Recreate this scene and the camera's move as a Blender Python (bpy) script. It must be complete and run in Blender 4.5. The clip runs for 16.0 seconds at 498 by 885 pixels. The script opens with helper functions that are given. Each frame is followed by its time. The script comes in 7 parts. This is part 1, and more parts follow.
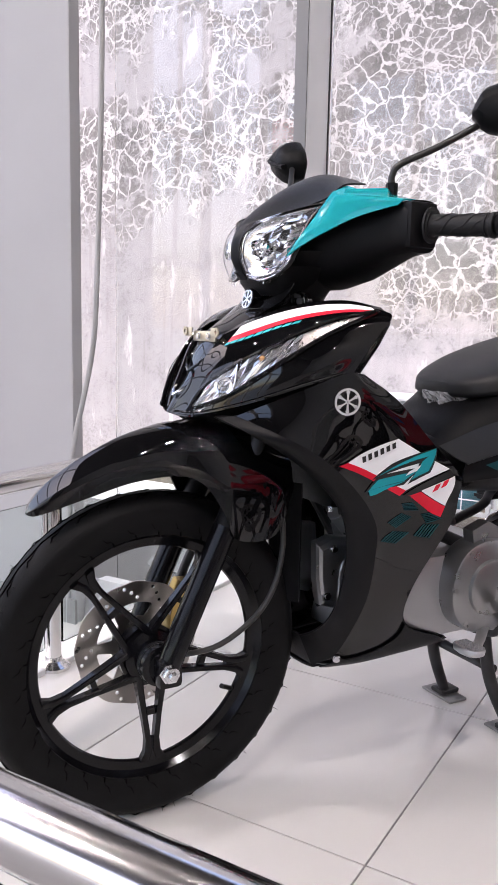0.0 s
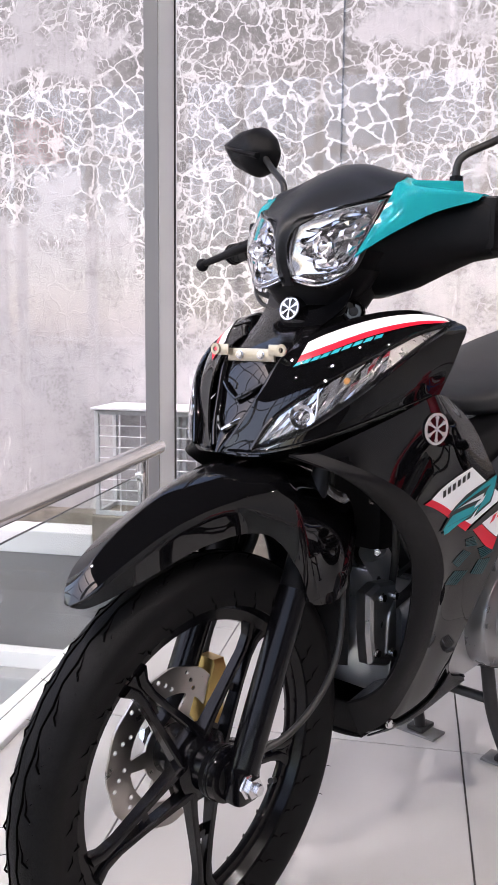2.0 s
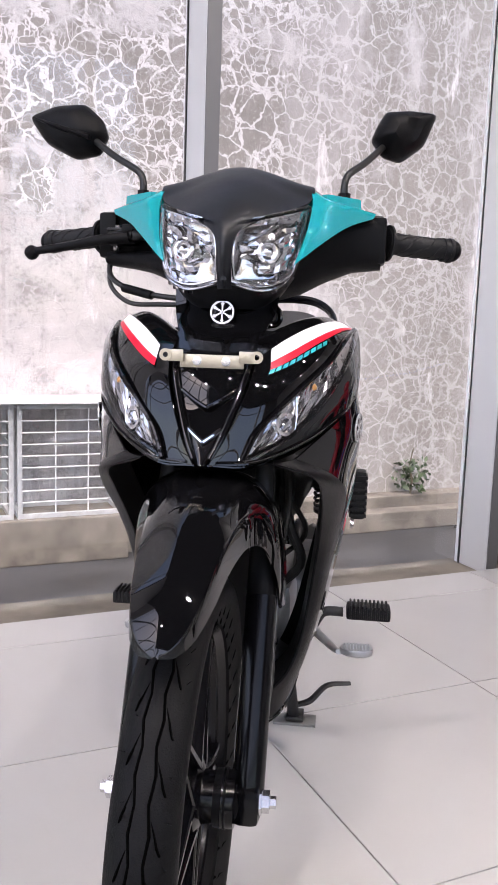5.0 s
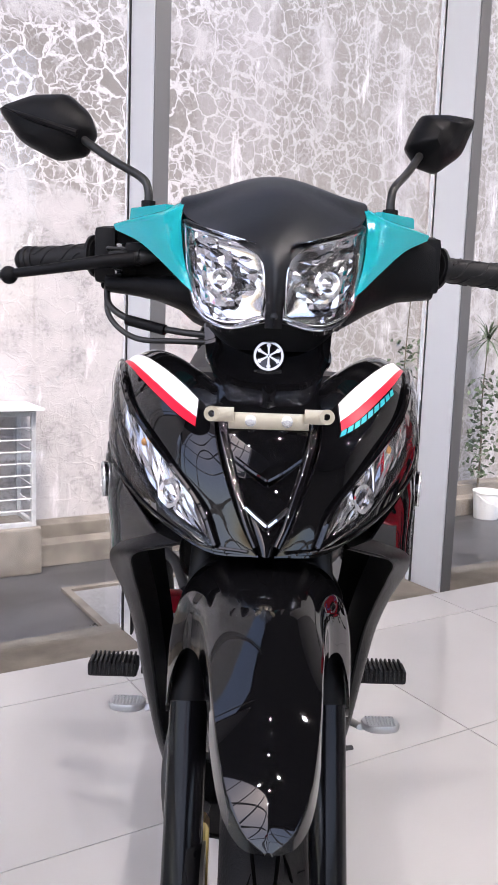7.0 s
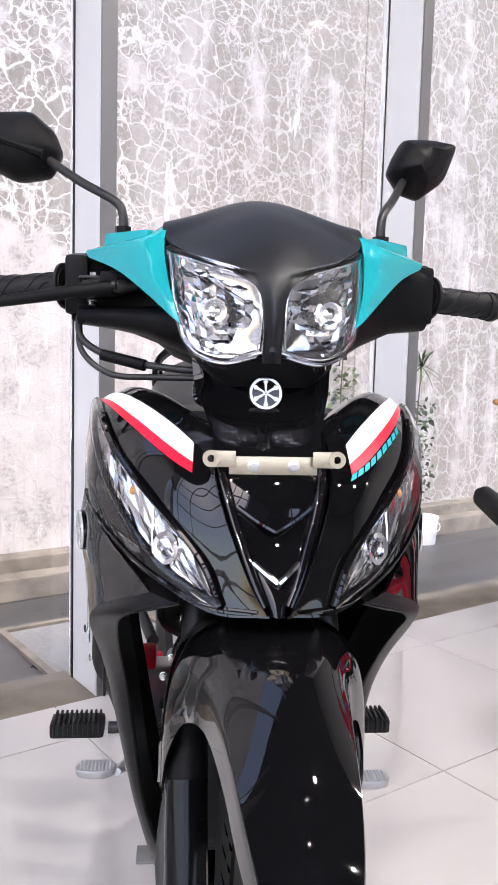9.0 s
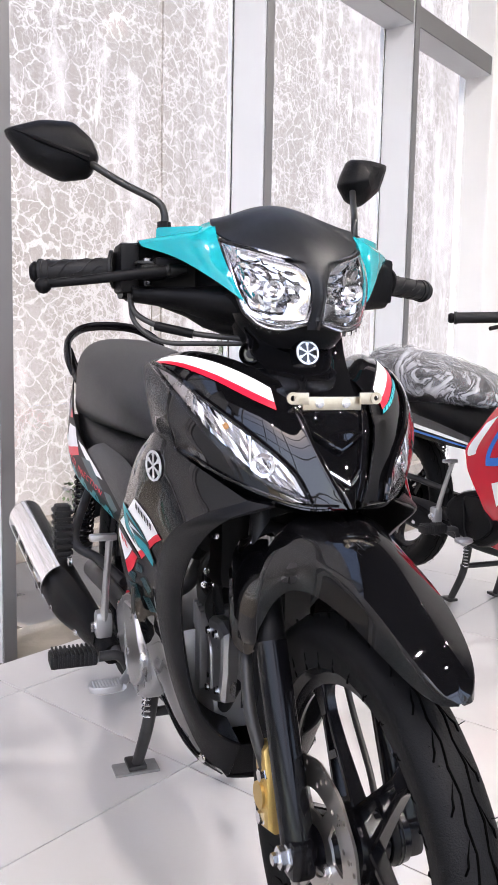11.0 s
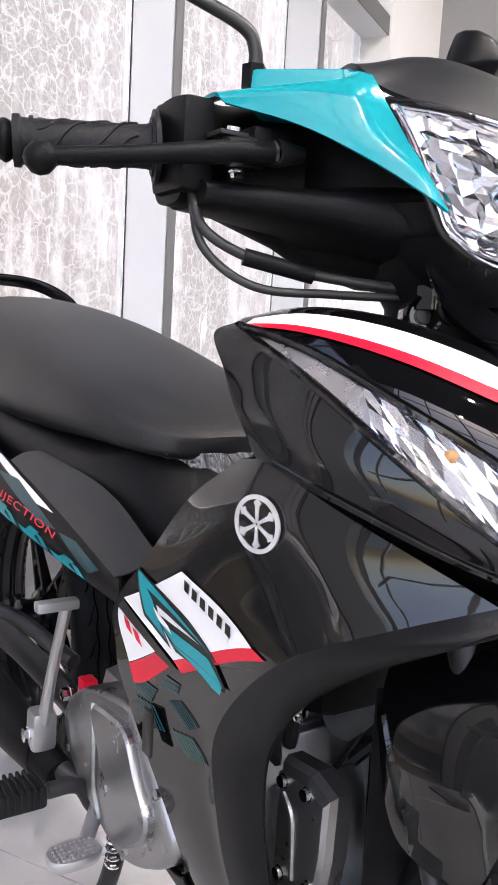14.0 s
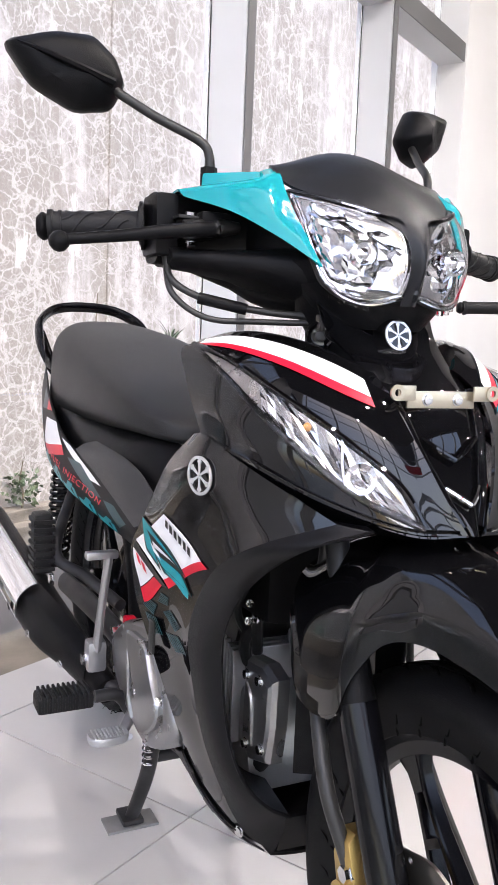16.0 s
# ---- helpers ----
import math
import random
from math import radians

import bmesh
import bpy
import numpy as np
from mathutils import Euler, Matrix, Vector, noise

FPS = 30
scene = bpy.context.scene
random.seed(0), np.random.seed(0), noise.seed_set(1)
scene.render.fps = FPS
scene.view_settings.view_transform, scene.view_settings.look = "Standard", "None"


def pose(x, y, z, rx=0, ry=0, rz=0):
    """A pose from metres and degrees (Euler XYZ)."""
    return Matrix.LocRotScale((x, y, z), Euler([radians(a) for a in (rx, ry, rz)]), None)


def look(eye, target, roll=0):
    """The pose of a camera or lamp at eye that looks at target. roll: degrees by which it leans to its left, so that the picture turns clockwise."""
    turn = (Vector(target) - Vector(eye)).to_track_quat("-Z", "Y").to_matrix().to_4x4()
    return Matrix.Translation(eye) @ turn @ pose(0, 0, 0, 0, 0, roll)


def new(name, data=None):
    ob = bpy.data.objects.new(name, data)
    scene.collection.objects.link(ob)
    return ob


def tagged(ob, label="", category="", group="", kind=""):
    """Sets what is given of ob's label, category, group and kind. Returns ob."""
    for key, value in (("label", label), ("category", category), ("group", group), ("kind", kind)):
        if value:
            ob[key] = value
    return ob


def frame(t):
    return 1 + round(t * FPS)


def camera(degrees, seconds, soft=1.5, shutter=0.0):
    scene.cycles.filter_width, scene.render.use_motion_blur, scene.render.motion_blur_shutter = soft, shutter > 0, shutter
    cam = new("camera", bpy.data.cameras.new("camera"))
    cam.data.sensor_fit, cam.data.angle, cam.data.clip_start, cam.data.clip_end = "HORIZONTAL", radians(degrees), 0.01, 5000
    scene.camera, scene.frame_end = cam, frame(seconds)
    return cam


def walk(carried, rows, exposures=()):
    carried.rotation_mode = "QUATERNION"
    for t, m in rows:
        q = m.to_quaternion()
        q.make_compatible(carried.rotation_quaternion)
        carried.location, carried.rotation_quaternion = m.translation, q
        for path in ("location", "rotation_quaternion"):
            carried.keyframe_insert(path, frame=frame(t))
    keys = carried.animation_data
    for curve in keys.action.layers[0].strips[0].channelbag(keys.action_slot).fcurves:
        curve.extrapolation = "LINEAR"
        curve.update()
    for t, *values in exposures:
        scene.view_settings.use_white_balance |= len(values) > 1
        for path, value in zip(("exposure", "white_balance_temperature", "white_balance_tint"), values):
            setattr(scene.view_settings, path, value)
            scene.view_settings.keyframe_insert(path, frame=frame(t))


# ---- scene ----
cam = camera(33.8, 16.0)
PATH = [
    (0, (1.226, -0.498, 0.838), (-0.501, 0.466, 0.542), 1.2),
    (0.5, (1.096, -0.604, 0.837), (-0.523, 0.522, 0.502), 1.1),
    (1, (0.959, -0.658, 0.825), (-0.63, 0.511, 0.492), 1.4),
    (1.5, (0.833, -0.657, 0.831), (-0.722, 0.565, 0.529), 0.8),
    (2, (0.723, -0.719, 0.837), (-0.593, 0.764, 0.575), 0.6),
    (2.5, (0.608, -0.817, 0.856), (-0.392, 0.894, 0.586), 0.2),
    (3, (0.514, -0.859, 0.849), (-0.396, 0.896, 0.546), 0.9),
    (3.5, (0.391, -0.861, 0.832), (-0.412, 0.939, 0.495), 1.7),
    (4, (0.315, -0.874, 0.844), (-0.399, 0.967, 0.528), 1.6),
    (4.5, (0.269, -0.903, 0.857), (-0.218, 1.017, 0.578), 1.6),
    (4.7, (0.228, -0.934, 0.858), (-0.124, 1.016, 0.58), 1.8),
    (6.8, (-0.031, -0.762, 0.893), (-0.015, 1.213, 0.58), 2.1),
    (7, (-0.031, -0.727, 0.907), (-0.003, 1.252, 0.621), 2.0),
    (7.5, (-0.03, -0.661, 0.924), (0.014, 1.326, 0.698), 1.7),
    (8, (-0.014, -0.617, 0.916), (0.024, 1.372, 0.704), 1.4),
    (8.2, (-0.012, -0.605, 0.916), (0.023, 1.384, 0.705), 1.2),
    (10.3, (-0.356, -0.779, 0.889), (0.234, 1.118, 0.664), 2.2),
    (10.5, (-0.385, -0.796, 0.885), (0.236, 1.091, 0.656), 1.9),
    (11, (-0.464, -0.833, 0.875), (0.239, 1.025, 0.651), 1.1),
    (11.5, (-0.501, -0.822, 0.867), (0.228, 1.027, 0.639), 0.8),
    (12, (-0.485, -0.698, 0.865), (0.245, 1.15, 0.636), 1.1),
    (12.5, (-0.462, -0.538, 0.863), (0.306, 1.293, 0.62), 1.6),
    (13, (-0.469, -0.394, 0.85), (0.435, 1.373, 0.604), 2.1),
    (13.5, (-0.499, -0.264, 0.85), (0.55, 1.422, 0.603), 2.4),
    (14, (-0.513, -0.221, 0.848), (0.572, 1.439, 0.589), 3.2),
    (14.5, (-0.524, -0.296, 0.847), (0.452, 1.431, 0.597), 3.2),
    (15, (-0.524, -0.415, 0.86), (0.364, 1.36, 0.619), 2.6),
    (15.5, (-0.522, -0.502, 0.856), (0.33, 1.292, 0.621), 2.5),
    (16, (-0.518, -0.556, 0.856), (0.331, 1.239, 0.621), 2.3),
]
walk(cam, [(t, look(eye, target, roll)) for t, eye, target, roll in PATH], [(0, 1.78, 6900, 20), (3.5, 1.74, 6950, 20), (7, 1.87, 6800, 19), (11, 2.21, 6900, 17), (16, 2.21, 6950, 17)])

# ---- world, sun, lamps ----
TH = math.radians(30.2)                      # the building's turn against the motorcycle's axis
BUILD = Matrix.Rotation(TH, 4, "Z")          # local x: along the glass front, local y: outwards


def at(u, n, z=0.0, turn=0.0):
    return BUILD @ Matrix.Translation((u, n, z)) @ Matrix.Rotation(math.radians(turn), 4, "Z")


world = bpy.data.worlds.new("sky")
scene.world = world
world.use_nodes = True
wn = world.node_tree.nodes
sky = wn.new("ShaderNodeTexSky")
sky.sky_type = "NISHITA"
sky.sun_disc = False
sky.dust_density = 2.0
sky.sun_elevation = radians(58)
sky.sun_rotation = radians(200)
world.node_tree.links.new(sky.outputs[0], wn["Background"].inputs[0])
wn["Background"].inputs[1].default_value = 0.15
sun = new("sun", bpy.data.lights.new("sun", "SUN"))
sun.data.energy = 1.3
sun.data.angle = radians(14)
sun.data.color = (1.0, 0.96, 0.92)
sun.matrix_world = look((0, 0, 8), tuple(BUILD @ Vector((1.5, 5.0, 0))))


# ---- materials ----
def mat(name, col, rough=0.5, metal=0.0, spec=0.5, coat=0.0, var=0.0, scale=20.0, bump=0.0, bscale=200.0, trans=0.0, ior=1.45, alpha=1.0, rvar=0.0):
    m = bpy.data.materials.new(name)
    m.use_nodes = True
    nt = m.node_tree
    b = nt.nodes["Principled BSDF"]
    b.inputs["Base Color"].default_value = (*col, 1)
    b.inputs["Roughness"].default_value = rough
    b.inputs["Metallic"].default_value = metal
    b.inputs["Specular IOR Level"].default_value = spec
    b.inputs["Coat Weight"].default_value = coat
    b.inputs["Coat Roughness"].default_value = 0.03
    b.inputs["Transmission Weight"].default_value = trans
    b.inputs["IOR"].default_value = ior
    b.inputs["Alpha"].default_value = alpha
    tc = nt.nodes.new("ShaderNodeTexCoord")
    if var > 0 or rvar > 0:
        nz = nt.nodes.new("ShaderNodeTexNoise")
        nz.inputs["Scale"].default_value = scale
        nz.inputs["Detail"].default_value = 6
        nt.links.new(tc.outputs["Object"], nz.inputs["Vector"])
        if var > 0:
            r = nt.nodes.new("ShaderNodeValToRGB")
            r.color_ramp.elements[0].position, r.color_ramp.elements[1].position = 0.3, 0.7
            r.color_ramp.elements[0].color = (*[c * (1 - var) for c in col], 1)
            r.color_ramp.elements[1].color = (*[min(1, c * (1 + var)) for c in col], 1)
            nt.links.new(nz.outputs[0], r.inputs[0])
            nt.links.new(r.outputs[0], b.inputs["Base Color"])
        if rvar > 0:
            mr = nt.nodes.new("ShaderNodeMapRange")
            mr.inputs["To Min"].default_value = max(0, rough - rvar)
            mr.inputs["To Max"].default_value = rough + rvar
            nt.links.new(nz.outputs[0], mr.inputs[0])
            nt.links.new(mr.outputs[0], b.inputs["Roughness"])
    if bump > 0:
        n2 = nt.nodes.new("ShaderNodeTexNoise")
        n2.inputs["Scale"].default_value = bscale
        n2.inputs["Detail"].default_value = 4
        nt.links.new(tc.outputs["Object"], n2.inputs["Vector"])
        bp = nt.nodes.new("ShaderNodeBump")
        bp.inputs["Strength"].default_value = bump
        bp.inputs["Distance"].default_value = 0.002
        nt.links.new(n2.outputs[0], bp.inputs["Height"])
        nt.links.new(bp.outputs[0], b.inputs["Normal"])
    return m


GLOSS = mat("gloss_black_paint", (0.0025, 0.0025, 0.003), 0.022, spec=0.62, rvar=0.010, scale=6)
TAILB = mat("satin_black_paint", (0.004, 0.004, 0.005), 0.42, spec=0.12, rvar=0.04, scale=8)
MATTE = mat("matte_black_plastic", (0.0045, 0.0045, 0.0052), 0.40, spec=0.13, bump=0.25, bscale=900, var=0.15, scale=30)
VISOR = mat("satin_charcoal_plastic", (0.010, 0.011, 0.0135), 0.36, spec=0.34, bump=0.15, bscale=1200)
RUBBER = mat("tyre_rubber", (0.005, 0.005, 0.0056), 0.56, spec=0.15, bump=0.3, bscale=500, var=0.25, scale=25)
GRIPM = mat("grip_rubber", (0.009, 0.009, 0.010), 0.5, spec=0.25, bump=0.3, bscale=700)
ALLOYB = mat("black_alloy", (0.003, 0.003, 0.004), 0.17, spec=0.26, coat=0.0, rvar=0.06, scale=15)
TEAL = mat("teal_paint", (0.0, 0.27, 0.30), 0.08, spec=0.5)
CHROME = mat("chrome", (0.82, 0.82, 0.83), 0.06, 1.0, rvar=0.03, scale=12)
STEEL = mat("polished_stainless_steel", (0.72, 0.70, 0.69), 0.13, 1.0, rvar=0.05, scale=8)
ALU = mat("cast_aluminium", (0.42, 0.42, 0.43), 0.34, 0.8, bump=0.15, bscale=400, rvar=0.08, scale=20)
DISC = mat("brushed_disc_steel", (0.36, 0.34, 0.32), 0.3, 1.0, rvar=0.08, scale=40)
GOLD = mat("gold_anodised_metal", (0.52, 0.36, 0.13), 0.38, 0.9, bump=0.1, bscale=300)
ZINC = mat("zinc_plated_steel", (0.50, 0.45, 0.36), 0.33, 0.9, rvar=0.08, scale=30)
BOLT = mat("bright_bolt_steel", (0.65, 0.65, 0.66), 0.2, 1.0)
LIPM = mat("grey_black_moulded_plastic", (0.005, 0.005, 0.006), 0.34, spec=0.17, bump=0.2, bscale=1100)
SEATM = mat("black_seat_vinyl", (0.013, 0.013, 0.014), 0.46, spec=0.36, bump=0.3, bscale=600, var=0.2, scale=9)
WHITE = mat("white_decal", (0.8, 0.8, 0.81), 0.3, spec=0.25)
RED = mat("red_decal", (0.66, 0.012, 0.035), 0.3, spec=0.25)
CASTL = mat("machined_cast_alloy", (0.30, 0.30, 0.305), 0.30, 0.9, bump=0.15, bscale=350, rvar=0.1, scale=24)
TEALD = mat("teal_decal", (0.0, 0.27, 0.31), 0.3, spec=0.25)
DTEAL = mat("dark_teal_decal", (0.004, 0.045, 0.055), 0.3, spec=0.25)
BLUE = mat("blue_decal", (0.03, 0.16, 0.55), 0.2, coat=0.6)
REDP = mat("red_paint", (0.55, 0.012, 0.03), 0.14, coat=1.0)
EMB = mat("emblem_silver", (0.72, 0.72, 0.73), 0.25, 0.6)
SIGH = mat("smoked_signal_housing", (0.36, 0.34, 0.33), 0.28, 0.8, rvar=0.05, scale=60)
AMBER = mat("amber_bulb", (0.80, 0.42, 0.16), 0.2, trans=0.6)
REFL = mat("reflector_mirror", (0.60, 0.60, 0.62), 0.10, 1.0)
SMOKE = mat("clear_lens_plastic", (0.97, 0.97, 0.98), 0.02, trans=1.0, ior=1.12, spec=0.6)
CABLE = mat("cable_rubber", (0.02, 0.02, 0.02), 0.45)
DARK = mat("dark_mechanical_metal", (0.03, 0.03, 0.032), 0.45, 0.4, var=0.4, scale=18)
POST = mat("powder_coated_aluminium", (0.68, 0.69, 0.71), 0.35, 0.1, rvar=0.05, scale=3, bump=0.03, bscale=40)
# shade on the room side of posts and transoms, put into a darker grey
POST_SHADE = mat("shaded_grey_aluminium", (0.17, 0.17, 0.175), 0.42, 0.25, rvar=0.05, scale=3)
COLUMN = mat("grey_painted_panel", (0.32, 0.32, 0.328), 0.45, var=0.03, scale=2, bump=0.05, bscale=120)
WHITEW = mat("white_wall_paint", (0.78, 0.78, 0.78), 0.6, var=0.02, scale=3, bump=0.08, bscale=150)
CEIL = mat("dark_ceiling_paint", (0.055, 0.055, 0.058), 0.7, var=0.02, scale=2)
WALLD = mat("charcoal_wall_paint", (0.09, 0.09, 0.094), 0.6, var=0.06, scale=3, bump=0.08, bscale=150)
GROUT = mat("dark_grout", (0.13, 0.12, 0.12), 0.8, var=0.2, scale=30)
ASPH = mat("wet_dark_concrete", (0.06, 0.06, 0.062), 0.36, var=0.5, scale=1.6, bump=0.5, bscale=60, rvar=0.22)
PAVE = mat("pale_paving", (0.27, 0.27, 0.272), 0.8, var=0.15, scale=3, bump=0.2, bscale=60)
CONC = mat("weathered_concrete", (0.17, 0.150, 0.125), 0.85, var=0.35, scale=5, bump=0.5, bscale=70)
CAGEM = mat("grey_painted_steel", (0.48, 0.49, 0.5), 0.5, 0.2, var=0.12, scale=15)
SHEET = mat("white_sheet_board", (0.75, 0.74, 0.75), 0.5, var=0.08, scale=5)
PAIL = mat("white_plastic", (0.72, 0.72, 0.7), 0.35, var=0.06, scale=8)
LEAF = mat("dry_green_leaf", (0.06, 0.09, 0.045), 0.5, var=0.5, scale=9)
BARK = mat("plant_stem", (0.12, 0.1, 0.07), 0.8, var=0.3, scale=20)
PUMP = mat("teal_grey_pump", (0.05, 0.16, 0.2), 0.45, var=0.1, scale=12)
PGREEN = mat("dull_green_plastic", (0.05, 0.22, 0.16), 0.45, var=0.1, scale=12)
GREY = mat("grey_cement_tile", (0.2, 0.2, 0.2), 0.7, var=0.15, scale=30, bump=0.2, bscale=150)
CORD = mat("grey_cable_sheath", (0.3, 0.3, 0.3), 0.5)
GLASSG = mat("railing_glass", (0.88, 0.95, 0.93), 0.0, trans=1.0, ior=1.25, spec=0.5)
PANE = mat("window_glass", (0.97, 0.985, 0.98), 0.0, trans=1.0, ior=1.38, spec=0.5)
WRAP = mat("clear_plastic_wrap", (0.85, 0.86, 0.90), 0.10, spec=0.9, alpha=0.30)
# rubber's shade inside the tread grooves, given as a near-black colour
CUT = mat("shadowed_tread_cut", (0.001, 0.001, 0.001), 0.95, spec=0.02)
INK = mat("black_print", (0.01, 0.01, 0.01), 0.4)
PLASTW = mat("clear_protective_film", (0.8, 0.8, 0.82), 0.2, spec=0.6, alpha=0.35)


def crinkle(m, scale, lo, hi):
    """Creases in thin film: sharp ridges in relief that also turn milky."""
    nt = m.node_tree
    b = nt.nodes["Principled BSDF"]
    tc = nt.nodes.new("ShaderNodeTexCoord")
    w = nt.nodes.new("ShaderNodeTexNoise")
    w.inputs["Scale"].default_value = scale * 0.4
    w.inputs["Detail"].default_value = 3
    w.inputs["Distortion"].default_value = 1.5
    nt.links.new(tc.outputs["Object"], w.inputs["Vector"])
    v = nt.nodes.new("ShaderNodeTexNoise")
    v.inputs["Scale"].default_value = scale
    v.inputs["Detail"].default_value = 4
    v.inputs["Distortion"].default_value = 3.0
    nt.links.new(w.outputs["Color"], v.inputs["Vector"])
    r = nt.nodes.new("ShaderNodeMapRange")
    r.inputs["From Min"].default_value, r.inputs["From Max"].default_value = 0.42, 0.62
    r.inputs["To Min"].default_value, r.inputs["To Max"].default_value = lo, hi
    nt.links.new(v.outputs[0], r.inputs[0])
    nt.links.new(r.outputs[0], b.inputs["Alpha"])
    bp = nt.nodes.new("ShaderNodeBump")
    bp.inputs["Strength"].default_value = 1.0
    bp.inputs["Distance"].default_value = 0.02
    nt.links.new(v.outputs[0], bp.inputs["Height"])
    nt.links.new(bp.outputs[0], b.inputs["Normal"])


crinkle(WRAP, 6.0, 0.06, 0.55)
crinkle(PLASTW, 14.0, 0.3, 0.85)


def tile_mat():
    m = mat("polished_porcelain_tile", (0.52, 0.513, 0.510), 0.030, spec=0.75, var=0.025, scale=3, rvar=0.025)
    nt = m.node_tree
    b = nt.nodes["Principled BSDF"]
    info = nt.nodes.new("ShaderNodeObjectInfo")
    hsv = nt.nodes.new("ShaderNodeHueSaturation")
    mr = nt.nodes.new("ShaderNodeMapRange")
    mr.inputs["To Min"].default_value, mr.inputs["To Max"].default_value = 0.97, 1.03
    nt.links.new(info.outputs["Random"], mr.inputs[0])
    nt.links.new(mr.outputs[0], hsv.inputs["Value"])
    src = b.inputs["Base Color"].links[0].from_socket
    nt.links.new(src, hsv.inputs["Color"])
    nt.links.new(hsv.outputs[0], b.inputs["Base Color"])
    return m


TILE = tile_mat()


def plaster_mat():
    """Old plaster: chalky pale ground, grey worn zones netted with wide white filled cracks, vertical runs."""
    m = bpy.data.materials.new("cracked_weathered_plaster")
    m.use_nodes = True
    nt = m.node_tree
    b = nt.nodes["Principled BSDF"]
    N, K = nt.nodes.new, nt.links.new
    geo = N("ShaderNodeNewGeometry")
    rot = N("ShaderNodeVectorRotate")
    rot.rotation_type = "Z_AXIS"
    rot.inputs["Angle"].default_value = -TH
    K(geo.outputs["Position"], rot.inputs["Vector"])
    pos = rot.outputs[0]                     # along the wall, outwards, up

    def put(sock, v):
        if isinstance(v, (int, float)):
            sock.default_value = v
        elif isinstance(v, tuple):
            sock.default_value = (*v, 1)
        else:
            K(v, sock)

    def op(kind, a, c=0.0, clamp=False):
        x = N("ShaderNodeMath")
        x.operation = kind
        x.use_clamp = clamp
        put(x.inputs[0], a)
        put(x.inputs[1], c)
        return x.outputs[0]

    def ramp(v, lo, hi, to0=0.0, to1=1.0):
        r = N("ShaderNodeMapRange")
        r.inputs["From Min"].default_value, r.inputs["From Max"].default_value = lo, hi
        r.inputs["To Min"].default_value, r.inputs["To Max"].default_value = to0, to1
        K(v, r.inputs[0])
        return r.outputs[0]

    def noise(scale, detail=6, stretch=None, rough=0.6):
        n = N("ShaderNodeTexNoise")
        n.inputs["Scale"].default_value = scale
        n.inputs["Detail"].default_value = detail
        n.inputs["Roughness"].default_value = rough
        v = pos
        if stretch:
            mp = N("ShaderNodeMapping")
            mp.inputs["Scale"].default_value = stretch
            K(pos, mp.inputs["Vector"])
            v = mp.outputs[0]
        K(v, n.inputs["Vector"])
        return n

    def mix(f, a, c):
        x = N("ShaderNodeMixRGB")
        put(x.inputs[0], f)
        put(x.inputs[1], a)
        put(x.inputs[2], c)
        return x.outputs[0]

    def bend(src, scale, amount):
        n = noise(scale, 4)
        x = N("ShaderNodeMixRGB")
        x.blend_type = "ADD"
        x.inputs[0].default_value = amount
        K(src, x.inputs[1])
        K(n.outputs["Color"], x.inputs[2])
        return x.outputs[0]

    warped = bend(bend(pos, 2.2, 0.30), 14.0, 0.055)

    def crack(scale, width, soft):
        v = N("ShaderNodeTexVoronoi")
        v.feature = "DISTANCE_TO_EDGE"
        v.inputs["Scale"].default_value = scale
        K(warped, v.inputs["Vector"])
        wob = noise(5.0, 3).outputs[0]
        d = op("SUBTRACT", v.outputs["Distance"], op("MULTIPLY", op("SUBTRACT", wob, 0.44), width * 3.2))
        return ramp(d, width, width - soft)

    sep = N("ShaderNodeSeparateXYZ")
    K(pos, sep.inputs[0])
    x, z = sep.outputs[0], sep.outputs[2]
    # height above which the pale coat has worn off, varying along the wall
    edge = N("ShaderNodeValToRGB")
    K(ramp(x, -6.0, 10.0), edge.inputs[0])
    stops = ((-6.0, 0.66), (-2.5, 0.64), (-1.9, 0.15), (-0.95, 0.12), (-0.6, 0.42), (0.2, 0.66), (3.2, 0.52), (4.6, 0.25), (10.0, 0.30))
    el = edge.color_ramp.elements
    for k, (u, h) in enumerate(stops):
        e = el[k] if k < 2 else el.new((u + 6.0) / 16.0)
        e.position = (u + 6.0) / 16.0
        e.color = (h, h, h, 1)
    far = ramp(x, 2.5, 5.0)                  # the part of the wall past the gate: paler, streaked
    big = noise(0.75, 5).outputs[0]
    mid = noise(3.4, 6, None, 0.68).outputs[0]
    d = op("ADD", op("MULTIPLY", op("SUBTRACT", z, op("MULTIPLY", edge.outputs[0], 3.0)), 1.5),
           op("ADD", op("MULTIPLY", op("SUBTRACT", big, 0.52), 5.5), op("MULTIPLY", op("SUBTRACT", mid, 0.5), 5.0)))
    high = ramp(z, 2.95, 3.5, 0.0, 2.6)
    d = op("SUBTRACT", d, high)
    worn = ramp(d, -0.25, 0.35)
    runs = noise(1.0, 6, (3.0, 3.0, 0.22), 0.66).outputs[0]
    sheets = noise(0.55, 4, (2.6, 2.6, 0.55)).outputs[0]
    worn_far = ramp(op("ADD", op("MULTIPLY", runs, 0.5), op("ADD", op("MULTIPLY", sheets, 0.6), op("MULTIPLY", mid, 0.35))), 0.63, 0.73)
    zone = mix(far, worn, worn_far)

    c1, c2 = crack(5.2, 0.055, 0.030), crack(11.5, 0.060, 0.045)
    fine = noise(26.0, 5, None, 0.7).outputs[0]
    grain = noise(110.0, 3).outputs[0]
    flake = ramp(op("ADD", op("MULTIPLY", fine, 0.6), op("MULTIPLY", mid, 0.4)), 0.53, 0.58)
    pale = mix(ramp(mid, 0.40, 0.62), (0.51, 0.485, 0.487), (0.40, 0.382, 0.384))
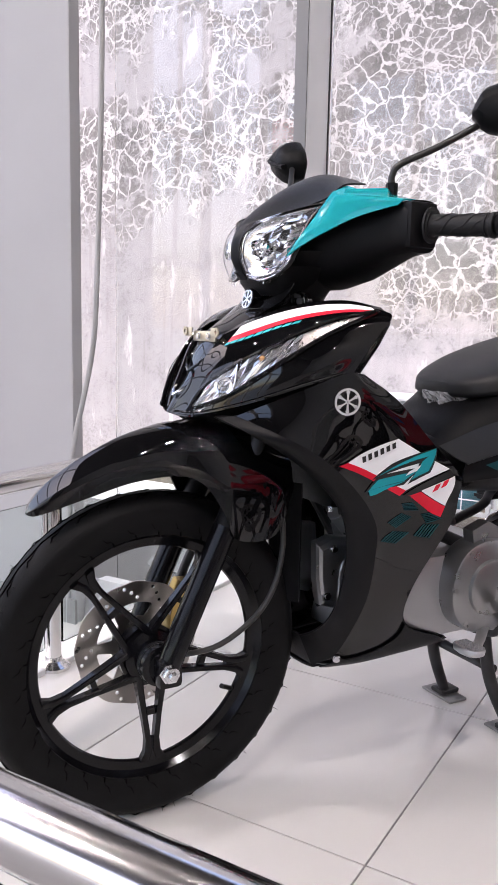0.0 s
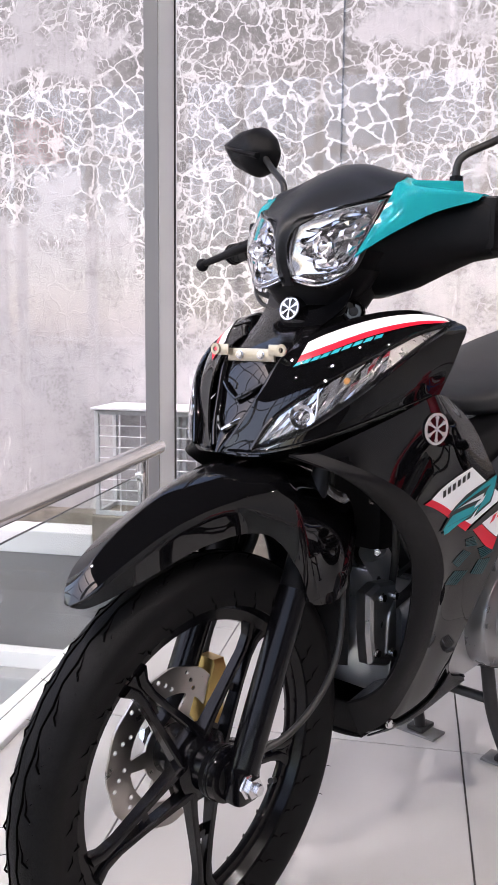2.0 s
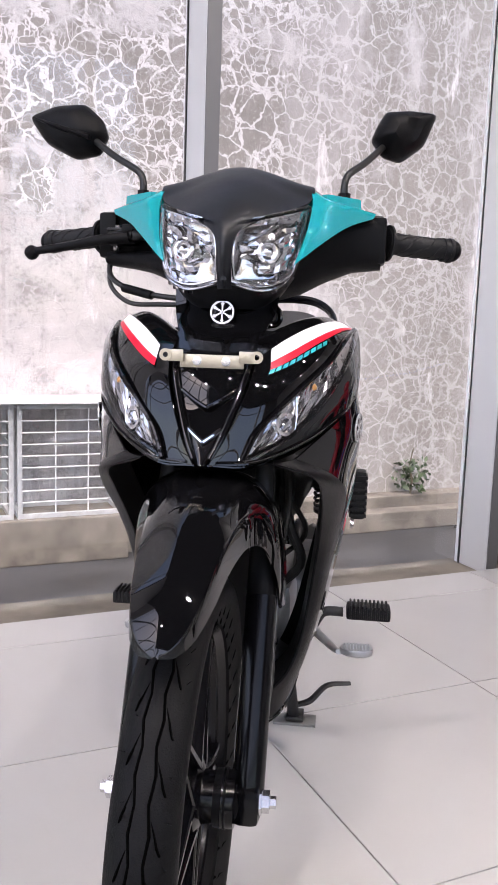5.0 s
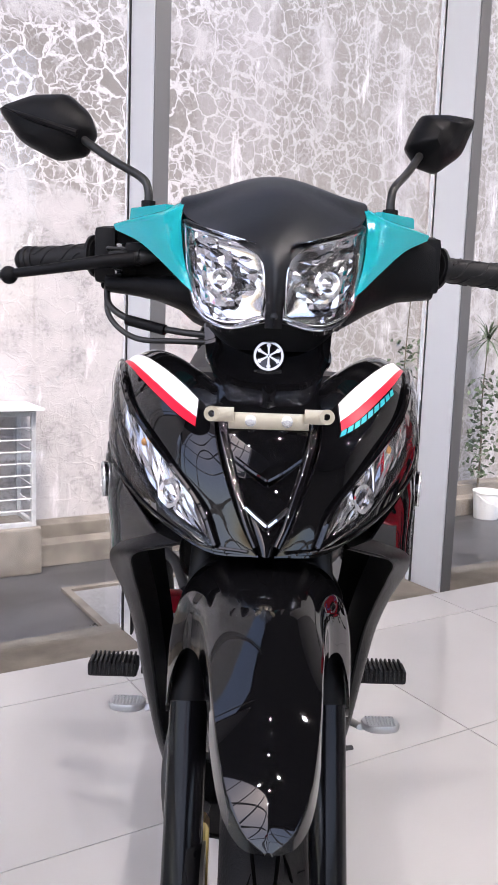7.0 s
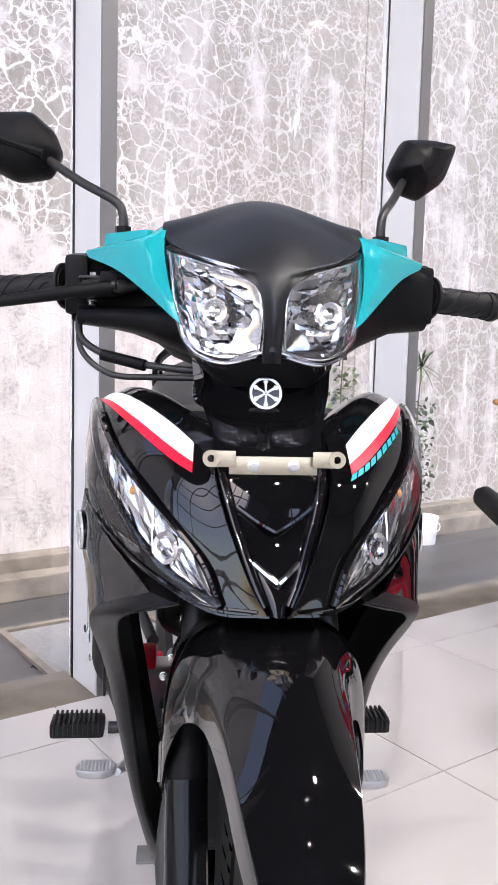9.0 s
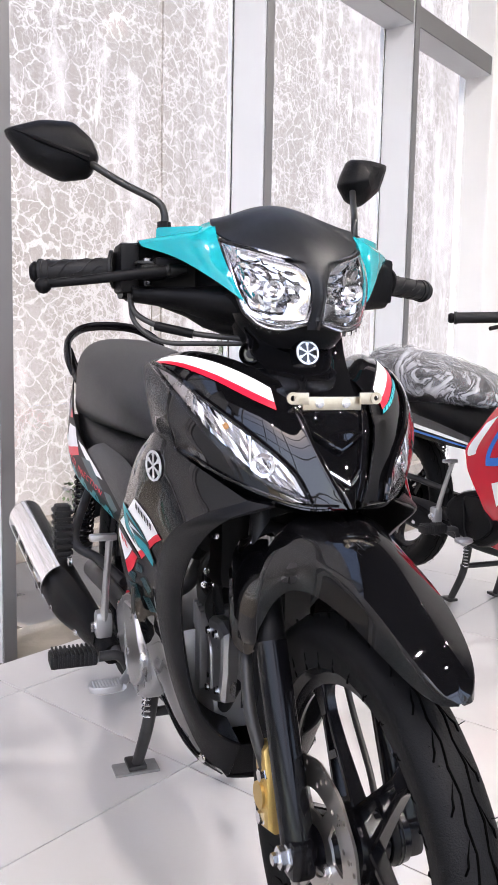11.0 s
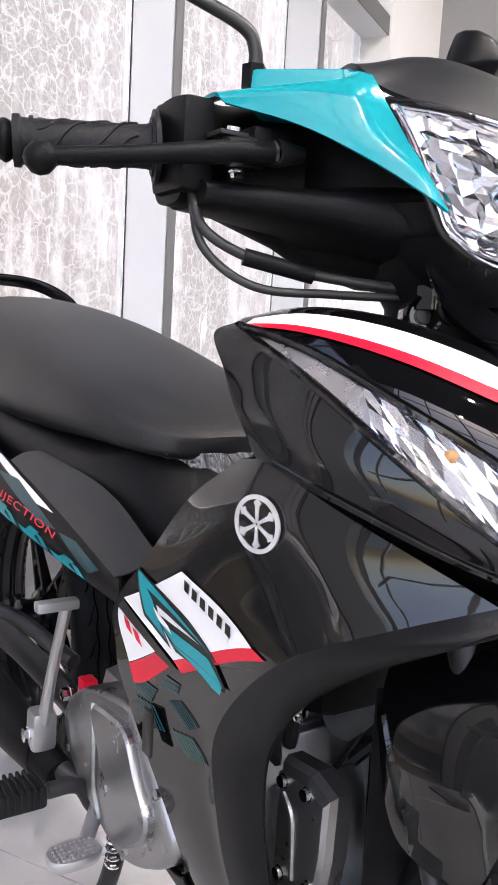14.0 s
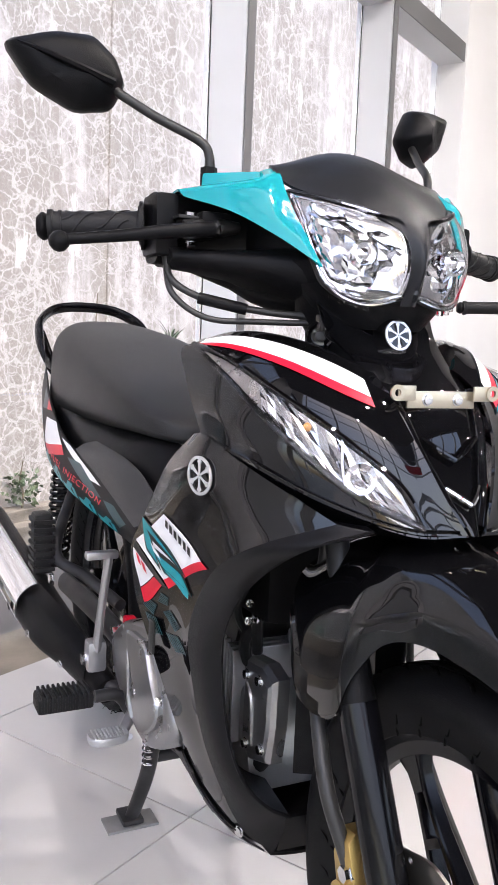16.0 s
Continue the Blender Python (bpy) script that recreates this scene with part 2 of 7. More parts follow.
    pale = mix(ramp(x, -3.4, -1.6, 0.6, 0.0), pale, (0.33, 0.317, 0.322))
    pale = mix(ramp(x, -1.0, 1.5, 0.0, 0.3), pale, (0.46, 0.425, 0.39))
    pale = mix(op("MULTIPLY", flake, 0.65), pale, (0.25, 0.24, 0.235))
    old = mix(ramp(mid, 0.36, 0.64), (0.125, 0.12, 0.114), (0.245, 0.233, 0.224))
    old = mix(ramp(x, -1.5, 1.0, 0.0, 0.45), old, (0.27, 0.240, 0.205))
    old = mix(op("MULTIPLY", far, 0.8), old, (0.25, 0.230, 0.205))
    old = mix(ramp(fine, 0.55, 0.66, 0.0, 0.5), old, (0.46, 0.44, 0.43))
    net = op("MAXIMUM", c1, op("MULTIPLY", c2, ramp(noise(1.7, 4).outputs[0], 0.40, 0.56)))
    net = op("MULTIPLY", net, ramp(fine, 0.30, 0.44))
    net = op("MULTIPLY", net, ramp(far, 0.0, 1.0, 1.0, 0.45))
    col = mix(net, old, (0.61, 0.585, 0.58))
    col = mix(zone, pale, col)
    # hair cracks go on, grey, through the pale coat
    col = mix(op("MULTIPLY", op("MULTIPLY", c2, ramp(noise(1.1, 4).outputs[0], 0.46, 0.60)), 0.35), col, (0.36, 0.345, 0.34))
    streak = ramp(noise(1.0, 7, (9.0, 9.0, 0.22), 0.7).outputs[0], 0.55, 0.70, 0.0, 0.55)
    col = mix(streak, col, (0.27, 0.25, 0.235))
    chalk = ramp(noise(1.0, 6, (4.0, 4.0, 0.9), 0.7).outputs[0], 0.60, 0.68, 0.0, 0.9)
    col = mix(chalk, col, (0.68, 0.65, 0.65))
    col = mix(ramp(grain, 0.35, 0.75, 0.0, 0.22), col, (0.30, 0.285, 0.28))
    K(col, b.inputs["Base Color"])
    b.inputs["Roughness"].default_value = 0.9
    bp = N("ShaderNodeBump")
    bp.inputs["Strength"].default_value = 0.35
    bp.inputs["Distance"].default_value = 0.006
    K(op("ADD", net, op("MULTIPLY", fine, 0.6)), bp.inputs["Height"])
    K(bp.outputs[0], b.inputs["Normal"])
    return m


PLASTER = plaster_mat()
LAMP = bpy.data.materials.new("lit_downlight")
LAMP.use_nodes = True
LAMP.node_tree.nodes["Principled BSDF"].inputs["Emission Color"].default_value = (1, 0.985, 0.965, 1)
LAMP.node_tree.nodes["Principled BSDF"].inputs["Emission Strength"].default_value = 840


# ---- mesh helpers ----
def part(name, bm, material, parent=None, label="", smooth=True):
    me = bpy.data.meshes.new(name)
    bmesh.ops.recalc_face_normals(bm, faces=bm.faces[:])
    bm.to_mesh(me)
    bm.free()
    me.materials.append(material)
    if smooth:
        me.polygons.foreach_set("use_smooth", [True] * len(me.polygons))
        me.set_sharp_from_angle(angle=radians(38))
    ob = new(name, me)
    if parent is not None:
        ob.parent = parent
    if label:
        ob["label"] = label
    return ob


def thing(name, m, label, category, group="", kind=""):
    ob = new(name)
    ob.empty_display_size = 0.05
    ob.matrix_world = m
    return tagged(ob, label, category, group, kind)


def spline(pts, t):
    """A point on the smooth curve through pts, t from 0 to 1."""
    k = len(pts) - 1
    x = min(max(t, 0.0), 1.0) * k
    i = min(int(x), k - 1)
    f = x - i
    p1, p2 = Vector(pts[i]), Vector(pts[i + 1])
    p0 = Vector(pts[i - 1]) if i > 0 else p1 * 2 - p2
    p3 = Vector(pts[i + 2]) if i + 2 <= k else p2 * 2 - p1
    return 0.5 * ((2 * p1) + (p2 - p0) * f + (2 * p0 - 5 * p1 + 4 * p2 - p3) * f * f + (3 * p1 - p0 - 3 * p2 + p3) * f ** 3)


def surf(grid, s=1):
    """A smooth surface through a grid of places; s mirrors it across the centre plane."""
    rows = [[Vector((p[0] * s, p[1], p[2])) for p in row] for row in grid]
    return lambda u, v: spline([spline(row, u) for row in rows], v)


def normal(S, u, v, out):
    e = 0.004
    a = S(min(u + e, 1), v) - S(max(u - e, 0), v)
    b = S(u, min(v + e, 1)) - S(u, max(v - e, 0))
    n = a.cross(b)
    n = n.normalized() if n.length > 1e-9 else Vector(out).normalized()
    return n if n.dot(Vector(out)) > 0 else -n


def skin(bm, S, nu=20, nv=12, thick=0.003, out=(1, 0, 0), off=0.0, clip=None):
    """A shell of even thickness over S; clip(u, v) maps the unit square onto the part of S that is wanted."""
    clip = clip or (lambda u, v: (u, v))
    top, low = [], []
    for j in range(nv + 1):
        for i in range(nu + 1):
            u, v = clip(i / nu, j / nv)
            p, n = S(u, v), normal(S, u, v, out)
            top.append(bm.verts.new(p + n * off))
            if thick:
                low.append(bm.verts.new(p + n * (off - thick)))
    q = lambda i, j: j * (nu + 1) + i
    for j in range(nv):
        for i in range(nu):
            k = (q(i, j), q(i + 1, j), q(i + 1, j + 1), q(i, j + 1))
            bm.faces.new([top[x] for x in k])
            if thick:
                bm.faces.new([low[x] for x in reversed(k)])
    if thick:
        rim = [q(i, 0) for i in range(nu)] + [q(nu, j) for j in range(nv)] + [q(i, nv) for i in range(nu, 0, -1)] + [q(0, j) for j in range(nv, 0, -1)]
        for a, b in zip(rim, rim[1:] + rim[:1]):
            bm.faces.new((top[b], top[a], low[a], low[b]))
    return bm


def tube(bm, pts, r, seg=12, steps=0, cap=True, flat=1.0):
    """A round bar along a smooth line; r is one radius or one for each place."""
    n = steps or (1 if len(pts) == 2 else 6 * (len(pts) - 1))
    line = [spline(pts, i / n) for i in range(n + 1)]
    rs = [r] * (n + 1) if isinstance(r, (int, float)) else [spline([(x, 0, 0) for x in r], i / n)[0] for i in range(n + 1)]
    rings, side = [], None
    for i, p in enumerate(line):
        d = (line[min(i + 1, n)] - line[max(i - 1, 0)]).normalized()
        if side is None:
            side = d.orthogonal().normalized() if abs(d.z) > 0.95 else d.cross(Vector((0, 0, 1))).normalized()
        side = (side - d * side.dot(d)).normalized()
        up = side.cross(d)
        rings.append([bm.verts.new(p + (side * math.cos(a) + up * flat * math.sin(a)) * rs[i]) for a in [2 * math.pi * k / seg for k in range(seg)]])
    for a, b in zip(rings, rings[1:]):
        for k in range(seg):
            bm.faces.new((a[k], a[(k + 1) % seg], b[(k + 1) % seg], b[k]))
    if cap:
        bm.faces.new(rings[0][::-1])
        bm.faces.new(rings[-1])
    return bm


def lathe(bm, prof, m=Matrix(), seg=32, closed=False):
    """prof: (radius, height) pairs turned round the local z axis of m. closed: the profile is a loop."""
    rings = []
    for r, h in prof:
        rings.append([bm.verts.new(m @ Vector((r * math.cos(2 * math.pi * k / seg), r * math.sin(2 * math.pi * k / seg), h))) for k in range(seg)])
    pairs = list(zip(rings, rings[1:])) + ([(rings[-1], rings[0])] if closed else [])
    for a, b in pairs:
        for k in range(seg):
            bm.faces.new((a[k], a[(k + 1) % seg], b[(k + 1) % seg], b[k]))
    if not closed:
        bm.faces.new(rings[0][::-1])
        bm.faces.new(rings[-1])
    return bm


def box(bm, c, size, m=Matrix(), bev=0.0, taper=1.0):
    """A block with bevelled edges, centre c; taper scales its top."""
    r = bmesh.ops.create_cube(bm, size=1)
    vs = r["verts"]
    for v in vs:
        k = taper if v.co.z > 0 else 1
        v.co = Vector((v.co.x * size[0] * k, v.co.y * size[1] * k, v.co.z * size[2]))
    if bev > 0:
        es = list({e for v in vs for e in v.link_edges})
        g = bmesh.ops.bevel(bm, geom=es, offset=bev, segments=2, affect="EDGES", profile=0.6)
        vs = list({v for f in g["faces"] for v in f.verts} | {v for v in vs if v.is_valid})
    for v in vs:
        v.co = m @ (v.co + Vector(c))
    return bm


def plate(bm, outline, z0, z1, m=Matrix()):
    """A flat piece with the given outline (x, y), from z0 to z1 in the local axes of m."""
    a = [bm.verts.new(m @ Vector((x, y, z0))) for x, y in outline]
    b = [bm.verts.new(m @ Vector((x, y, z1))) for x, y in outline]
    bm.faces.new(a[::-1])
    bm.faces.new(b)
    for i in range(len(a)):
        j = (i + 1) % len(a)
        bm.faces.new((a[i], a[j], b[j], b[i]))
    return bm


def loft(bm, secs, closed_ring=True, cap=True):
    rings = [[bm.verts.new(p) for p in s] for s in secs]
    n = len(rings[0])
    for a, b in zip(rings, rings[1:]):
        for k in range(n if closed_ring else n - 1):
            bm.faces.new((a[k], a[(k + 1) % n], b[(k + 1) % n], b[k]))
    if cap and closed_ring:
        bm.faces.new(rings[0][::-1])
        bm.faces.new(rings[-1])
    return bm


def oval(c, a, b, n=20, e=2.0, axis="x"):
    """A rounded ring round c: half sizes a, b; e above 2 squares it; axis: the way it faces."""
    out = []
    for k in range(n):
        t = 2 * math.pi * k / n
        ca, sa = math.cos(t), math.sin(t)
        p = a * math.copysign(abs(ca) ** (2 / e), ca)
        q = b * math.copysign(abs(sa) ** (2 / e), sa)
        out.append(Vector(c) + Vector({"x": (0, p, q), "y": (p, 0, q), "z": (p, q, 0)}[axis]))
    return out


def B():
    return bmesh.new()


# ---- building ----
EDGE_N, EDGE_U, RAIL_N = 1.41, -0.53, -0.70     # edges of the display platform
GLASS_N, WALL_N = 1.62, 6.65                     # inner face of the glass front, face of the yard wall
GROUND = -1.25
STREET_N = -5.8                                   # inner face of the street front


def slab(name, u0, u1, n0, n1, z0, z1, material, label="", kind="structure", category="", bev=0.0):
    bm = box(B(), (0, 0, 0), (u1 - u0, n1 - n0, z1 - z0), bev=bev)
    ob = part(name, bm, material, None, "", smooth=False)
    ob.matrix_world = at((u0 + u1) / 2, (n0 + n1) / 2, (z0 + z1) / 2)
    return tagged(ob, label, category, "", kind)


floor = slab("floor", EDGE_U, 6.0, RAIL_N, EDGE_N, -0.3, -0.008, GROUT, "raised showroom floor of large polished white tiles", category="floor")
hall = slab("floor_hall", -5.2, 6.0, STREET_N, RAIL_N, -0.3, -0.15, GREY, "lower showroom floor of dark grey tiles", category="floor")
side = slab("floor_lower", -5.2, EDGE_U - 0.092, RAIL_N, GLASS_N - 0.04, -0.7, -0.50, GROUT, "lower floor of pale tiles beside the platform", category="floor")
slab("ground", -60, 60, EDGE_N, 70, -1.6, GROUND, ASPH, "dark damp concrete yard outside the glass", category="ground")
slab("wall_yard", -16, 40, WALL_N, WALL_N + 0.27, GROUND, 9.0, PLASTER, "tall old plaster wall netted with pale cracks", category="wall")
for k, (a, b) in enumerate(((-7.35, -6.95), (-0.86, -0.46), (6.22, 6.56))):
    slab("pilaster_%d" % (k + 1), a, b, WALL_N - 0.035, WALL_N - 0.002, -0.85, 9.0, PLASTER, "flat plaster pilaster on the old wall", category="pilaster", bev=0.008)
slab("ceiling", -2.6, 6.0, STREET_N, GLASS_N + 0.24, 4.2, 4.4, CEIL, "dark painted showroom ceiling", category="ceiling")
slab("wall_left", -5.2, -5.0, STREET_N, GLASS_N + 0.24, -0.7, -0.42, WALLD, "low charcoal upstand under the side glazing", category="wall")
slab("wall_upper", -2.7, -2.6, STREET_N, GLASS_N + 0.24, 4.2, 7.6, WALLD, "charcoal band between the low ceiling and the high side bay", category="wall")
slab("wall_upper_front", -5.2, -2.7, GLASS_N, GLASS_N + 0.24, 4.2, 7.6, WALLD, "charcoal wall over the glass front in the side bay", category="wall")
slab("wall_upper_back", -5.2, -2.7, STREET_N - 0.2, STREET_N, 4.2, 7.6, WALLD, "charcoal wall over the street front in the side bay", category="wall")
slab("ceiling_high", -5.2, -2.6, STREET_N, GLASS_N + 0.24, 7.6, 7.8, CEIL, "dark ceiling of the high side bay", category="ceiling")
slab("ground_side", -60, -5.2, STREET_N - 0.2, EDGE_N, -0.9, -0.72, PAVE, "pale paved ground beside the showroom", category="ground")
slab("wall_right", 5.0, 5.2, STREET_N, GLASS_N + 0.24, -0.3, 4.2, COLUMN, "pale grey painted end wall of the showroom", category="wall")
slab("wall_back", -5.2, 2.6, STREET_N - 0.2, STREET_N, 4.0, 4.2, WALLD, "charcoal band over the open street front", category="wall")
slab("wall_back_right", 2.6, 6.0, STREET_N - 0.2, STREET_N, -0.7, 4.2, WALLD, "charcoal painted street wall of the showroom", category="wall")
slab("road", -60, 60, -70, STREET_N - 0.2, -0.6, -0.3, ASPH, "grey street before the showroom", category="road")
slab("trim_edge", EDGE_U - 0.09, EDGE_U, RAIL_N, EDGE_N, -0.50, 0.012, WHITEW, "white edge strip along the platform", category="trim", bev=0.004)
slab("baseboard_front", EDGE_U, 5.6, EDGE_N, GLASS_N + 0.24, GROUND, -0.10, CONC, "dirty concrete upstand under the glass front", category="baseboard")
slab("sill_lower", -6.0, EDGE_U - 0.095, GLASS_N - 0.04, GLASS_N + 0.2, GROUND, -0.385, COLUMN, "grey window sill of the lower hall", category="sill", bev=0.01)

# floor tiles
U_CUTS = [EDGE_U, -0.215] + [0.382 + 0.597 * i for i in range(9)] + [5.6]
N_CUTS = [RAIL_N, -0.525, 0.057, 0.640, 1.223, EDGE_N]
for u0, u1 in zip(U_CUTS, U_CUTS[1:]):
    for n0, n1 in zip(N_CUTS, N_CUTS[1:]):
        if u1 - u0 < 0.02:
            continue
        bm = box(B(), (0, 0, 0), (u1 - u0 - 0.003, n1 - n0 - 0.003, 0.012), bev=0.0012)
        t = part("tile", bm, TILE, floor, smooth=False)
        t.matrix_world = at((u0 + u1) / 2, (n0 + n1) / 2, -0.006)
for i in range(-4, 0):
    for j in range(-1, 3):
        bm = box(B(), (0, 0, 0), (0.597, 0.597, 0.012), bev=0.0012)
        t = part("tile", bm, TILE, side, smooth=False)
        t.matrix_world = at(EDGE_U - 0.395 + 0.6 * (i + 1), 0.25 + 0.6 * (j - 0.2), -0.494)

# glass front: posts, panes, transoms
POSTS = (-4.4, -2.95, -0.590, 0.622, 1.861, 3.058)
COL_R = 4.00                                     # the pale end column starts here
PW, PD = 0.050, 0.205
for u in POSTS:
    z0 = -0.385 if u < EDGE_U else -0.10
    p = thing("post", at(u, GLASS_N, 0), "tall grey aluminium post of the glass front", "post", "posts of the glass front", "structure")
    part("post_body", box(B(), (0, PD / 2 + 0.003, (4.2 + z0) / 2), (PW, PD - 0.006, 4.2 - z0), bev=0.002), POST, p, smooth=False)
    # thin strip whose dark colour stands for the post's backlit face
    part("front_cap", box(B(), (0, 0, (4.2 + z0) / 2), (PW - 0.003, 0.006, 4.2 - z0), bev=0.001), POST_SHADE, p, "dark grey front strip", smooth=False)
    for sd in (1, -1):
        part("gasket", box(B(), (sd * (PW / 2 + 0.002), PD - 0.030, (4.2 + z0) / 2), (0.004, 0.012, 4.2 - z0)), INK, p, "black rubber glazing strip", smooth=False)
bays = [(a + PW / 2, b - PW / 2) for a, b in zip(POSTS, POSTS[1:])] + [(POSTS[-1] + PW / 2, COL_R)]
for k, (a, b) in enumerate(bays):
    z0 = -0.385 if a < EDGE_U - 0.1 else -0.10
    if k == 1:
        a = -1.573
    w = thing("window_%d" % (k + 1), at((a + b) / 2, GLASS_N + PD - 0.030, 0), "large clear fixed pane between grey posts", "window", "panes of the glass front", "structure")
    g = part("pane", box(B(), (0, 0, (4.2 + z0) / 2), (b - a - 0.012, 0.008, 4.2 - z0)), PANE, w, smooth=False)
    g.visible_shadow = False
    if a > 1.5:
        part("transom", box(B(), (0, -0.085, 2.575), (b - a - 0.002, 0.150, 0.105), bev=0.002), POST, w, smooth=False)
        # same painted shade on the transom's front
        part("transom_cap", box(B(), (0, -0.163, 2.575), (b - a - 0.004, 0.006, 0.102), bev=0.001), POST_SHADE, w, "darker grey front strip", smooth=False)
    if z0 < -0.2:
        part("window_sill", box(B(), (0, -0.10, z0 + 0.03), (b - a - 0.002, 0.06, 0.06), bev=0.003), SHEET, w, smooth=False)
slab("column_end", COL_R, 5.0, GLASS_N, GLASS_N + 0.22, -0.10, 4.2, WHITEW, "broad pale painted column closing the glass front", category="column", bev=0.006)

# street front behind the camera
for k in range(1, 9):
    bm = box(B(), (0, 0, 0), (0.10, 0.14, 4.15), bev=0.004)
    p = part("street_post", bm, POST, None, smooth=False)
    p.matrix_world = at(-6.0 + k, STREET_N - 0.1, 1.925)
    tagged(p, "grey aluminium post of the street front", "post", "posts of the street front", "structure")
for z in (0.75, 2.0, 3.1):
    slab("trim_street", -5.2, 2.6, STREET_N - 0.13, STREET_N - 0.07, z - 0.035, z + 0.035, POST, "grey cross bar of the street front", category="trim")
for k in range(6):
    bm = box(B(), (0, 0, 0), (0.12, 0.07, 7.3), bev=0.004)
    p = part("side_post", bm, POST, None, smooth=False)
    p.matrix_world = at(-5.1, STREET_N + 0.25 + 1.38 * k, 3.95)
    tagged(p, "grey aluminium post of the tall side glazing", "post", "posts of the side glazing", "structure")
for z in (1.5, 3.0, 4.5, 6.0):
    slab("trim_side", -5.14, -5.06, STREET_N, GLASS_N, z - 0.035, z + 0.035, POST, "grey cross bar of the side glazing", category="trim")
sg = thing("hanging_sign", at(-4.1, -4.6, 3.02), "plain red sign board hanging on two wires", "sign")
part("board", box(B(), (0, 0, 0), (0.62, 0.03, 0.50), bev=0.004), RED, sg, smooth=False)
for x in (-0.25, 0.25):
    part("wire", tube(B(), [(x, 0, 0.24), (x, 0, 4.58)], 0.003, 6), DARK, sg)

# column with cable
col = slab("column", -3.00, -1.573, 1.520, 1.580, -0.49, 4.2, COLUMN, "broad grey painted column beside the glass", category="column", bev=0.006)
slab("baseboard_column", -3.01, -1.563, 1.505, 1.519, -0.488, -0.38, GREY, "dark skirting round the grey column", category="baseboard")
cb = part("hanging_cable", tube(B(), [(0.06, 0, 4.1), (0.05, 0, 2.4), (0.045, 0, 1.76), (0.02, 0, 1.1), (-0.005, 0, 0.74), (-0.06, -0.01, 0.48), (-0.10, -0.01, 0.34), (-0.13, -0.02, 0.1), (-0.15, -0.02, -0.49)], 0.011, 10, 60), CORD)
cb.matrix_world = at(-1.465, 1.535, 0)
tagged(cb, "grey cable hanging loose beside the column", "cable")

# steel railing with glass round the platform
rail = thing("railing", at(EDGE_U, 0, 0), "low polished steel railing with glass panels round the platform", "railing")
CX, RZ = -0.010, 0.474
part("handrail", tube(B(), [(CX, 1.392, RZ - 0.012), (CX, 1.386, RZ - 0.004), (CX, 1.372, RZ), (CX, -0.665, RZ)], [0.008, 0.018, 0.0245, 0.0245], 24), STEEL, rail)
part("handrail", tube(B(), [(CX, -0.665, 0.478), (5.5, -0.665, 0.478)], 0.03, 24), STEEL, rail)
for u, n in ((CX, 1.365), (CX, 0.33), (CX, -0.665), (1.35, -0.665), (2.7, -0.665), (4.05, -0.665), (5.4, -0.665)):
    p = part("railing_post", tube(B(), [(u, n, 0.0), (u, n, 0.455)], 0.019, 18), STEEL, rail)
    part("base_flange", lathe(B(), [(0.04, 0), (0.04, 0.008), (0.022, 0.02), (0.02, 0.03)], Matrix.Translation((u, n, 0)), 24), STEEL, p)
    part("glass_clamp", box(B(), (u + (0.016 if n < -0.6 else 0.0), n - (0.0 if n < -0.6 else 0.021), 0.405), (0.026, 0.026, 0.03), bev=0.004), STEEL, p)
for a, b in ((1.335, 0.36), (0.30, -0.64)):
    g = part("glass_panel", box(B(), (CX, (a + b) / 2, 0.235), (0.008, a - b, 0.36), bev=0.001), GLASSG, rail, smooth=False)
    g.visible_shadow = False
for k in range(4):
    g = part("glass_panel", box(B(), (0.67 + 1.35 * k, -0.665, 0.25), (1.28, 0.008, 0.34), bev=0.001), GLASSG, rail, smooth=False)
    g.visible_shadow = False

# ceiling downlights
for i in range(5):
    for j in range(2):
        d = thing("downlight", at(-2.6 + 1.9 * i, -2.5 + 1.7 * j, 4.2), "small round recessed ceiling downlight, lit", "ceiling lamp", "ceiling downlights")
        part("ring", lathe(B(), [(0.042, -0.012), (0.058, -0.010), (0.058, 0.0), (0.042, 0.0)], seg=28, closed=True), WHITEW, d)
        part("diffuser", lathe(B(), [(0.041, -0.009), (0.041, -0.001)], seg=28), LAMP, d, "glowing white diffuser")


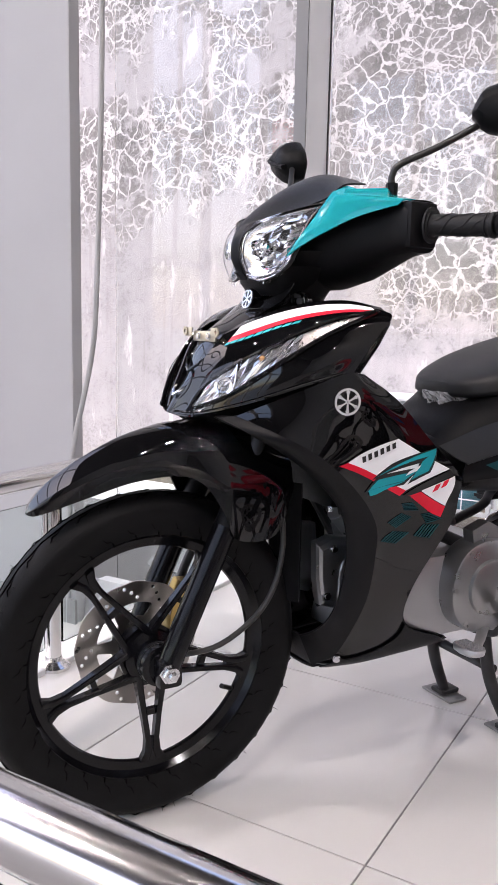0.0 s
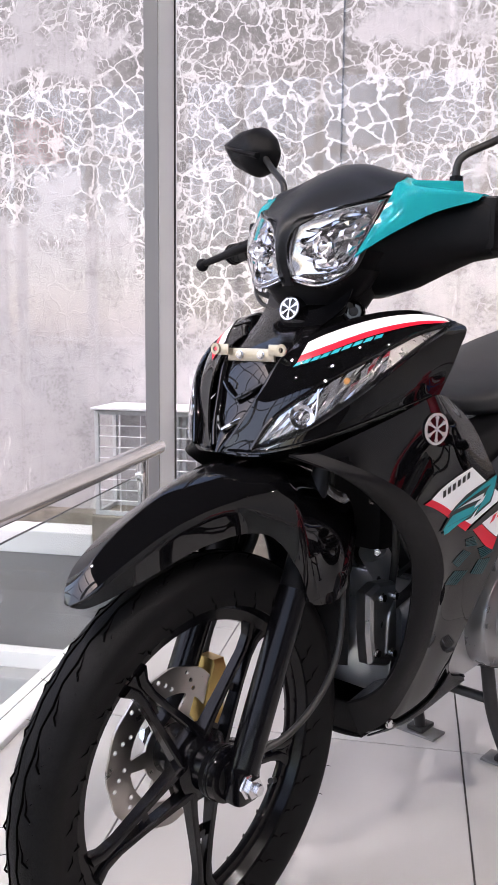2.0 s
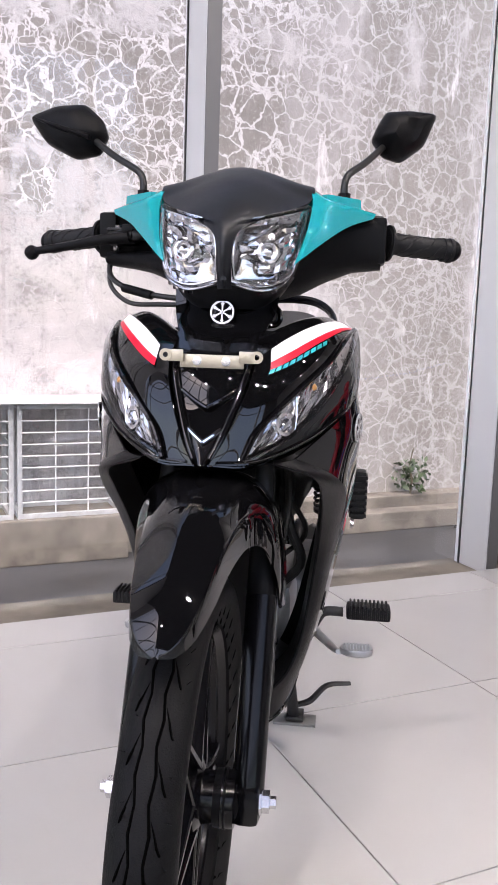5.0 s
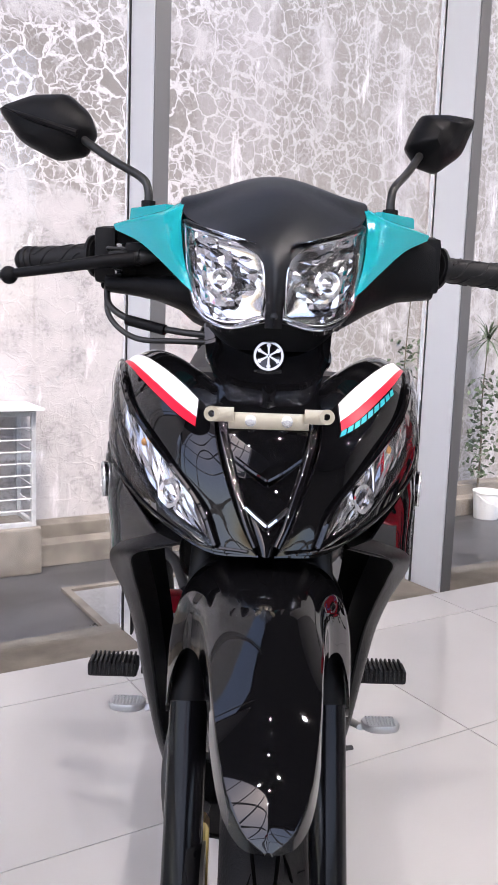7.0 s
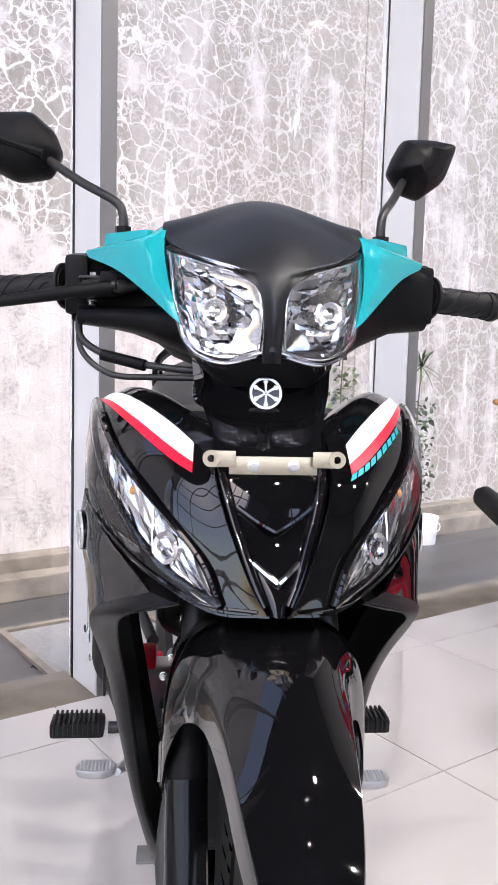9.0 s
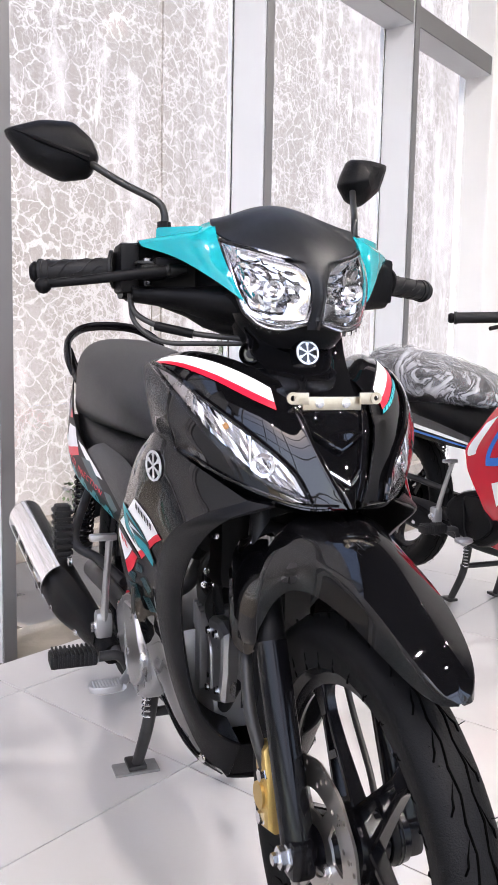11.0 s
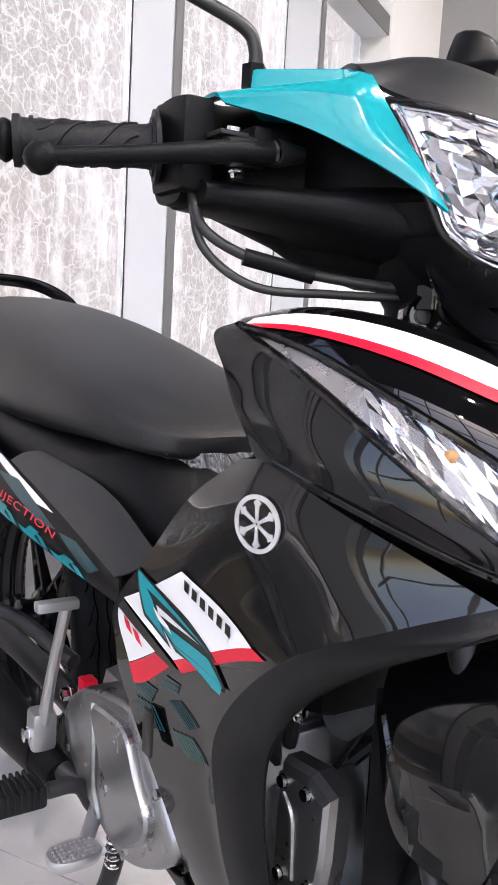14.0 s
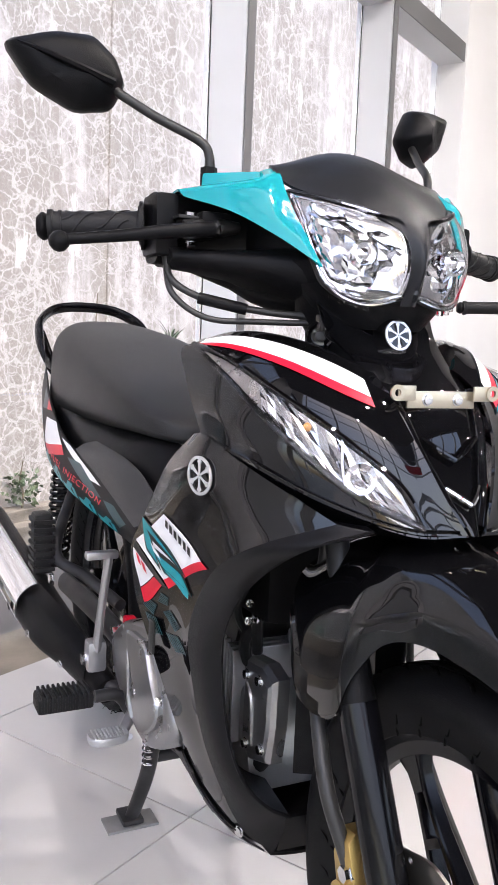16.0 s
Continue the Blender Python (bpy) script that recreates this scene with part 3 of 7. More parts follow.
# ---- yard ----
def cage(u0, u1):
    """A low wire-mesh locker with a door frame."""
    w, d, h = u1 - u0, 0.5, 0.98
    c = thing("mesh_locker", at(u0, 6.10, -0.85), "grey steel locker with a square wire mesh front", "locker", "wire mesh lockers")
    for x, y in ((0.02, 0.02), (w - 0.02, 0.02), (0.02, d - 0.02), (w - 0.02, d - 0.02)):
        part("corner_bar", box(B(), (x, y, h / 2), (0.04, 0.04, h), bev=0.003), CAGEM, c, smooth=False)
    for z in (0.02, h - 0.02):
        part("frame_bar", box(B(), (w / 2, 0.02, z), (w - 0.08, 0.036, 0.04), bev=0.003), CAGEM, c, smooth=False)
        part("frame_bar", box(B(), (w / 2, d - 0.02, z), (w - 0.08, 0.036, 0.04), bev=0.003), CAGEM, c, smooth=False)
        for x in (0.02, w - 0.02):
            part("frame_bar", box(B(), (x, d / 2, z), (0.036, d - 0.08, 0.04), bev=0.003), CAGEM, c, smooth=False)
    for k in range(1, 9):
        z = 0.04 + (h - 0.08) * k / 9
        part("mesh_wire", tube(B(), [(0.04, 0.012, z), (w - 0.04, 0.012, z)], 0.006, 6), SHEET, c)
    m = max(3, round(w / 0.27))
    for k in range(1, m):
        x = 0.04 + (w - 0.08) * k / m
        part("mesh_wire", tube(B(), [(x, 0.018, 0.04), (x, 0.018, h - 0.04)], 0.006, 6), SHEET, c)
    for k in range(1, 6):
        z = 0.04 + (h - 0.08) * k / 6
        part("mesh_wire", tube(B(), [(w - 0.012, 0.04, z), (w - 0.012, d - 0.04, z)], 0.005, 6), SHEET, c)
    part("hinge", box(B(), (w - 0.03, -0.008, h * 0.8), (0.02, 0.02, 0.08), bev=0.003), CAGEM, c, smooth=False)
    return c


slab("plinth", -2.64, 1.60, 6.04, WALL_N, GROUND, -0.85, CONC, "rough stained concrete plinth along the yard wall", category="plinth", bev=0.015)
for a, b in ((-2.62, -1.94), (-1.91, -0.95), (-0.92, -0.34), (-0.31, 0.615), (0.645, 1.57)):
    cage(a, b)
for a, b, t in ((-2.62, -1.50, -1.6), (-1.48, 0.35, 0.8), (0.38, 1.62, -1.2)):
    s = part("sheet_board", box(B(), (0, 0, 0), (b - a, 0.62, 0.02), bev=0.004), SHEET, smooth=False)
    s.matrix_world = at((a + b) / 2, 6.32, 0.152, t * 0.6)
    tagged(s, "pale thin board lying on the mesh lockers", "board", "boards on the lockers")
slab("kerb_foot", -9.0, -2.65, 6.42, WALL_N, GROUND, -0.92, CONC, "dark concrete footing of the yard wall", category="kerb", bev=0.012)
slab("kerb_pale", -9.0, -2.65, 6.05, 6.41, GROUND, -1.03, WHITEW, "white painted step before the yard wall", category="kerb", bev=0.012)
slab("kerb_low", 1.60, 14, 6.42, WALL_N, GROUND, -0.93, CONC, "stepped concrete footing of the yard wall", category="kerb", bev=0.012)
slab("kerb_step", 1.60, 14, 6.20, 6.42, GROUND, -1.05, CONC, "low concrete step before the yard wall", category="kerb", bev=0.012)
for u, n, h, r, m_, lab in ((-1.22, 6.38, 0.50, 0.12, PUMP, "blue-grey pump cylinder in the locker"), (-0.15, 6.40, 0.25, 0.14, PGREEN, "green plastic can in the locker"), (0.3, 6.40, 0.26, 0.13, PGREEN, "green plastic can in the locker"), (-1.85, 6.38, 0.3, 0.12, DARK, "dark canister in the locker")):
    ob = part("canister", lathe(B(), [(r * 0.9, 0), (r, 0.02), (r, h * 0.8), (r * 0.8, h * 0.95), (r * 0.3, h), (r * 0.28, h + 0.04)], seg=28), m_)
    ob.matrix_world = at(u, n, -0.85)
    tagged(ob, lab, "canister", "canisters in the lockers")
bar = part("print_bar", box(B(), (0, 0, 0), (0.10, 0.003, 0.022)), SHEET, bpy.data.objects["canister"], "plain pale bar of print", smooth=False)
bar.matrix_world = at(-1.22, 6.38 - 0.121, -0.85 + 0.30)

# drain grate and hatch in the yard
g = thing("drain_grate", at(-0.9, 2.02, GROUND), "dark steel drain grate along the glass front", "grate")
for k in range(46):
    part("slat", box(B(), (0.05 * k - 0.6, 0, 0.012), (0.012, 0.24, 0.022)), DARK, g, smooth=False)
for y in (-0.13, 0.13):
    part("frame_bar", box(B(), (0.53, y, 0.012), (2.3, 0.02, 0.026)), DARK, g, smooth=False)
h = thing("yard_hatch", at(2.2, 4.95, GROUND), "sunken square hatch with a pale concrete rim", "hatch")
for x, y, sx, sy in ((0, -0.55, 1.2, 0.06), (0, 0.55, 1.2, 0.06), (-0.57, 0, 0.06, 1.04), (0.57, 0, 0.06, 1.04)):
    part("rim_bar", box(B(), (x, y, 0.012), (sx, sy, 0.03), bev=0.004), CONC, h, smooth=False)
part("cover", box(B(), (0, 0, 0.004), (1.06, 1.0, 0.012), bev=0.003), GREY, h, smooth=False)
mh = part("manhole_cover", lathe(B(), [(0.33, 0.0), (0.33, 0.008), (0.31, 0.010), (0.305, 0.006), (0.29, 0.006)], seg=40), GREY)
mh.matrix_world = at(-3.15, 4.6, GROUND)
tagged(mh, "round grey manhole cover flush with the yard", "manhole cover")

# pail and plants
pl = thing("pail", at(6.87, 6.02, GROUND), "white plastic pail with a wire handle", "pail")
part("body", lathe(B(), [(0.135, 0), (0.14, 0.01), (0.162, 0.30), (0.17, 0.305), (0.17, 0.325), (0.162, 0.33), (0.158, 0.33), (0.136, 0.02)], seg=32), PAIL, pl)
part("handle", tube(B(), [(-0.165, 0, 0.29), (-0.13, -0.13, 0.22), (0, -0.19, 0.17), (0.13, -0.13, 0.22), (0.165, 0, 0.29)], 0.004, 8), PAIL, pl)


def leafy(name, u, n, z, label, kinds, h, seed):
    rnd = random.Random(seed)
    p = thing(name, at(u, n, z), label, "plant")
    part("stem", tube(B(), [(0, 0, 0), (0.02, 0.01, h * 0.3), (-0.01, 0.02, h * 0.6), (0.01, 0, h)], [0.014, 0.012, 0.009, 0.006], 8), BARK, p)
    bm = B()
    for k in range(kinds[0]):
        a, lift = rnd.uniform(0, 6.28), rnd.uniform(-0.3, 1.2)
        L = rnd.uniform(0.28, 0.5)
        d = Vector((math.cos(a) * math.cos(lift), math.sin(a) * math.cos(lift), math.sin(lift)))
        sd = d.cross(Vector((0, 0, 1))).normalized() * 0.011
        o = Vector((0, 0, h - rnd.uniform(0, 0.12)))
        pts = [o + d * L * t + Vector((0, 0, -0.35 * L * t * t)) for t in (0, 0.35, 0.7, 1)]
        ws = (0.5, 1, 0.7, 0.05)
        va = [bm.verts.new(q + sd * w) for q, w in zip(pts, ws)]
        vb = [bm.verts.new(q - sd * w) for q, w in zip(pts, ws)]
        for i in range(3):
            bm.faces.new((va[i], va[i + 1], vb[i + 1], vb[i]))
    for k in range(kinds[1]):
        a, r, zz = rnd.uniform(0, 6.28), rnd.uniform(0.03, 0.2), rnd.uniform(h * 0.12, h * 0.75)
        o = Vector((math.cos(a) * r, math.sin(a) * r, zz))
        m = Euler((rnd.uniform(-1.2, 1.2), rnd.uniform(-1.2, 1.2), a)).to_matrix()
        s = rnd.uniform(0.03, 0.06)
        vs = [bm.verts.new(o + m @ Vector(q) * s) for q in ((0, -0.1, 0), (0.5, 0.4, 0.12), (0.38, 1.0, 0.05), (0, 1.6, -0.15), (-0.38, 1.0, 0.05), (-0.5, 0.4, 0.12))]
        bm.faces.new(vs)
    part("leaves", bm, LEAF, p)
    return p


leafy("dracaena", 7.05, 6.35, -1.05, "spiky potted plant with dark dry leaves behind the pail", (60, 260), 1.95, 3)
leafy("shrub", 4.9, 6.50, -0.93, "small leafy weed at the wall's foot", (0, 110), 0.5, 5)
leafy("creeper", 5.95, 6.52, -0.93, "thin climbing plant on the yard wall", (0, 150), 2.3, 8)


# ---- motorcycle parts ----


def wheel(name, y, z, r, w, parent, disc_side=-1, turn=0.3, groove=True):
    """A cast wheel: tyre with cut tread, rim, hub, five slotted double spokes, disc."""
    M = Matrix.Translation((0, y, z)) @ Matrix.Rotation(math.radians(90), 4, "Y")   # local z runs along the axle
    rr = 0.222
    wh = new(name)
    wh.parent = parent
    h = w / 2
    prof = [(rr - 0.012, h * 0.62), (rr + 0.004, h * 0.80), (rr + 0.02, h * 0.97), (r - 0.022, h), (r - 0.011, h * 0.80), (r - 0.003, h * 0.45), (r, 0)]
    prof = prof + [(a, -b) for a, b in prof[-2::-1]]
    fine = [spline([(a, b, 0) for a, b in prof], i / 36) for i in range(37)]
    bm = lathe(B(), [(p[0], p[1]) for p in fine], M, 96, closed=True)
    ty = part("tyre", bm, RUBBER, wh, "black rubber tyre with moulded tread")
    # tread cuts: slanted sipes set into the crown, two wavy lines, shade painted near-black
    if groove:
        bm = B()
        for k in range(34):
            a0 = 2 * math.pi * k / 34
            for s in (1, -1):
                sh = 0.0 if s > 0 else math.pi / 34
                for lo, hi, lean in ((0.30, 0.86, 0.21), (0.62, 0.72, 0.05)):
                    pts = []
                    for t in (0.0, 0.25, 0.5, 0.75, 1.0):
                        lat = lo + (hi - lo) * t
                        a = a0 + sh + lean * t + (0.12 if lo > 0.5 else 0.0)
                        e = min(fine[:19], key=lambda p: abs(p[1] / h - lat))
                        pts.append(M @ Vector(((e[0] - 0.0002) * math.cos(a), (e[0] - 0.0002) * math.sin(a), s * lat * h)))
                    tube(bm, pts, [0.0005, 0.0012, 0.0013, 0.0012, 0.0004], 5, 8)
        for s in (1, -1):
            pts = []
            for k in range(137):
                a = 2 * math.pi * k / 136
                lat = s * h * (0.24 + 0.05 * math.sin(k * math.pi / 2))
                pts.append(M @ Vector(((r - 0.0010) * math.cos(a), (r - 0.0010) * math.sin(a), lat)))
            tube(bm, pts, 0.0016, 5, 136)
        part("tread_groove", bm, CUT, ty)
        bm = B()
        rnd = random.Random(4)
        for k in range(90):
            a = 2 * math.pi * k / 90 + rnd.uniform(-0.01, 0.01)
            lat = rnd.choice((-1, 1)) * h * rnd.uniform(0.45, 0.8)
            rad = r - 0.004
            d = M.to_3x3() @ Vector((math.cos(a), math.sin(a), rnd.uniform(-0.3, 0.3) + lat / h))
            p = M @ Vector((rad * math.cos(a), rad * math.sin(a), lat))
            tube(bm, [p - d * 0.004, p + d * rnd.uniform(0.002, 0.005)], 0.0005, 4)
        tagged(part("mould_hair", bm, RUBBER, ty), kind="stuff")
    rim = [(rr - 0.006, h * 0.66), (rr + 0.004, h * 0.70), (rr + 0.004, h * 0.60), (rr - 0.012, h * 0.5), (rr - 0.02, 0.2 * h), (rr - 0.034, 0.16 * h), (rr - 0.036, 0), ]
    rim = rim + [(a, -b) for a, b in rim[-2::-1]]
    part("rim", lathe(B(), rim, M, 96, closed=True), ALLOYB, wh, "gloss black cast rim")
    hub = [(0.02, 0.062), (0.034, 0.06), (0.036, 0.045), (0.030, 0.04), (0.032, 0.02), (0.045, 0.014), (0.047, -0.014), (0.034, -0.02), (0.034, -0.05), (0.02, -0.055)]
    part("hub", lathe(B(), hub, M, 40), ALLOYB, wh, "black hub")
    for k in range(5):
        a = turn + 2 * math.pi * k / 5
        bm = B()
        R = M @ Matrix.Rotation(a, 4, "Z")
        re = rr - 0.034
        for s in (1, -1):
            # a flat-sided rib that starts wide of the hub and meets its twin short of the rim, then flares into it
            run = ((0.030, 0.023, 0.0065, 0.024), (0.060, 0.0195, 0.0055, 0.020), (0.110, 0.0125, 0.0048, 0.0165), (0.150, 0.0075, 0.0050, 0.0150), (0.172, 0.0080, 0.0065, 0.0150), (re, 0.0155, 0.0080, 0.0170))
            secs = []
            for rad, off, hw, dp in run:
                secs.append([R @ Vector((rad, s * off + p * hw, 0.004 + 0.020 * max(0, 0.12 - rad) + q * dp * 0.5)) for p, q in ((-1, -0.8), (-0.6, -1), (0.6, -1), (1, -0.8), (1, 0.8), (0.6, 1), (-0.6, 1), (-1, 0.8))])
            loft(bm, secs)
        for r0, r1, w0, w1 in ((0.030, 0.052, 0.022, 0.019), (0.098, 0.108, 0.012, 0.011), (0.152, re + 0.002, 0.007, 0.013)):
            plate(bm, [(r0, -w0), (r1, -w1), (r1, w1), (r0, w0)], -0.005, 0.007, R)
        part("spoke", bm, ALLOYB, wh)
    va = turn + 1.0
    p0 = M @ Vector(((rr - 0.036) * math.cos(va), (rr - 0.036) * math.sin(va), 0.0))
    p1 = M @ Vector(((rr - 0.068) * math.cos(va), (rr - 0.068) * math.sin(va), 0.016))
    part("valve", tube(B(), [p0, p1], 0.0045, 10), INK, wh, "black rubber valve stem")
    if disc_side:
        x = 0.052 * -disc_side
        D = M @ Matrix.Translation((0, 0, -x if disc_side > 0 else x))
        D = Matrix.Translation((disc_side * 0.052, y, z)) @ Matrix.Rotation(math.radians(90), 4, "Y")
        # drilled disc: outline, six petal windows and rows of holes cut right through
        cu = bpy.data.curves.new("brake_disc", "CURVE")
        cu.dimensions, cu.fill_mode, cu.extrude = "2D", "BOTH", 0.0018

        def loop(pts):
            sp = cu.splines.new("POLY")
            sp.points.add(len(pts) - 1)
            for q, (px, py) in zip(sp.points, pts):
                q.co = (px, py, 0, 1)
            sp.use_cyclic_u = True

        circle = lambda cx, cy, r_, n: [(cx + r_ * math.cos(2 * math.pi * i / n), cy + r_ * math.sin(2 * math.pi * i / n)) for i in range(n)]
        loop([((0.110 + 0.0012 * math.cos(12 * t)) * math.cos(t), (0.110 + 0.0012 * math.cos(12 * t)) * math.sin(t)) for t in [2 * math.pi * i / 144 for i in range(144)]])
        loop(circle(0, 0, 0.030, 40))
        for k in range(6):
            a0 = 2 * math.pi * k / 6
            half = math.radians(21)
            arc = lambda rad, h0: [(rad * math.cos(a0 + h0 * f), rad * math.sin(a0 + h0 * f)) for f in (-1, -0.6, -0.2, 0.2, 0.6, 1)]
            loop(arc(0.0735, half) + arc(0.0715, half * 1.1)[-1:] + arc(0.048, half * 0.75)[::-1] + arc(0.0715, half * 1.1)[:1])
        for k in range(12):
            for j in range(3):
                t = 2 * math.pi * (k + 0.22 * j) / 12
                loop(circle((0.0825 + 0.0095 * j) * math.cos(t), (0.0825 + 0.0095 * j) * math.sin(t), 0.0034, 10))
        tmp = bpy.data.objects.new("brake_disc", cu)
        me = bpy.data.meshes.new_from_object(tmp)
        bpy.data.objects.remove(tmp)
        me.transform(D)
        me.materials.clear()
        me.materials.append(DISC)
        dk = new("brake_disc", me)
        dk.parent = wh
        dk["label"] = "drilled steel brake disc"
        for k in range(3):
            a = 2 * math.pi * k / 3 + math.pi / 6
            bolt(dk, D @ Vector((0.039 * math.cos(a), 0.039 * math.sin(a), disc_side * 0.002)), (disc_side, 0, 0), 0.0065, 0.007)
    return wh


def bolt(parent, p, d, r=0.009, l=0.008, m=BOLT, name="bolt"):
    q = Vector(d).to_track_quat("Z", "Y").to_matrix().to_4x4()
    M = Matrix.Translation(p) @ q
    bm = B()
    lathe(bm, [(r * 1.25, 0), (r * 1.25, l * 0.25), (r, l * 0.3), (r, l), (r * 0.55, l * 1.05)], M, 6 if r > 0.006 else 10)
    return part(name, bm, m, parent, smooth=False)


def emblem(parent, p, d, r, up=(0, 0, 1)):
    """A round badge: dark disc, ring and six radial bars."""
    z = Vector(d).normalized()
    x = Vector(up).cross(z).normalized()
    y = z.cross(x)
    M = Matrix(((x.x, y.x, z.x, p[0]), (x.y, y.y, z.y, p[1]), (x.z, y.z, z.z, p[2]), (0, 0, 0, 1)))
    e = part("emblem", lathe(B(), [(r, -0.006), (r, 0.0), (r * 0.97, 0.0006), (0.001, 0.0008)], M, 40), GLOSS, parent, "round badge with a pale ring and rays")
    part("ring", lathe(B(), [(r * 0.84, 0.0004), (r * 0.84, 0.0017), (r, 0.0017), (r, -0.0004)], M, 40, closed=True), EMB, e)
    for k in range(6):
        R = M @ Matrix.Rotation(math.pi / 3 * k, 4, "Z")
        part("ray", plate(B(), [(-r * 0.05, r * 0.05), (r * 0.05, r * 0.05), (r * 0.08, r * 0.60), (r * 0.17, r * 0.72), (0, r * 0.86), (-r * 0.17, r * 0.72), (-r * 0.08, r * 0.60)], 0.0006, 0.0016, R), EMB, e, smooth=False)
    return e


# ---- the black and teal motorcycle ----
moto = thing("motorcycle", Matrix(), "gloss black and teal underbone motorcycle standing on its main stand", "motorcycle")


def P(name, bm, material, label="", parent=None, smooth=True):
    return part(name, bm, material, parent or moto, label, smooth)


wheel("front_wheel", 0, 0.279, 0.279, 0.070, moto, disc_side=-1, turn=0.03)
wheel("rear_wheel", 1.24, 0.300, 0.288, 0.080, moto, disc_side=0, turn=0.1)

# front fork
for s in (1, -1):
    x = 0.074 * s
    fk = P("fork_leg", tube(B(), [(x, 0.006, 0.268), (x, 0.012, 0.30), (x, 0.105, 0.505)], [0.0185, 0.0205, 0.0205], 24, 24), ALLOYB, "satin black fork leg")
    part("fork_boot", tube(B(), [(x, 0.098, 0.490), (x, 0.101, 0.496), (x * 0.97, 0.140, 0.580)], [0.0180, 0.0200, 0.0195], 20, 12), MATTE, fk, "matte black fork boot")
    part("stanchion", tube(B(), [(x * 0.97, 0.138, 0.575), (x * 0.8, 0.215, 0.76)], 0.013, 16), DARK, fk)
    part("axle_lug", box(B(), (x, 0.004, 0.276), (0.034, 0.042, 0.05), bev=0.01), ALLOYB, fk)
    bolt(fk, (x + 0.016 * s, 0, 0.279), (s, 0, 0), 0.0135, 0.012, name="axle_nut")
    bolt(fk, (x + 0.026 * s, 0, 0.279), (s, 0, 0), 0.0075, 0.010, name="axle_end")
P("axle", tube(B(), [(-0.085, 0, 0.279), (0.085, 0, 0.279)], 0.009, 14), DARK)
P("hub_cover", lathe(B(), [(0.034, 0.035), (0.036, 0.05), (0.026, 0.06), (0.016, 0.066)], Matrix.Translation((0, 0, 0.279)) @ Matrix.Rotation(math.radians(90), 4, "Y"), 32), MATTE)
# caliper on the disc side, brake hose, speedometer cable
cal = P("brake_caliper", loft(B(), [[Vector((x, 0.080 + (y - 0.080) * k, 0.318 + (z - 0.318) * k)) for y, z in ((0.058, 0.270), (0.086, 0.262), (0.100, 0.285), (0.104, 0.325), (0.112, 0.352), (0.104, 0.376), (0.082, 0.378), (0.070, 0.350), (0.060, 0.315))] for x, k in ((-0.048, 0.9), (-0.052, 1.0), (-0.082, 1.0), (-0.090, 0.86), (-0.092, 0.6))]), GOLD, "gold anodised brake caliper")
part("piston_boss", tube(B(), [(-0.070, 0.084, 0.312), (-0.096, 0.084, 0.312)], 0.017, 20), GOLD, cal)
for dz in (-0.028, 0.028):
    bolt(cal, (-0.089, 0.080, 0.312 + dz), (-1, 0, 0), 0.0085, 0.008)
part("caliper_pin", tube(B(), [(-0.075, 0.082, 0.348), (-0.075, 0.094, 0.368)], 0.009, 12), GOLD, cal)
P("brake_hose", tube(B(), [(-0.085, 0.086, 0.345), (-0.095, 0.125, 0.42), (-0.075, 0.19, 0.53), (-0.06, 0.20, 0.66), (-0.05, 0.23, 0.80)], 0.0085, 10), CABLE)
P("speedometer_cable", tube(B(), [(0.045, 0.02, 0.285), (0.075, 0.10, 0.305), (0.085, 0.18, 0.37), (0.075, 0.215, 0.47), (0.06, 0.205, 0.60), (0.05, 0.22, 0.75)], 0.0048, 10), CABLE)

# front mudguard
ST = [(-0.200, 0.541, 0.003, 0.538), (-0.193, 0.555, 0.018, 0.538), (-0.177, 0.575, 0.030, 0.544), (-0.152, 0.596, 0.038, 0.553), (-0.112, 0.621, 0.045, 0.566), (-0.050, 0.650, 0.052, 0.584), (0.02, 0.668, 0.063, 0.592),
      (0.06, 0.670, 0.080, 0.580), (0.090, 0.672, 0.094, 0.535), (0.112, 0.670, 0.099, 0.488), (0.165, 0.660, 0.099, 0.482), (0.195, 0.648, 0.096, 0.50), (0.222, 0.63, 0.088, 0.56)]


def mudguard(grow=0.0):
    def S(u, v):
        y, c, w, e = [spline([(a[k], 0, 0) for a in ST], u)[0] for k in range(4)]
        t = v * 2 - 1
        a = abs(t)
        flare = max(0, min(1, (u - 0.35) / 0.25))
        th = a * math.pi / 2
        roof = 0.97 * a / 0.84 if a < 0.84 else 0.97 + 0.03 * (a - 0.84) / 0.16
        x = math.copysign(w * (roof * (1 - flare) + math.sin(th) ** 0.66 * flare), t) if a > 0 else 0
        slope = 0.34 * (a / 0.84) ** 1.15 if a < 0.84 else 0.34 + 0.66 * (a - 0.84) / 0.16
        fall = slope * (1 - flare) + flare * (1 - max(0, math.cos(th)) ** 0.66)
        z = e + (c - e) * (1 - fall)
        return Vector((x, y, z))
    return S


MG = mudguard()
P("front_fender", skin(B(), MG, 50, 56, 0.003, (0, -0.3, 1)), GLOSS, "long gloss black front mudguard with a raised ridge")
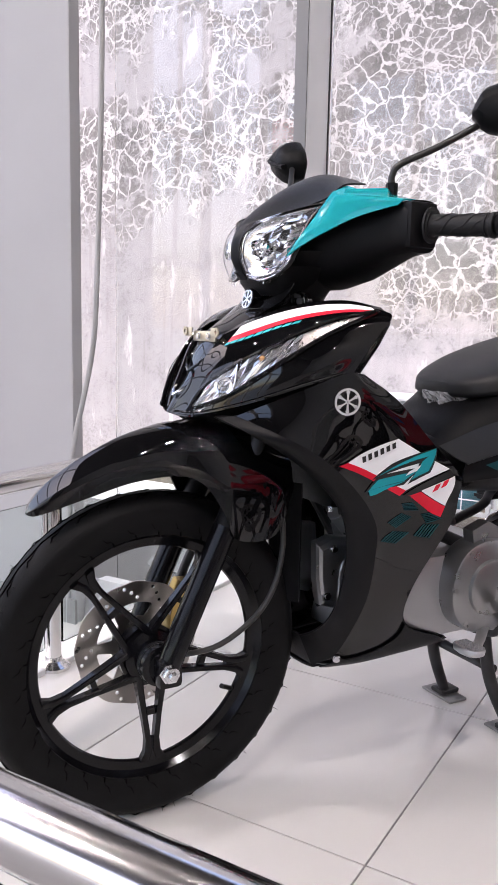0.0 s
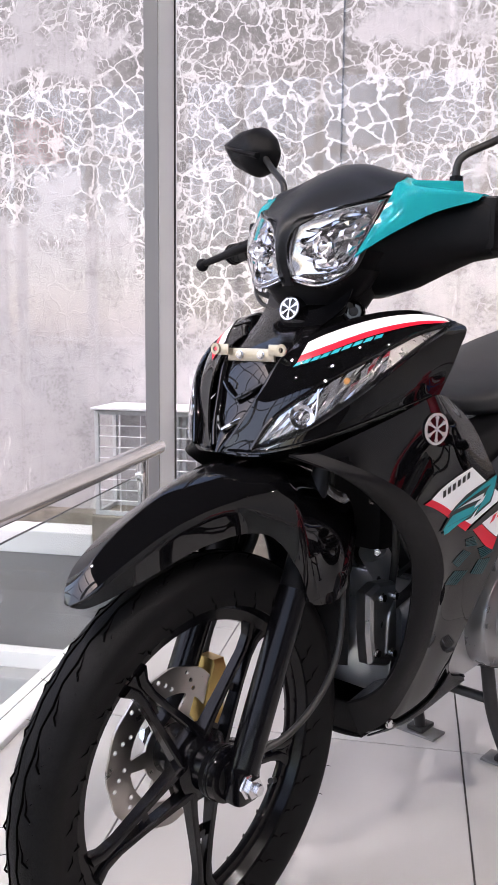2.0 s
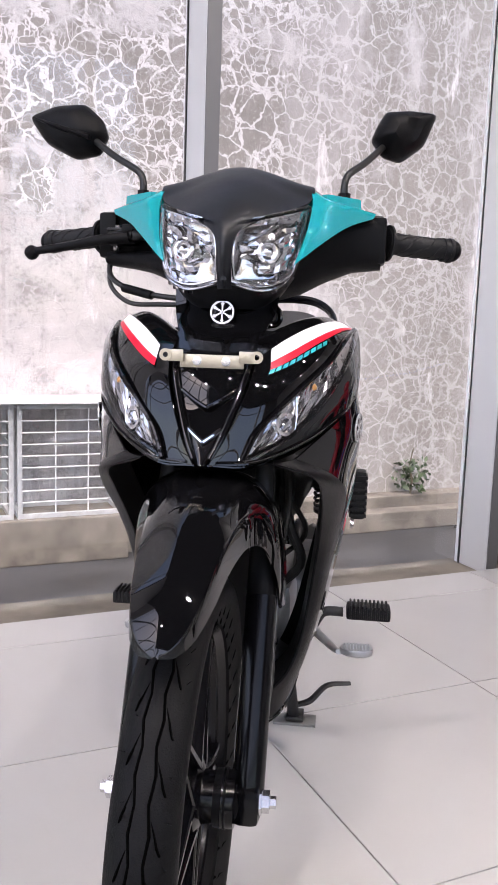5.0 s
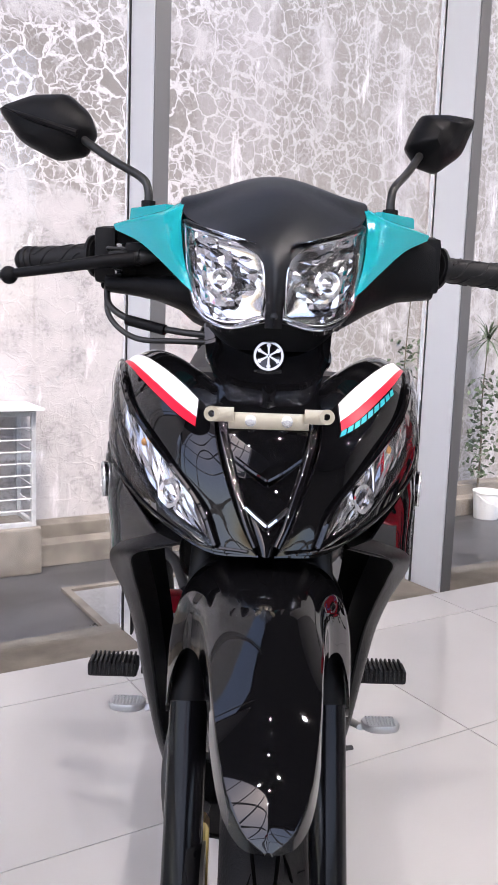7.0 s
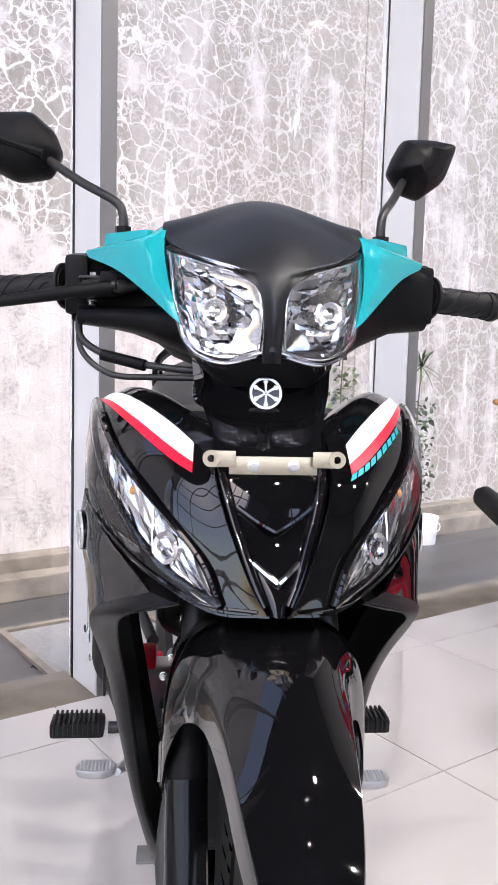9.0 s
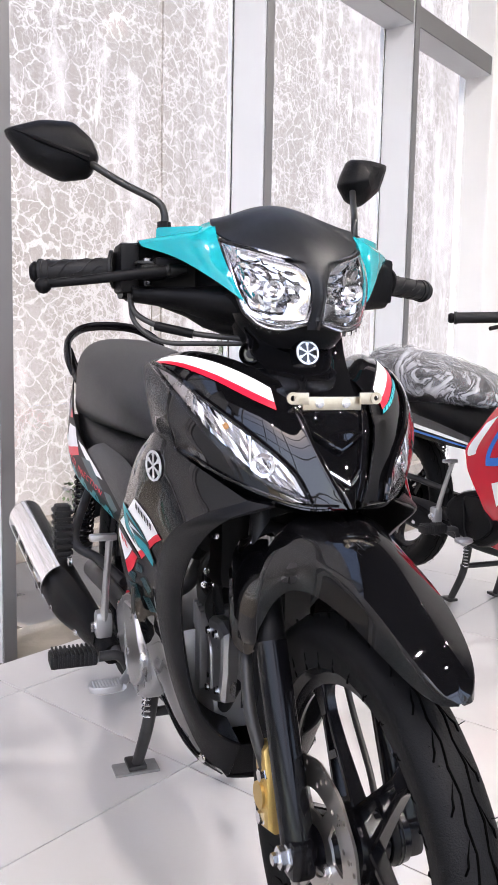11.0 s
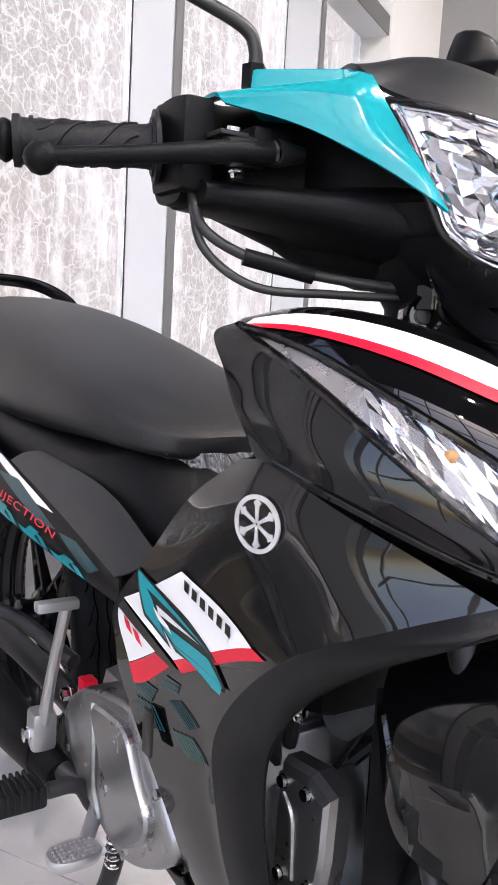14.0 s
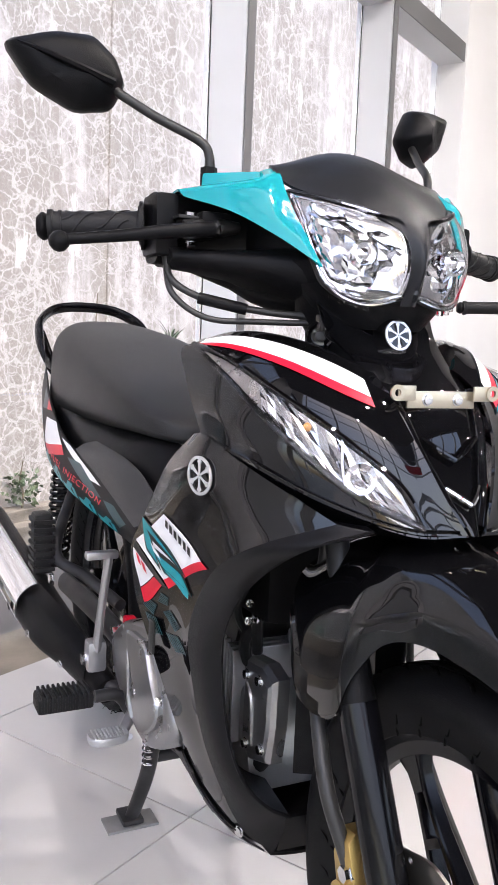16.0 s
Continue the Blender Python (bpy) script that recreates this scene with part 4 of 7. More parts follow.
# front cowl, one wing a side
WING = [[(0.010, 0.032, 0.688), (0.064, 0.056, 0.689), (0.124, 0.118, 0.710), (0.170, 0.195, 0.740), (0.188, 0.264, 0.758)],
        [(0.026, 0.044, 0.716), (0.082, 0.076, 0.724), (0.138, 0.138, 0.748), (0.178, 0.212, 0.776), (0.191, 0.292, 0.797)],
        [(0.042, 0.062, 0.756), (0.090, 0.092, 0.768), (0.141, 0.155, 0.790), (0.175, 0.232, 0.810), (0.190, 0.312, 0.820)],
        [(0.052, 0.082, 0.787), (0.094, 0.115, 0.802), (0.137, 0.176, 0.826), (0.167, 0.252, 0.842), (0.186, 0.338, 0.848)],
        [(0.056, 0.104, 0.814), (0.088, 0.152, 0.840), (0.122, 0.208, 0.859), (0.150, 0.268, 0.866), (0.171, 0.328, 0.858)]]
UNDER = [[(0.008, 0.034, 0.686), (0.060, 0.056, 0.685), (0.120, 0.118, 0.708), (0.168, 0.197, 0.738), (0.186, 0.266, 0.756)],
         [(0.010, 0.080, 0.672), (0.055, 0.095, 0.675), (0.105, 0.140, 0.690), (0.150, 0.210, 0.715), (0.175, 0.280, 0.742)],
         [(0.010, 0.130, 0.675), (0.050, 0.140, 0.678), (0.090, 0.170, 0.688), (0.130, 0.225, 0.706), (0.160, 0.290, 0.728)]]
TOPEDGE = [[(0.056, 0.104, 0.814), (0.088, 0.152, 0.840), (0.122, 0.208, 0.859), (0.150, 0.268, 0.866), (0.171, 0.328, 0.858)],
           [(0.054, 0.150, 0.838), (0.082, 0.190, 0.856), (0.110, 0.238, 0.869), (0.135, 0.290, 0.872), (0.155, 0.338, 0.862)],
           [(0.052, 0.200, 0.840), (0.075, 0.230, 0.850), (0.095, 0.270, 0.858), (0.115, 0.310, 0.860), (0.135, 0.345, 0.850)]]
BACK = [[(0.188, 0.264, 0.758), (0.191, 0.292, 0.797), (0.190, 0.312, 0.820), (0.186, 0.338, 0.848), (0.171, 0.328, 0.858)],
        [(0.172, 0.290, 0.758), (0.178, 0.315, 0.794), (0.176, 0.334, 0.820), (0.170, 0.348, 0.842), (0.155, 0.338, 0.862)],
        [(0.140, 0.310, 0.748), (0.148, 0.330, 0.788), (0.148, 0.345, 0.815), (0.145, 0.352, 0.835), (0.135, 0.345, 0.850)]]
for s in (1, -1):
    W = surf(WING, s)
    cw = P("front_cowl", skin(B(), W, 36, 26, 0.003, (s * 0.6, -1, 0.3)), GLOSS, "gloss black front cowl half")
    part("cowl_underside", skin(B(), surf(UNDER, s), 20, 8, 0.002, (0, 0, -1)), GLOSS, cw)
    part("cowl_top", skin(B(), surf(TOPEDGE, s), 20, 8, 0.002, (0, 0, 1)), GLOSS, cw)
    part("cowl_back", skin(B(), surf(BACK, s), 14, 8, 0.002, (s, 1, 0)), GLOSS, cw)

    def band(u0, u1, lo, hi):
        """A strip of the wing between two edge lines lo(t) and hi(t)."""
        def c(u, v):
            a = u0 + (u1 - u0) * u
            return a, lo(u) + (hi(u) - lo(u)) * v
        return c

    out = (s * 0.5, -1, 0.6)
    T = surf(TOPEDGE, s)
    st = part("stripe", skin(B(), W, 26, 5, 0.0, out, 0.0014, band(0.13, 0.93, lambda t: 0.865 + 0.03 * t, lambda t: 0.99)), WHITE, cw, "white stripe along the cowl's upper edge")
    part("stripe", skin(B(), W, 26, 3, 0.0, out, 0.0016, band(0.13, 0.95, lambda t: 0.800 + 0.055 * t, lambda t: 0.868 + 0.028 * t)), RED, cw, "red stripe under the white one")
    for k in range(9 if s > 0 else 0):
        a = 0.12 + 0.048 * k
        part("letter_bar", skin(B(), W, 3, 3, 0.0, out, 0.0018, lambda u, v, a=a: (a + 0.038 * u + 0.012 * v, 0.765 + 0.034 * v + 0.04 * (a - 0.12))), TEALD, cw, "small teal bar of print" if k == 0 else "", False)

    # turn signal: housing, amber bulb, clear lens
    def eye(u0, u1):
        def c(u, v):
            t = u
            a = 0.168 + 0.742 * t
            mid = 0.172 + 0.628 * t
            h = 0.020 + 0.185 * min(1, (t + 0.07) / 0.17) ** 0.5 * (1 - t) ** 0.75
            return a, mid + h * (2 * v - 1)
        return c
    hs = part("signal_housing", skin(B(), W, 30, 8, 0.0, out, 0.0010, eye(0, 1)), SIGH, cw, "smoked silver turn signal housing")
    rn = random.Random(5)
    bm = B()
    net = [[bm.verts.new(W(*eye(0, 1)(0.03 + 0.55 * i / 15, 0.06 + 0.88 * j / 4)) + Vector(out).normalized() * rn.uniform(0.0008, 0.0055)) for j in range(5)] for i in range(16)]
    for i in range(15):
        for j in range(4):
            a, b, c, d = net[i][j], net[i + 1][j], net[i + 1][j + 1], net[i][j + 1]
            for f in ((a, b, c), (a, c, d)):
                bm.faces.new(f)
    part("reflector_facet", bm, REFL, hs, "bright faceted reflector", False)
    bez = [eye(0, 1)(t, 0) for t in (0, 0.25, 0.5, 0.75, 1)] + [eye(0, 1)(t, 1) for t in (1, 0.75, 0.5, 0.25, 0)] + [eye(0, 1)(0, 0)]
    part("signal_bezel", tube(B(), [W(*q) + Vector(out).normalized() * 0.004 for q in bez], 0.0036, 8, 70, cap=False), GLOSS, cw)
    c0, c1 = eye(0, 1)(0.17, 0.55)
    pb = W(c0, c1)
    nb = normal(W, c0, c1, out)
    qb = nb.to_track_quat("Z", "Y").to_matrix().to_4x4()
    part("bulb_ring", lathe(B(), [(0.010, 0.001), (0.016, 0.001), (0.015, 0.006), (0.0105, 0.005)], Matrix.Translation(pb) @ qb, 24, closed=True), CHROME, hs)
    part("bulb", lathe(B(), [(0.0075, 0.001), (0.0075, 0.004), (0.004, 0.007), (0.001, 0.008)], Matrix.Translation(pb) @ qb, 16), SMOKE, hs)
    part("divider", tube(B(), [W(*eye(0, 1)(0.27 - 0.05 * k, 0.06 + 0.88 * k)) + Vector(out).normalized() * 0.005 for k in (0, 0.5, 1)], 0.0016, 8, 10), CHROME, hs, "bright rib between the two bulbs")
    c0, c1 = eye(0, 1)(0.36, 0.74)
    pb, nb = W(c0, c1), normal(W, c0, c1, out)
    part("amber_bulb", lathe(B(), [(0.0045, 0.0), (0.0045, 0.002), (0.003, 0.003), (0.001, 0.0036)], Matrix.Translation(pb) @ nb.to_track_quat("Z", "Y").to_matrix().to_4x4(), 14), AMBER, hs, "amber bulb")
    g = part("signal_lens", skin(B(), W, 30, 8, 0.0015, out, 0.0085, eye(0, 1)), SMOKE, cw, "clear curved turn signal lens")
    g.visible_shadow = False
    # silver-edged crease line from the nose
    part("crease", tube(B(), [W(0.03 + 0.9 * t, 0.02 + 0.02 * t) + Vector(out) * 0.001 for t in (0, 0.25, 0.5, 0.75, 1)], 0.0018, 6, 24), GLOSS, cw)

# centre panel, from the neck to the nose
CEN = [(0.906, 0.214, 0.074), (0.875, 0.196, 0.070), (0.845, 0.154, 0.058), (0.815, 0.110, 0.054), (0.785, 0.084, 0.047), (0.750, 0.064, 0.036), (0.715, 0.044, 0.022), (0.687, 0.031, 0.008)]


def centre(u, v):
    z, y, w = spline(CEN, v)
    t = u * 2 - 1
    dip = 0.010 * math.exp(-((v - 0.72) / 0.16) ** 2) * (1 - abs(t) ** 3)
    return Vector((w * t, y + 0.012 * abs(t) ** 2.5 + dip, z))


ce = P("centre_panel", skin(B(), centre, 20, 40, 0.003, (0, -1, 0.2)), GLOSS, "gloss black centre panel running down to a pointed nose")
for s in (1, -1):
    part("groove_rim", tube(B(), [centre(0.5 + s * 0.47, t) + Vector((0, -0.002, 0)) for t in (0.42, 0.55, 0.7, 0.85, 0.97)], 0.0062, 14, 24), GLOSS, ce)
    part("vee", tube(B(), [centre(0.5 + s * 0.38, 0.62) + Vector((0, -0.004, 0)), centre(0.5 + s * 0.2, 0.665) + Vector((0, -0.006, 0)), centre(0.5, 0.70) + Vector((0, -0.006, 0))], 0.003, 8, 10), GLOSS, ce)
    part("vee", tube(B(), [centre(0.5 + s * 0.36, 0.80) + Vector((0, -0.004, 0)), centre(0.5 + s * 0.2, 0.83) + Vector((0, -0.006, 0)), centre(0.5, 0.86) + Vector((0, -0.006, 0))], 0.003, 8, 10), CHROME, ce)
    hk = part("bag_hook_recess", lathe(B(), [(0.012, -0.006), (0.0135, -0.001), (0.0115, 0.001), (0.008, -0.003), (0.003, -0.002)], Matrix.Translation((0.056 * s, 0.212, 0.876)) @ Vector((s * 0.25, -1, 0.3)).to_track_quat("Z", "Y").to_matrix().to_4x4(), 20), MATTE, ce)
part("badge_boss", tube(B(), [(0, 0.183, 0.8725), (0, 0.212, 0.879)], 0.0175, 24), GLOSS, ce)
emblem(ce, (0, 0.1778, 0.8728), (0, -1, 0.24), 0.0165)
# number plate bracket
br = P("plate_bracket", box(B(), (0, 0.0985, 0.810), (0.082, 0.003, 0.017), bev=0.001), ZINC, "zinc-plated number plate bracket")
for s in (1, -1):
    bm = box(B(), (0.0455 * s, 0.0925, 0.8165), (0.020, 0.0025, 0.015), bev=0.0008)
    lathe(bm, [(0.0035, -0.0012), (0.0035, 0.0012), (0.0078, 0.0012), (0.0078, -0.0012)], Matrix.Translation((0.058 * s, 0.0905, 0.8170)) @ Matrix.Rotation(math.radians(90), 4, "X"), 22, closed=True)
    part("ear", bm, ZINC, br)
    bolt(br, (0.0185 * s, 0.097, 0.810), (0, -1, 0), 0.0048, 0.004)

# leg shields
SHIELD = [[(0.112, 0.100, 0.690), (0.164, 0.188, 0.732), (0.187, 0.250, 0.758), (0.186, 0.288, 0.757)],
          [(0.160, 0.155, 0.662), (0.180, 0.220, 0.690), (0.196, 0.285, 0.712), (0.194, 0.352, 0.714)],
          [(0.179, 0.225, 0.622), (0.186, 0.285, 0.640), (0.194, 0.350, 0.648), (0.194, 0.424, 0.646)],
          [(0.173, 0.300, 0.558), (0.178, 0.345, 0.567), (0.187, 0.410, 0.576), (0.191, 0.497, 0.580)],
          [(0.165, 0.342, 0.500), (0.167, 0.370, 0.507), (0.176, 0.425, 0.520), (0.187, 0.500, 0.538)],
          [(0.155, 0.350, 0.443), (0.157, 0.370, 0.450), (0.166, 0.418, 0.462), (0.179, 0.494, 0.492)],
          [(0.140, 0.350, 0.372), (0.140, 0.362, 0.368), (0.145, 0.395, 0.366), (0.152, 0.437, 0.375)],
          [(0.122, 0.336, 0.312), (0.120, 0.352, 0.300), (0.122, 0.400, 0.292), (0.124, 0.450, 0.300)],
          [(0.095, 0.316, 0.252), (0.096, 0.345, 0.240), (0.100, 0.420, 0.240), (0.095, 0.560, 0.250)],
          [(0.062, 0.290, 0.226), (0.068, 0.330, 0.222), (0.082, 0.420, 0.226), (0.085, 0.590, 0.232)]]
LIPIN = [(0.085, 0.075, 0.686), (0.135, 0.110, 0.664), (0.145, 0.175, 0.625), (0.145, 0.240, 0.575), (0.140, 0.288, 0.518), (0.132, 0.305, 0.450), (0.121, 0.302, 0.375), (0.104, 0.290, 0.325), (0.080, 0.276, 0.298), (0.050, 0.270, 0.282)]


def uv_at(S, y, z):
    """Where on S a place of given y and z lies."""
    best, c, step = None, (0.5, 0.5), 0.5
    for _ in range(6):
        cand = [(min(0.998, max(0, c[0] + i * step / 4)), min(0.998, max(0, c[1] + j * step / 4))) for i in range(-4, 5) for j in range(-4, 5)]
        c = min(cand, key=lambda q: (S(*q).y - y) ** 2 + (S(*q).z - z) ** 2)
        step *= 0.4
    return c


for s in (1, -1):
    S = surf(SHIELD, s)
    sh = P("leg_shield", skin(B(), S, 24, 48, 0.0035, (s, -0.2, 0)), GLOSS, "gloss black leg shield with a red, white and teal decal")
    # moulded lip that rolls inwards from the front edge, and the dark lining behind it
    def lip(u, v, s=s, S=S):
        p = S(0, v)
        q = spline(LIPIN, v)
        q = Vector((q.x * s, q.y, q.z))
        return p.lerp(q, u) + Vector((s * 0.004, -0.007, 0)) * math.sin(math.pi * u) * math.sin(math.pi * min(1, v * 1.1)) ** 0.5
    part("lip", skin(B(), lip, 8, 48, 0.0035, (0, -1, 0)), LIPM, sh, "dull grey-black moulded lip")
    def lining(u, v, s=s, lip=lip):
        p = lip(1, v)
        return p + Vector((-s * 0.006 * u, 0.085 * u, 0.006 * u))
    part("lining", skin(B(), lining, 6, 40, 0.002, (-s, 0, 0)), MATTE, sh)
    part("rear_return", skin(B(), lambda u, v, s=s, S=S: S(1, v * 0.80) + Vector((-s * 0.05 * u, 0.012 * u, 0)), 4, 40, 0.002, (0, 1, 0)), MATTE, sh)
    eu = uv_at(S, 0.253, 0.715)
    emblem(sh, S(*eu) + Vector((s * 0.0015, 0, 0)), normal(S, *eu, (s, 0, 0)), 0.0215)
    o = (s, -0.2, 0)

    def quad(*corners):
        """The patch of the shield between four corners given by y and z."""
        k = [uv_at(S, *c) for c in corners]
        def f(u, v):
            p = [k[0][i] + (k[1][i] - k[0][i]) * u for i in (0, 1)]
            q = [k[3][i] + (k[2][i] - k[3][i]) * u for i in (0, 1)]
            return tuple(p[i] + (q[i] - p[i]) * v for i in (0, 1))
        return f

    # decal: two white fields over a red band, cut by teal and black slashes
    def decal(name, m, off, *c, label="", n=8):
        return part(name, skin(B(), S, n, n, 0.0, o, off, quad(*c)), m, sh, label, False)

    decal("decal", WHITE, 0.0012, (0.265, 0.617), (0.355, 0.652), (0.472, 0.594), (0.386, 0.562), label="white decal field", n=12)
    decal("decal", RED, 0.0013, (0.249, 0.612), (0.265, 0.617), (0.386, 0.562), (0.376, 0.553), label="red band", n=12)
    decal("decal", INK, 0.0014, (0.382, 0.553), (0.473, 0.592), (0.484, 0.582), (0.398, 0.550), label="black slash")
    decal("decal", WHITE, 0.0013, (0.417, 0.559), (0.450, 0.570), (0.485, 0.581), (0.474, 0.528), label="white decal field")
    decal("decal", RED, 0.0014, (0.395, 0.552), (0.417, 0.558), (0.474, 0.527), (0.468, 0.508), label="red band")
    decal("decal", INK, 0.0017, (0.314, 0.583), (0.352, 0.612), (0.441, 0.637), (0.438, 0.612))
    decal("decal", INK, 0.0018, (0.306, 0.563), (0.327, 0.591), (0.407, 0.601), (0.379, 0.573))
    decal("decal", INK, 0.0017, (0.441, 0.636), (0.429, 0.590), (0.386, 0.573), (0.405, 0.612))
    decal("decal", TEALD, 0.0022, (0.324, 0.589), (0.356, 0.607), (0.436, 0.632), (0.431, 0.621), label="teal slash")
    decal("decal", TEALD, 0.0022, (0.437, 0.630), (0.424, 0.594), (0.391, 0.580), (0.409, 0.612), label="teal slash")
    decal("decal", TEALD, 0.0023, (0.312, 0.566), (0.328, 0.585), (0.399, 0.595), (0.378, 0.580), label="teal slash")
    decal("decal", TEALD, 0.0024, (0.312, 0.566), (0.317, 0.557), (0.329, 0.559), (0.382, 0.580))
    decal("decal", WHITE, 0.0027, (0.379, 0.589), (0.384, 0.596), (0.408, 0.606), (0.400, 0.596))
    for k in range(6):
        y, z = 0.2925 + 0.0105 * k, 0.6150 + 0.0040 * k
        decal("letter_bar", INK, 0.0022, (y, z), (y + 0.0065, z + 0.0025), (y + 0.0040, z + 0.0125), (y - 0.0025, z + 0.0100), label="black bar of print" if k == 0 else "", n=2)
    for k in range(2):
        y, z = 0.440 + 0.017 * k, 0.555 + 0.006 * k
        decal("letter_bar", RED, 0.0022, (y, z), (y + 0.011, z + 0.004), (y + 0.016, z + 0.016), (y + 0.005, z + 0.012), n=2)
    # dim hatched checks: slanted fine bars in five diamonds
    for a, b, c, d in (((0.384, 0.538), (0.406, 0.539), (0.423, 0.522), (0.392, 0.525)), ((0.364, 0.505), (0.388, 0.521), (0.411, 0.512), (0.383, 0.493)), ((0.427, 0.516), (0.453, 0.518), (0.475, 0.504), (0.442, 0.497)),
                       ((0.355, 0.472), (0.377, 0.489), (0.412, 0.484), (0.388, 0.465)), ((0.419, 0.477), (0.435, 0.497), (0.471, 0.494), (0.454, 0.469))):
        for k in range(6):
            t0, t1 = k / 6, (k + 0.62) / 6
            at_ = lambda p, q, t: (p[0] + (q[0] - p[0]) * t, p[1] + (q[1] - p[1]) * t)
            decal("check", DTEAL, 0.0012, at_(a, d, t0), at_(b, c, t0), at_(b, c, t1), at_(a, d, t1), n=2)
    bolt(sh, S(0.10, 0.90) + Vector((s * 0.002, 0, 0)), (s, -0.3, 0), 0.006, 0.004)
    def foot(u, v):
        return 0.12 + 0.86 * u, 0.885 - 0.11 * u * u + (0.995 - (0.885 - 0.11 * u * u)) * v
    part("lower_cowl", skin(B(), S, 16, 10, 0.0025, o, 0.0050, foot), LIPM, sh, "matte black lower edge piece")
# belly pan that joins both shields
bm = B()
skin(bm, lambda u, v: Vector(((2 * u - 1) * (0.064 + 0.03 * v), 0.292 + 0.22 * v, 0.222 + 0.02 * v - 0.008 * (1 - (2 * u - 1) ** 2))), 12, 10, 0.004, (0, 0, -1))
P("belly_pan", bm, MATTE, "matte black belly pan")
bm = skin(B(), lambda u, v: Vector(((2 * u - 1) * 0.056, 0.288 - 0.020 * v + 0.004 * abs(2 * u - 1), 0.226 + 0.055 * v)), 10, 6, 0.004, (0, -1, 0))
P("lower_guard", bm, MATTE)

# handlebar cover, visor, headlamps
VIS = [((0.162, 0.903), (0.0095, 0.168, 0.903)), ((0.143, 0.940), (0.010, 0.153, 0.942)), ((0.150, 0.978), (0.017, 0.158, 0.976)), ((0.182, 1.012), (0.052, 0.186, 1.000)),
       ((0.221, 1.042), (0.088, 0.228, 1.018)), ((0.264, 1.068), (0.106, 0.258, 1.033)), ((0.315, 1.087), (0.109, 0.288, 1.055)), ((0.375, 1.084), (0.082, 0.350, 1.066))]


def visor(u, v):
    c = spline([(0, *a[0]) for a in VIS], v)
    e = spline([a[1] for a in VIS], v)
    t = u * 2 - 1
    k = 0.62 * (0.5 + 0.5 * math.cos(math.pi * t)) + 0.38 * (1 - t * t)
    return Vector((e.x * t, e.y + (c.y - e.y) * k, e.z + (c.z - e.z) * k))


vz = P("visor", skin(B(), visor, 28, 40, 0.003, (0, -0.6, 1)), VISOR, "satin charcoal visor that runs down between the lamps")
P("lamp_base", loft(B(), [oval((0, 0.232, 0.878), 0.052, 0.040, 24, 2.6, "z"), oval((0, 0.236, 0.900), 0.072, 0.058, 24, 2.6, "z"), oval((0, 0.245, 0.925), 0.088, 0.066, 24, 2.6, "z")]), MATTE)
HL = [[(0.006, 0.168, 0.912), (0.045, 0.170, 0.904), (0.072, 0.184, 0.911), (0.087, 0.199, 0.926)],
      [(0.006, 0.157, 0.940), (0.048, 0.158, 0.938), (0.080, 0.178, 0.946), (0.096, 0.213, 0.960)],
      [(0.008, 0.158, 0.968), (0.052, 0.165, 0.974), (0.085, 0.190, 0.983), (0.101, 0.230, 0.992)],
      [(0.016, 0.168, 0.990), (0.056, 0.187, 1.001), (0.088, 0.218, 1.013), (0.105, 0.254, 1.024)]]
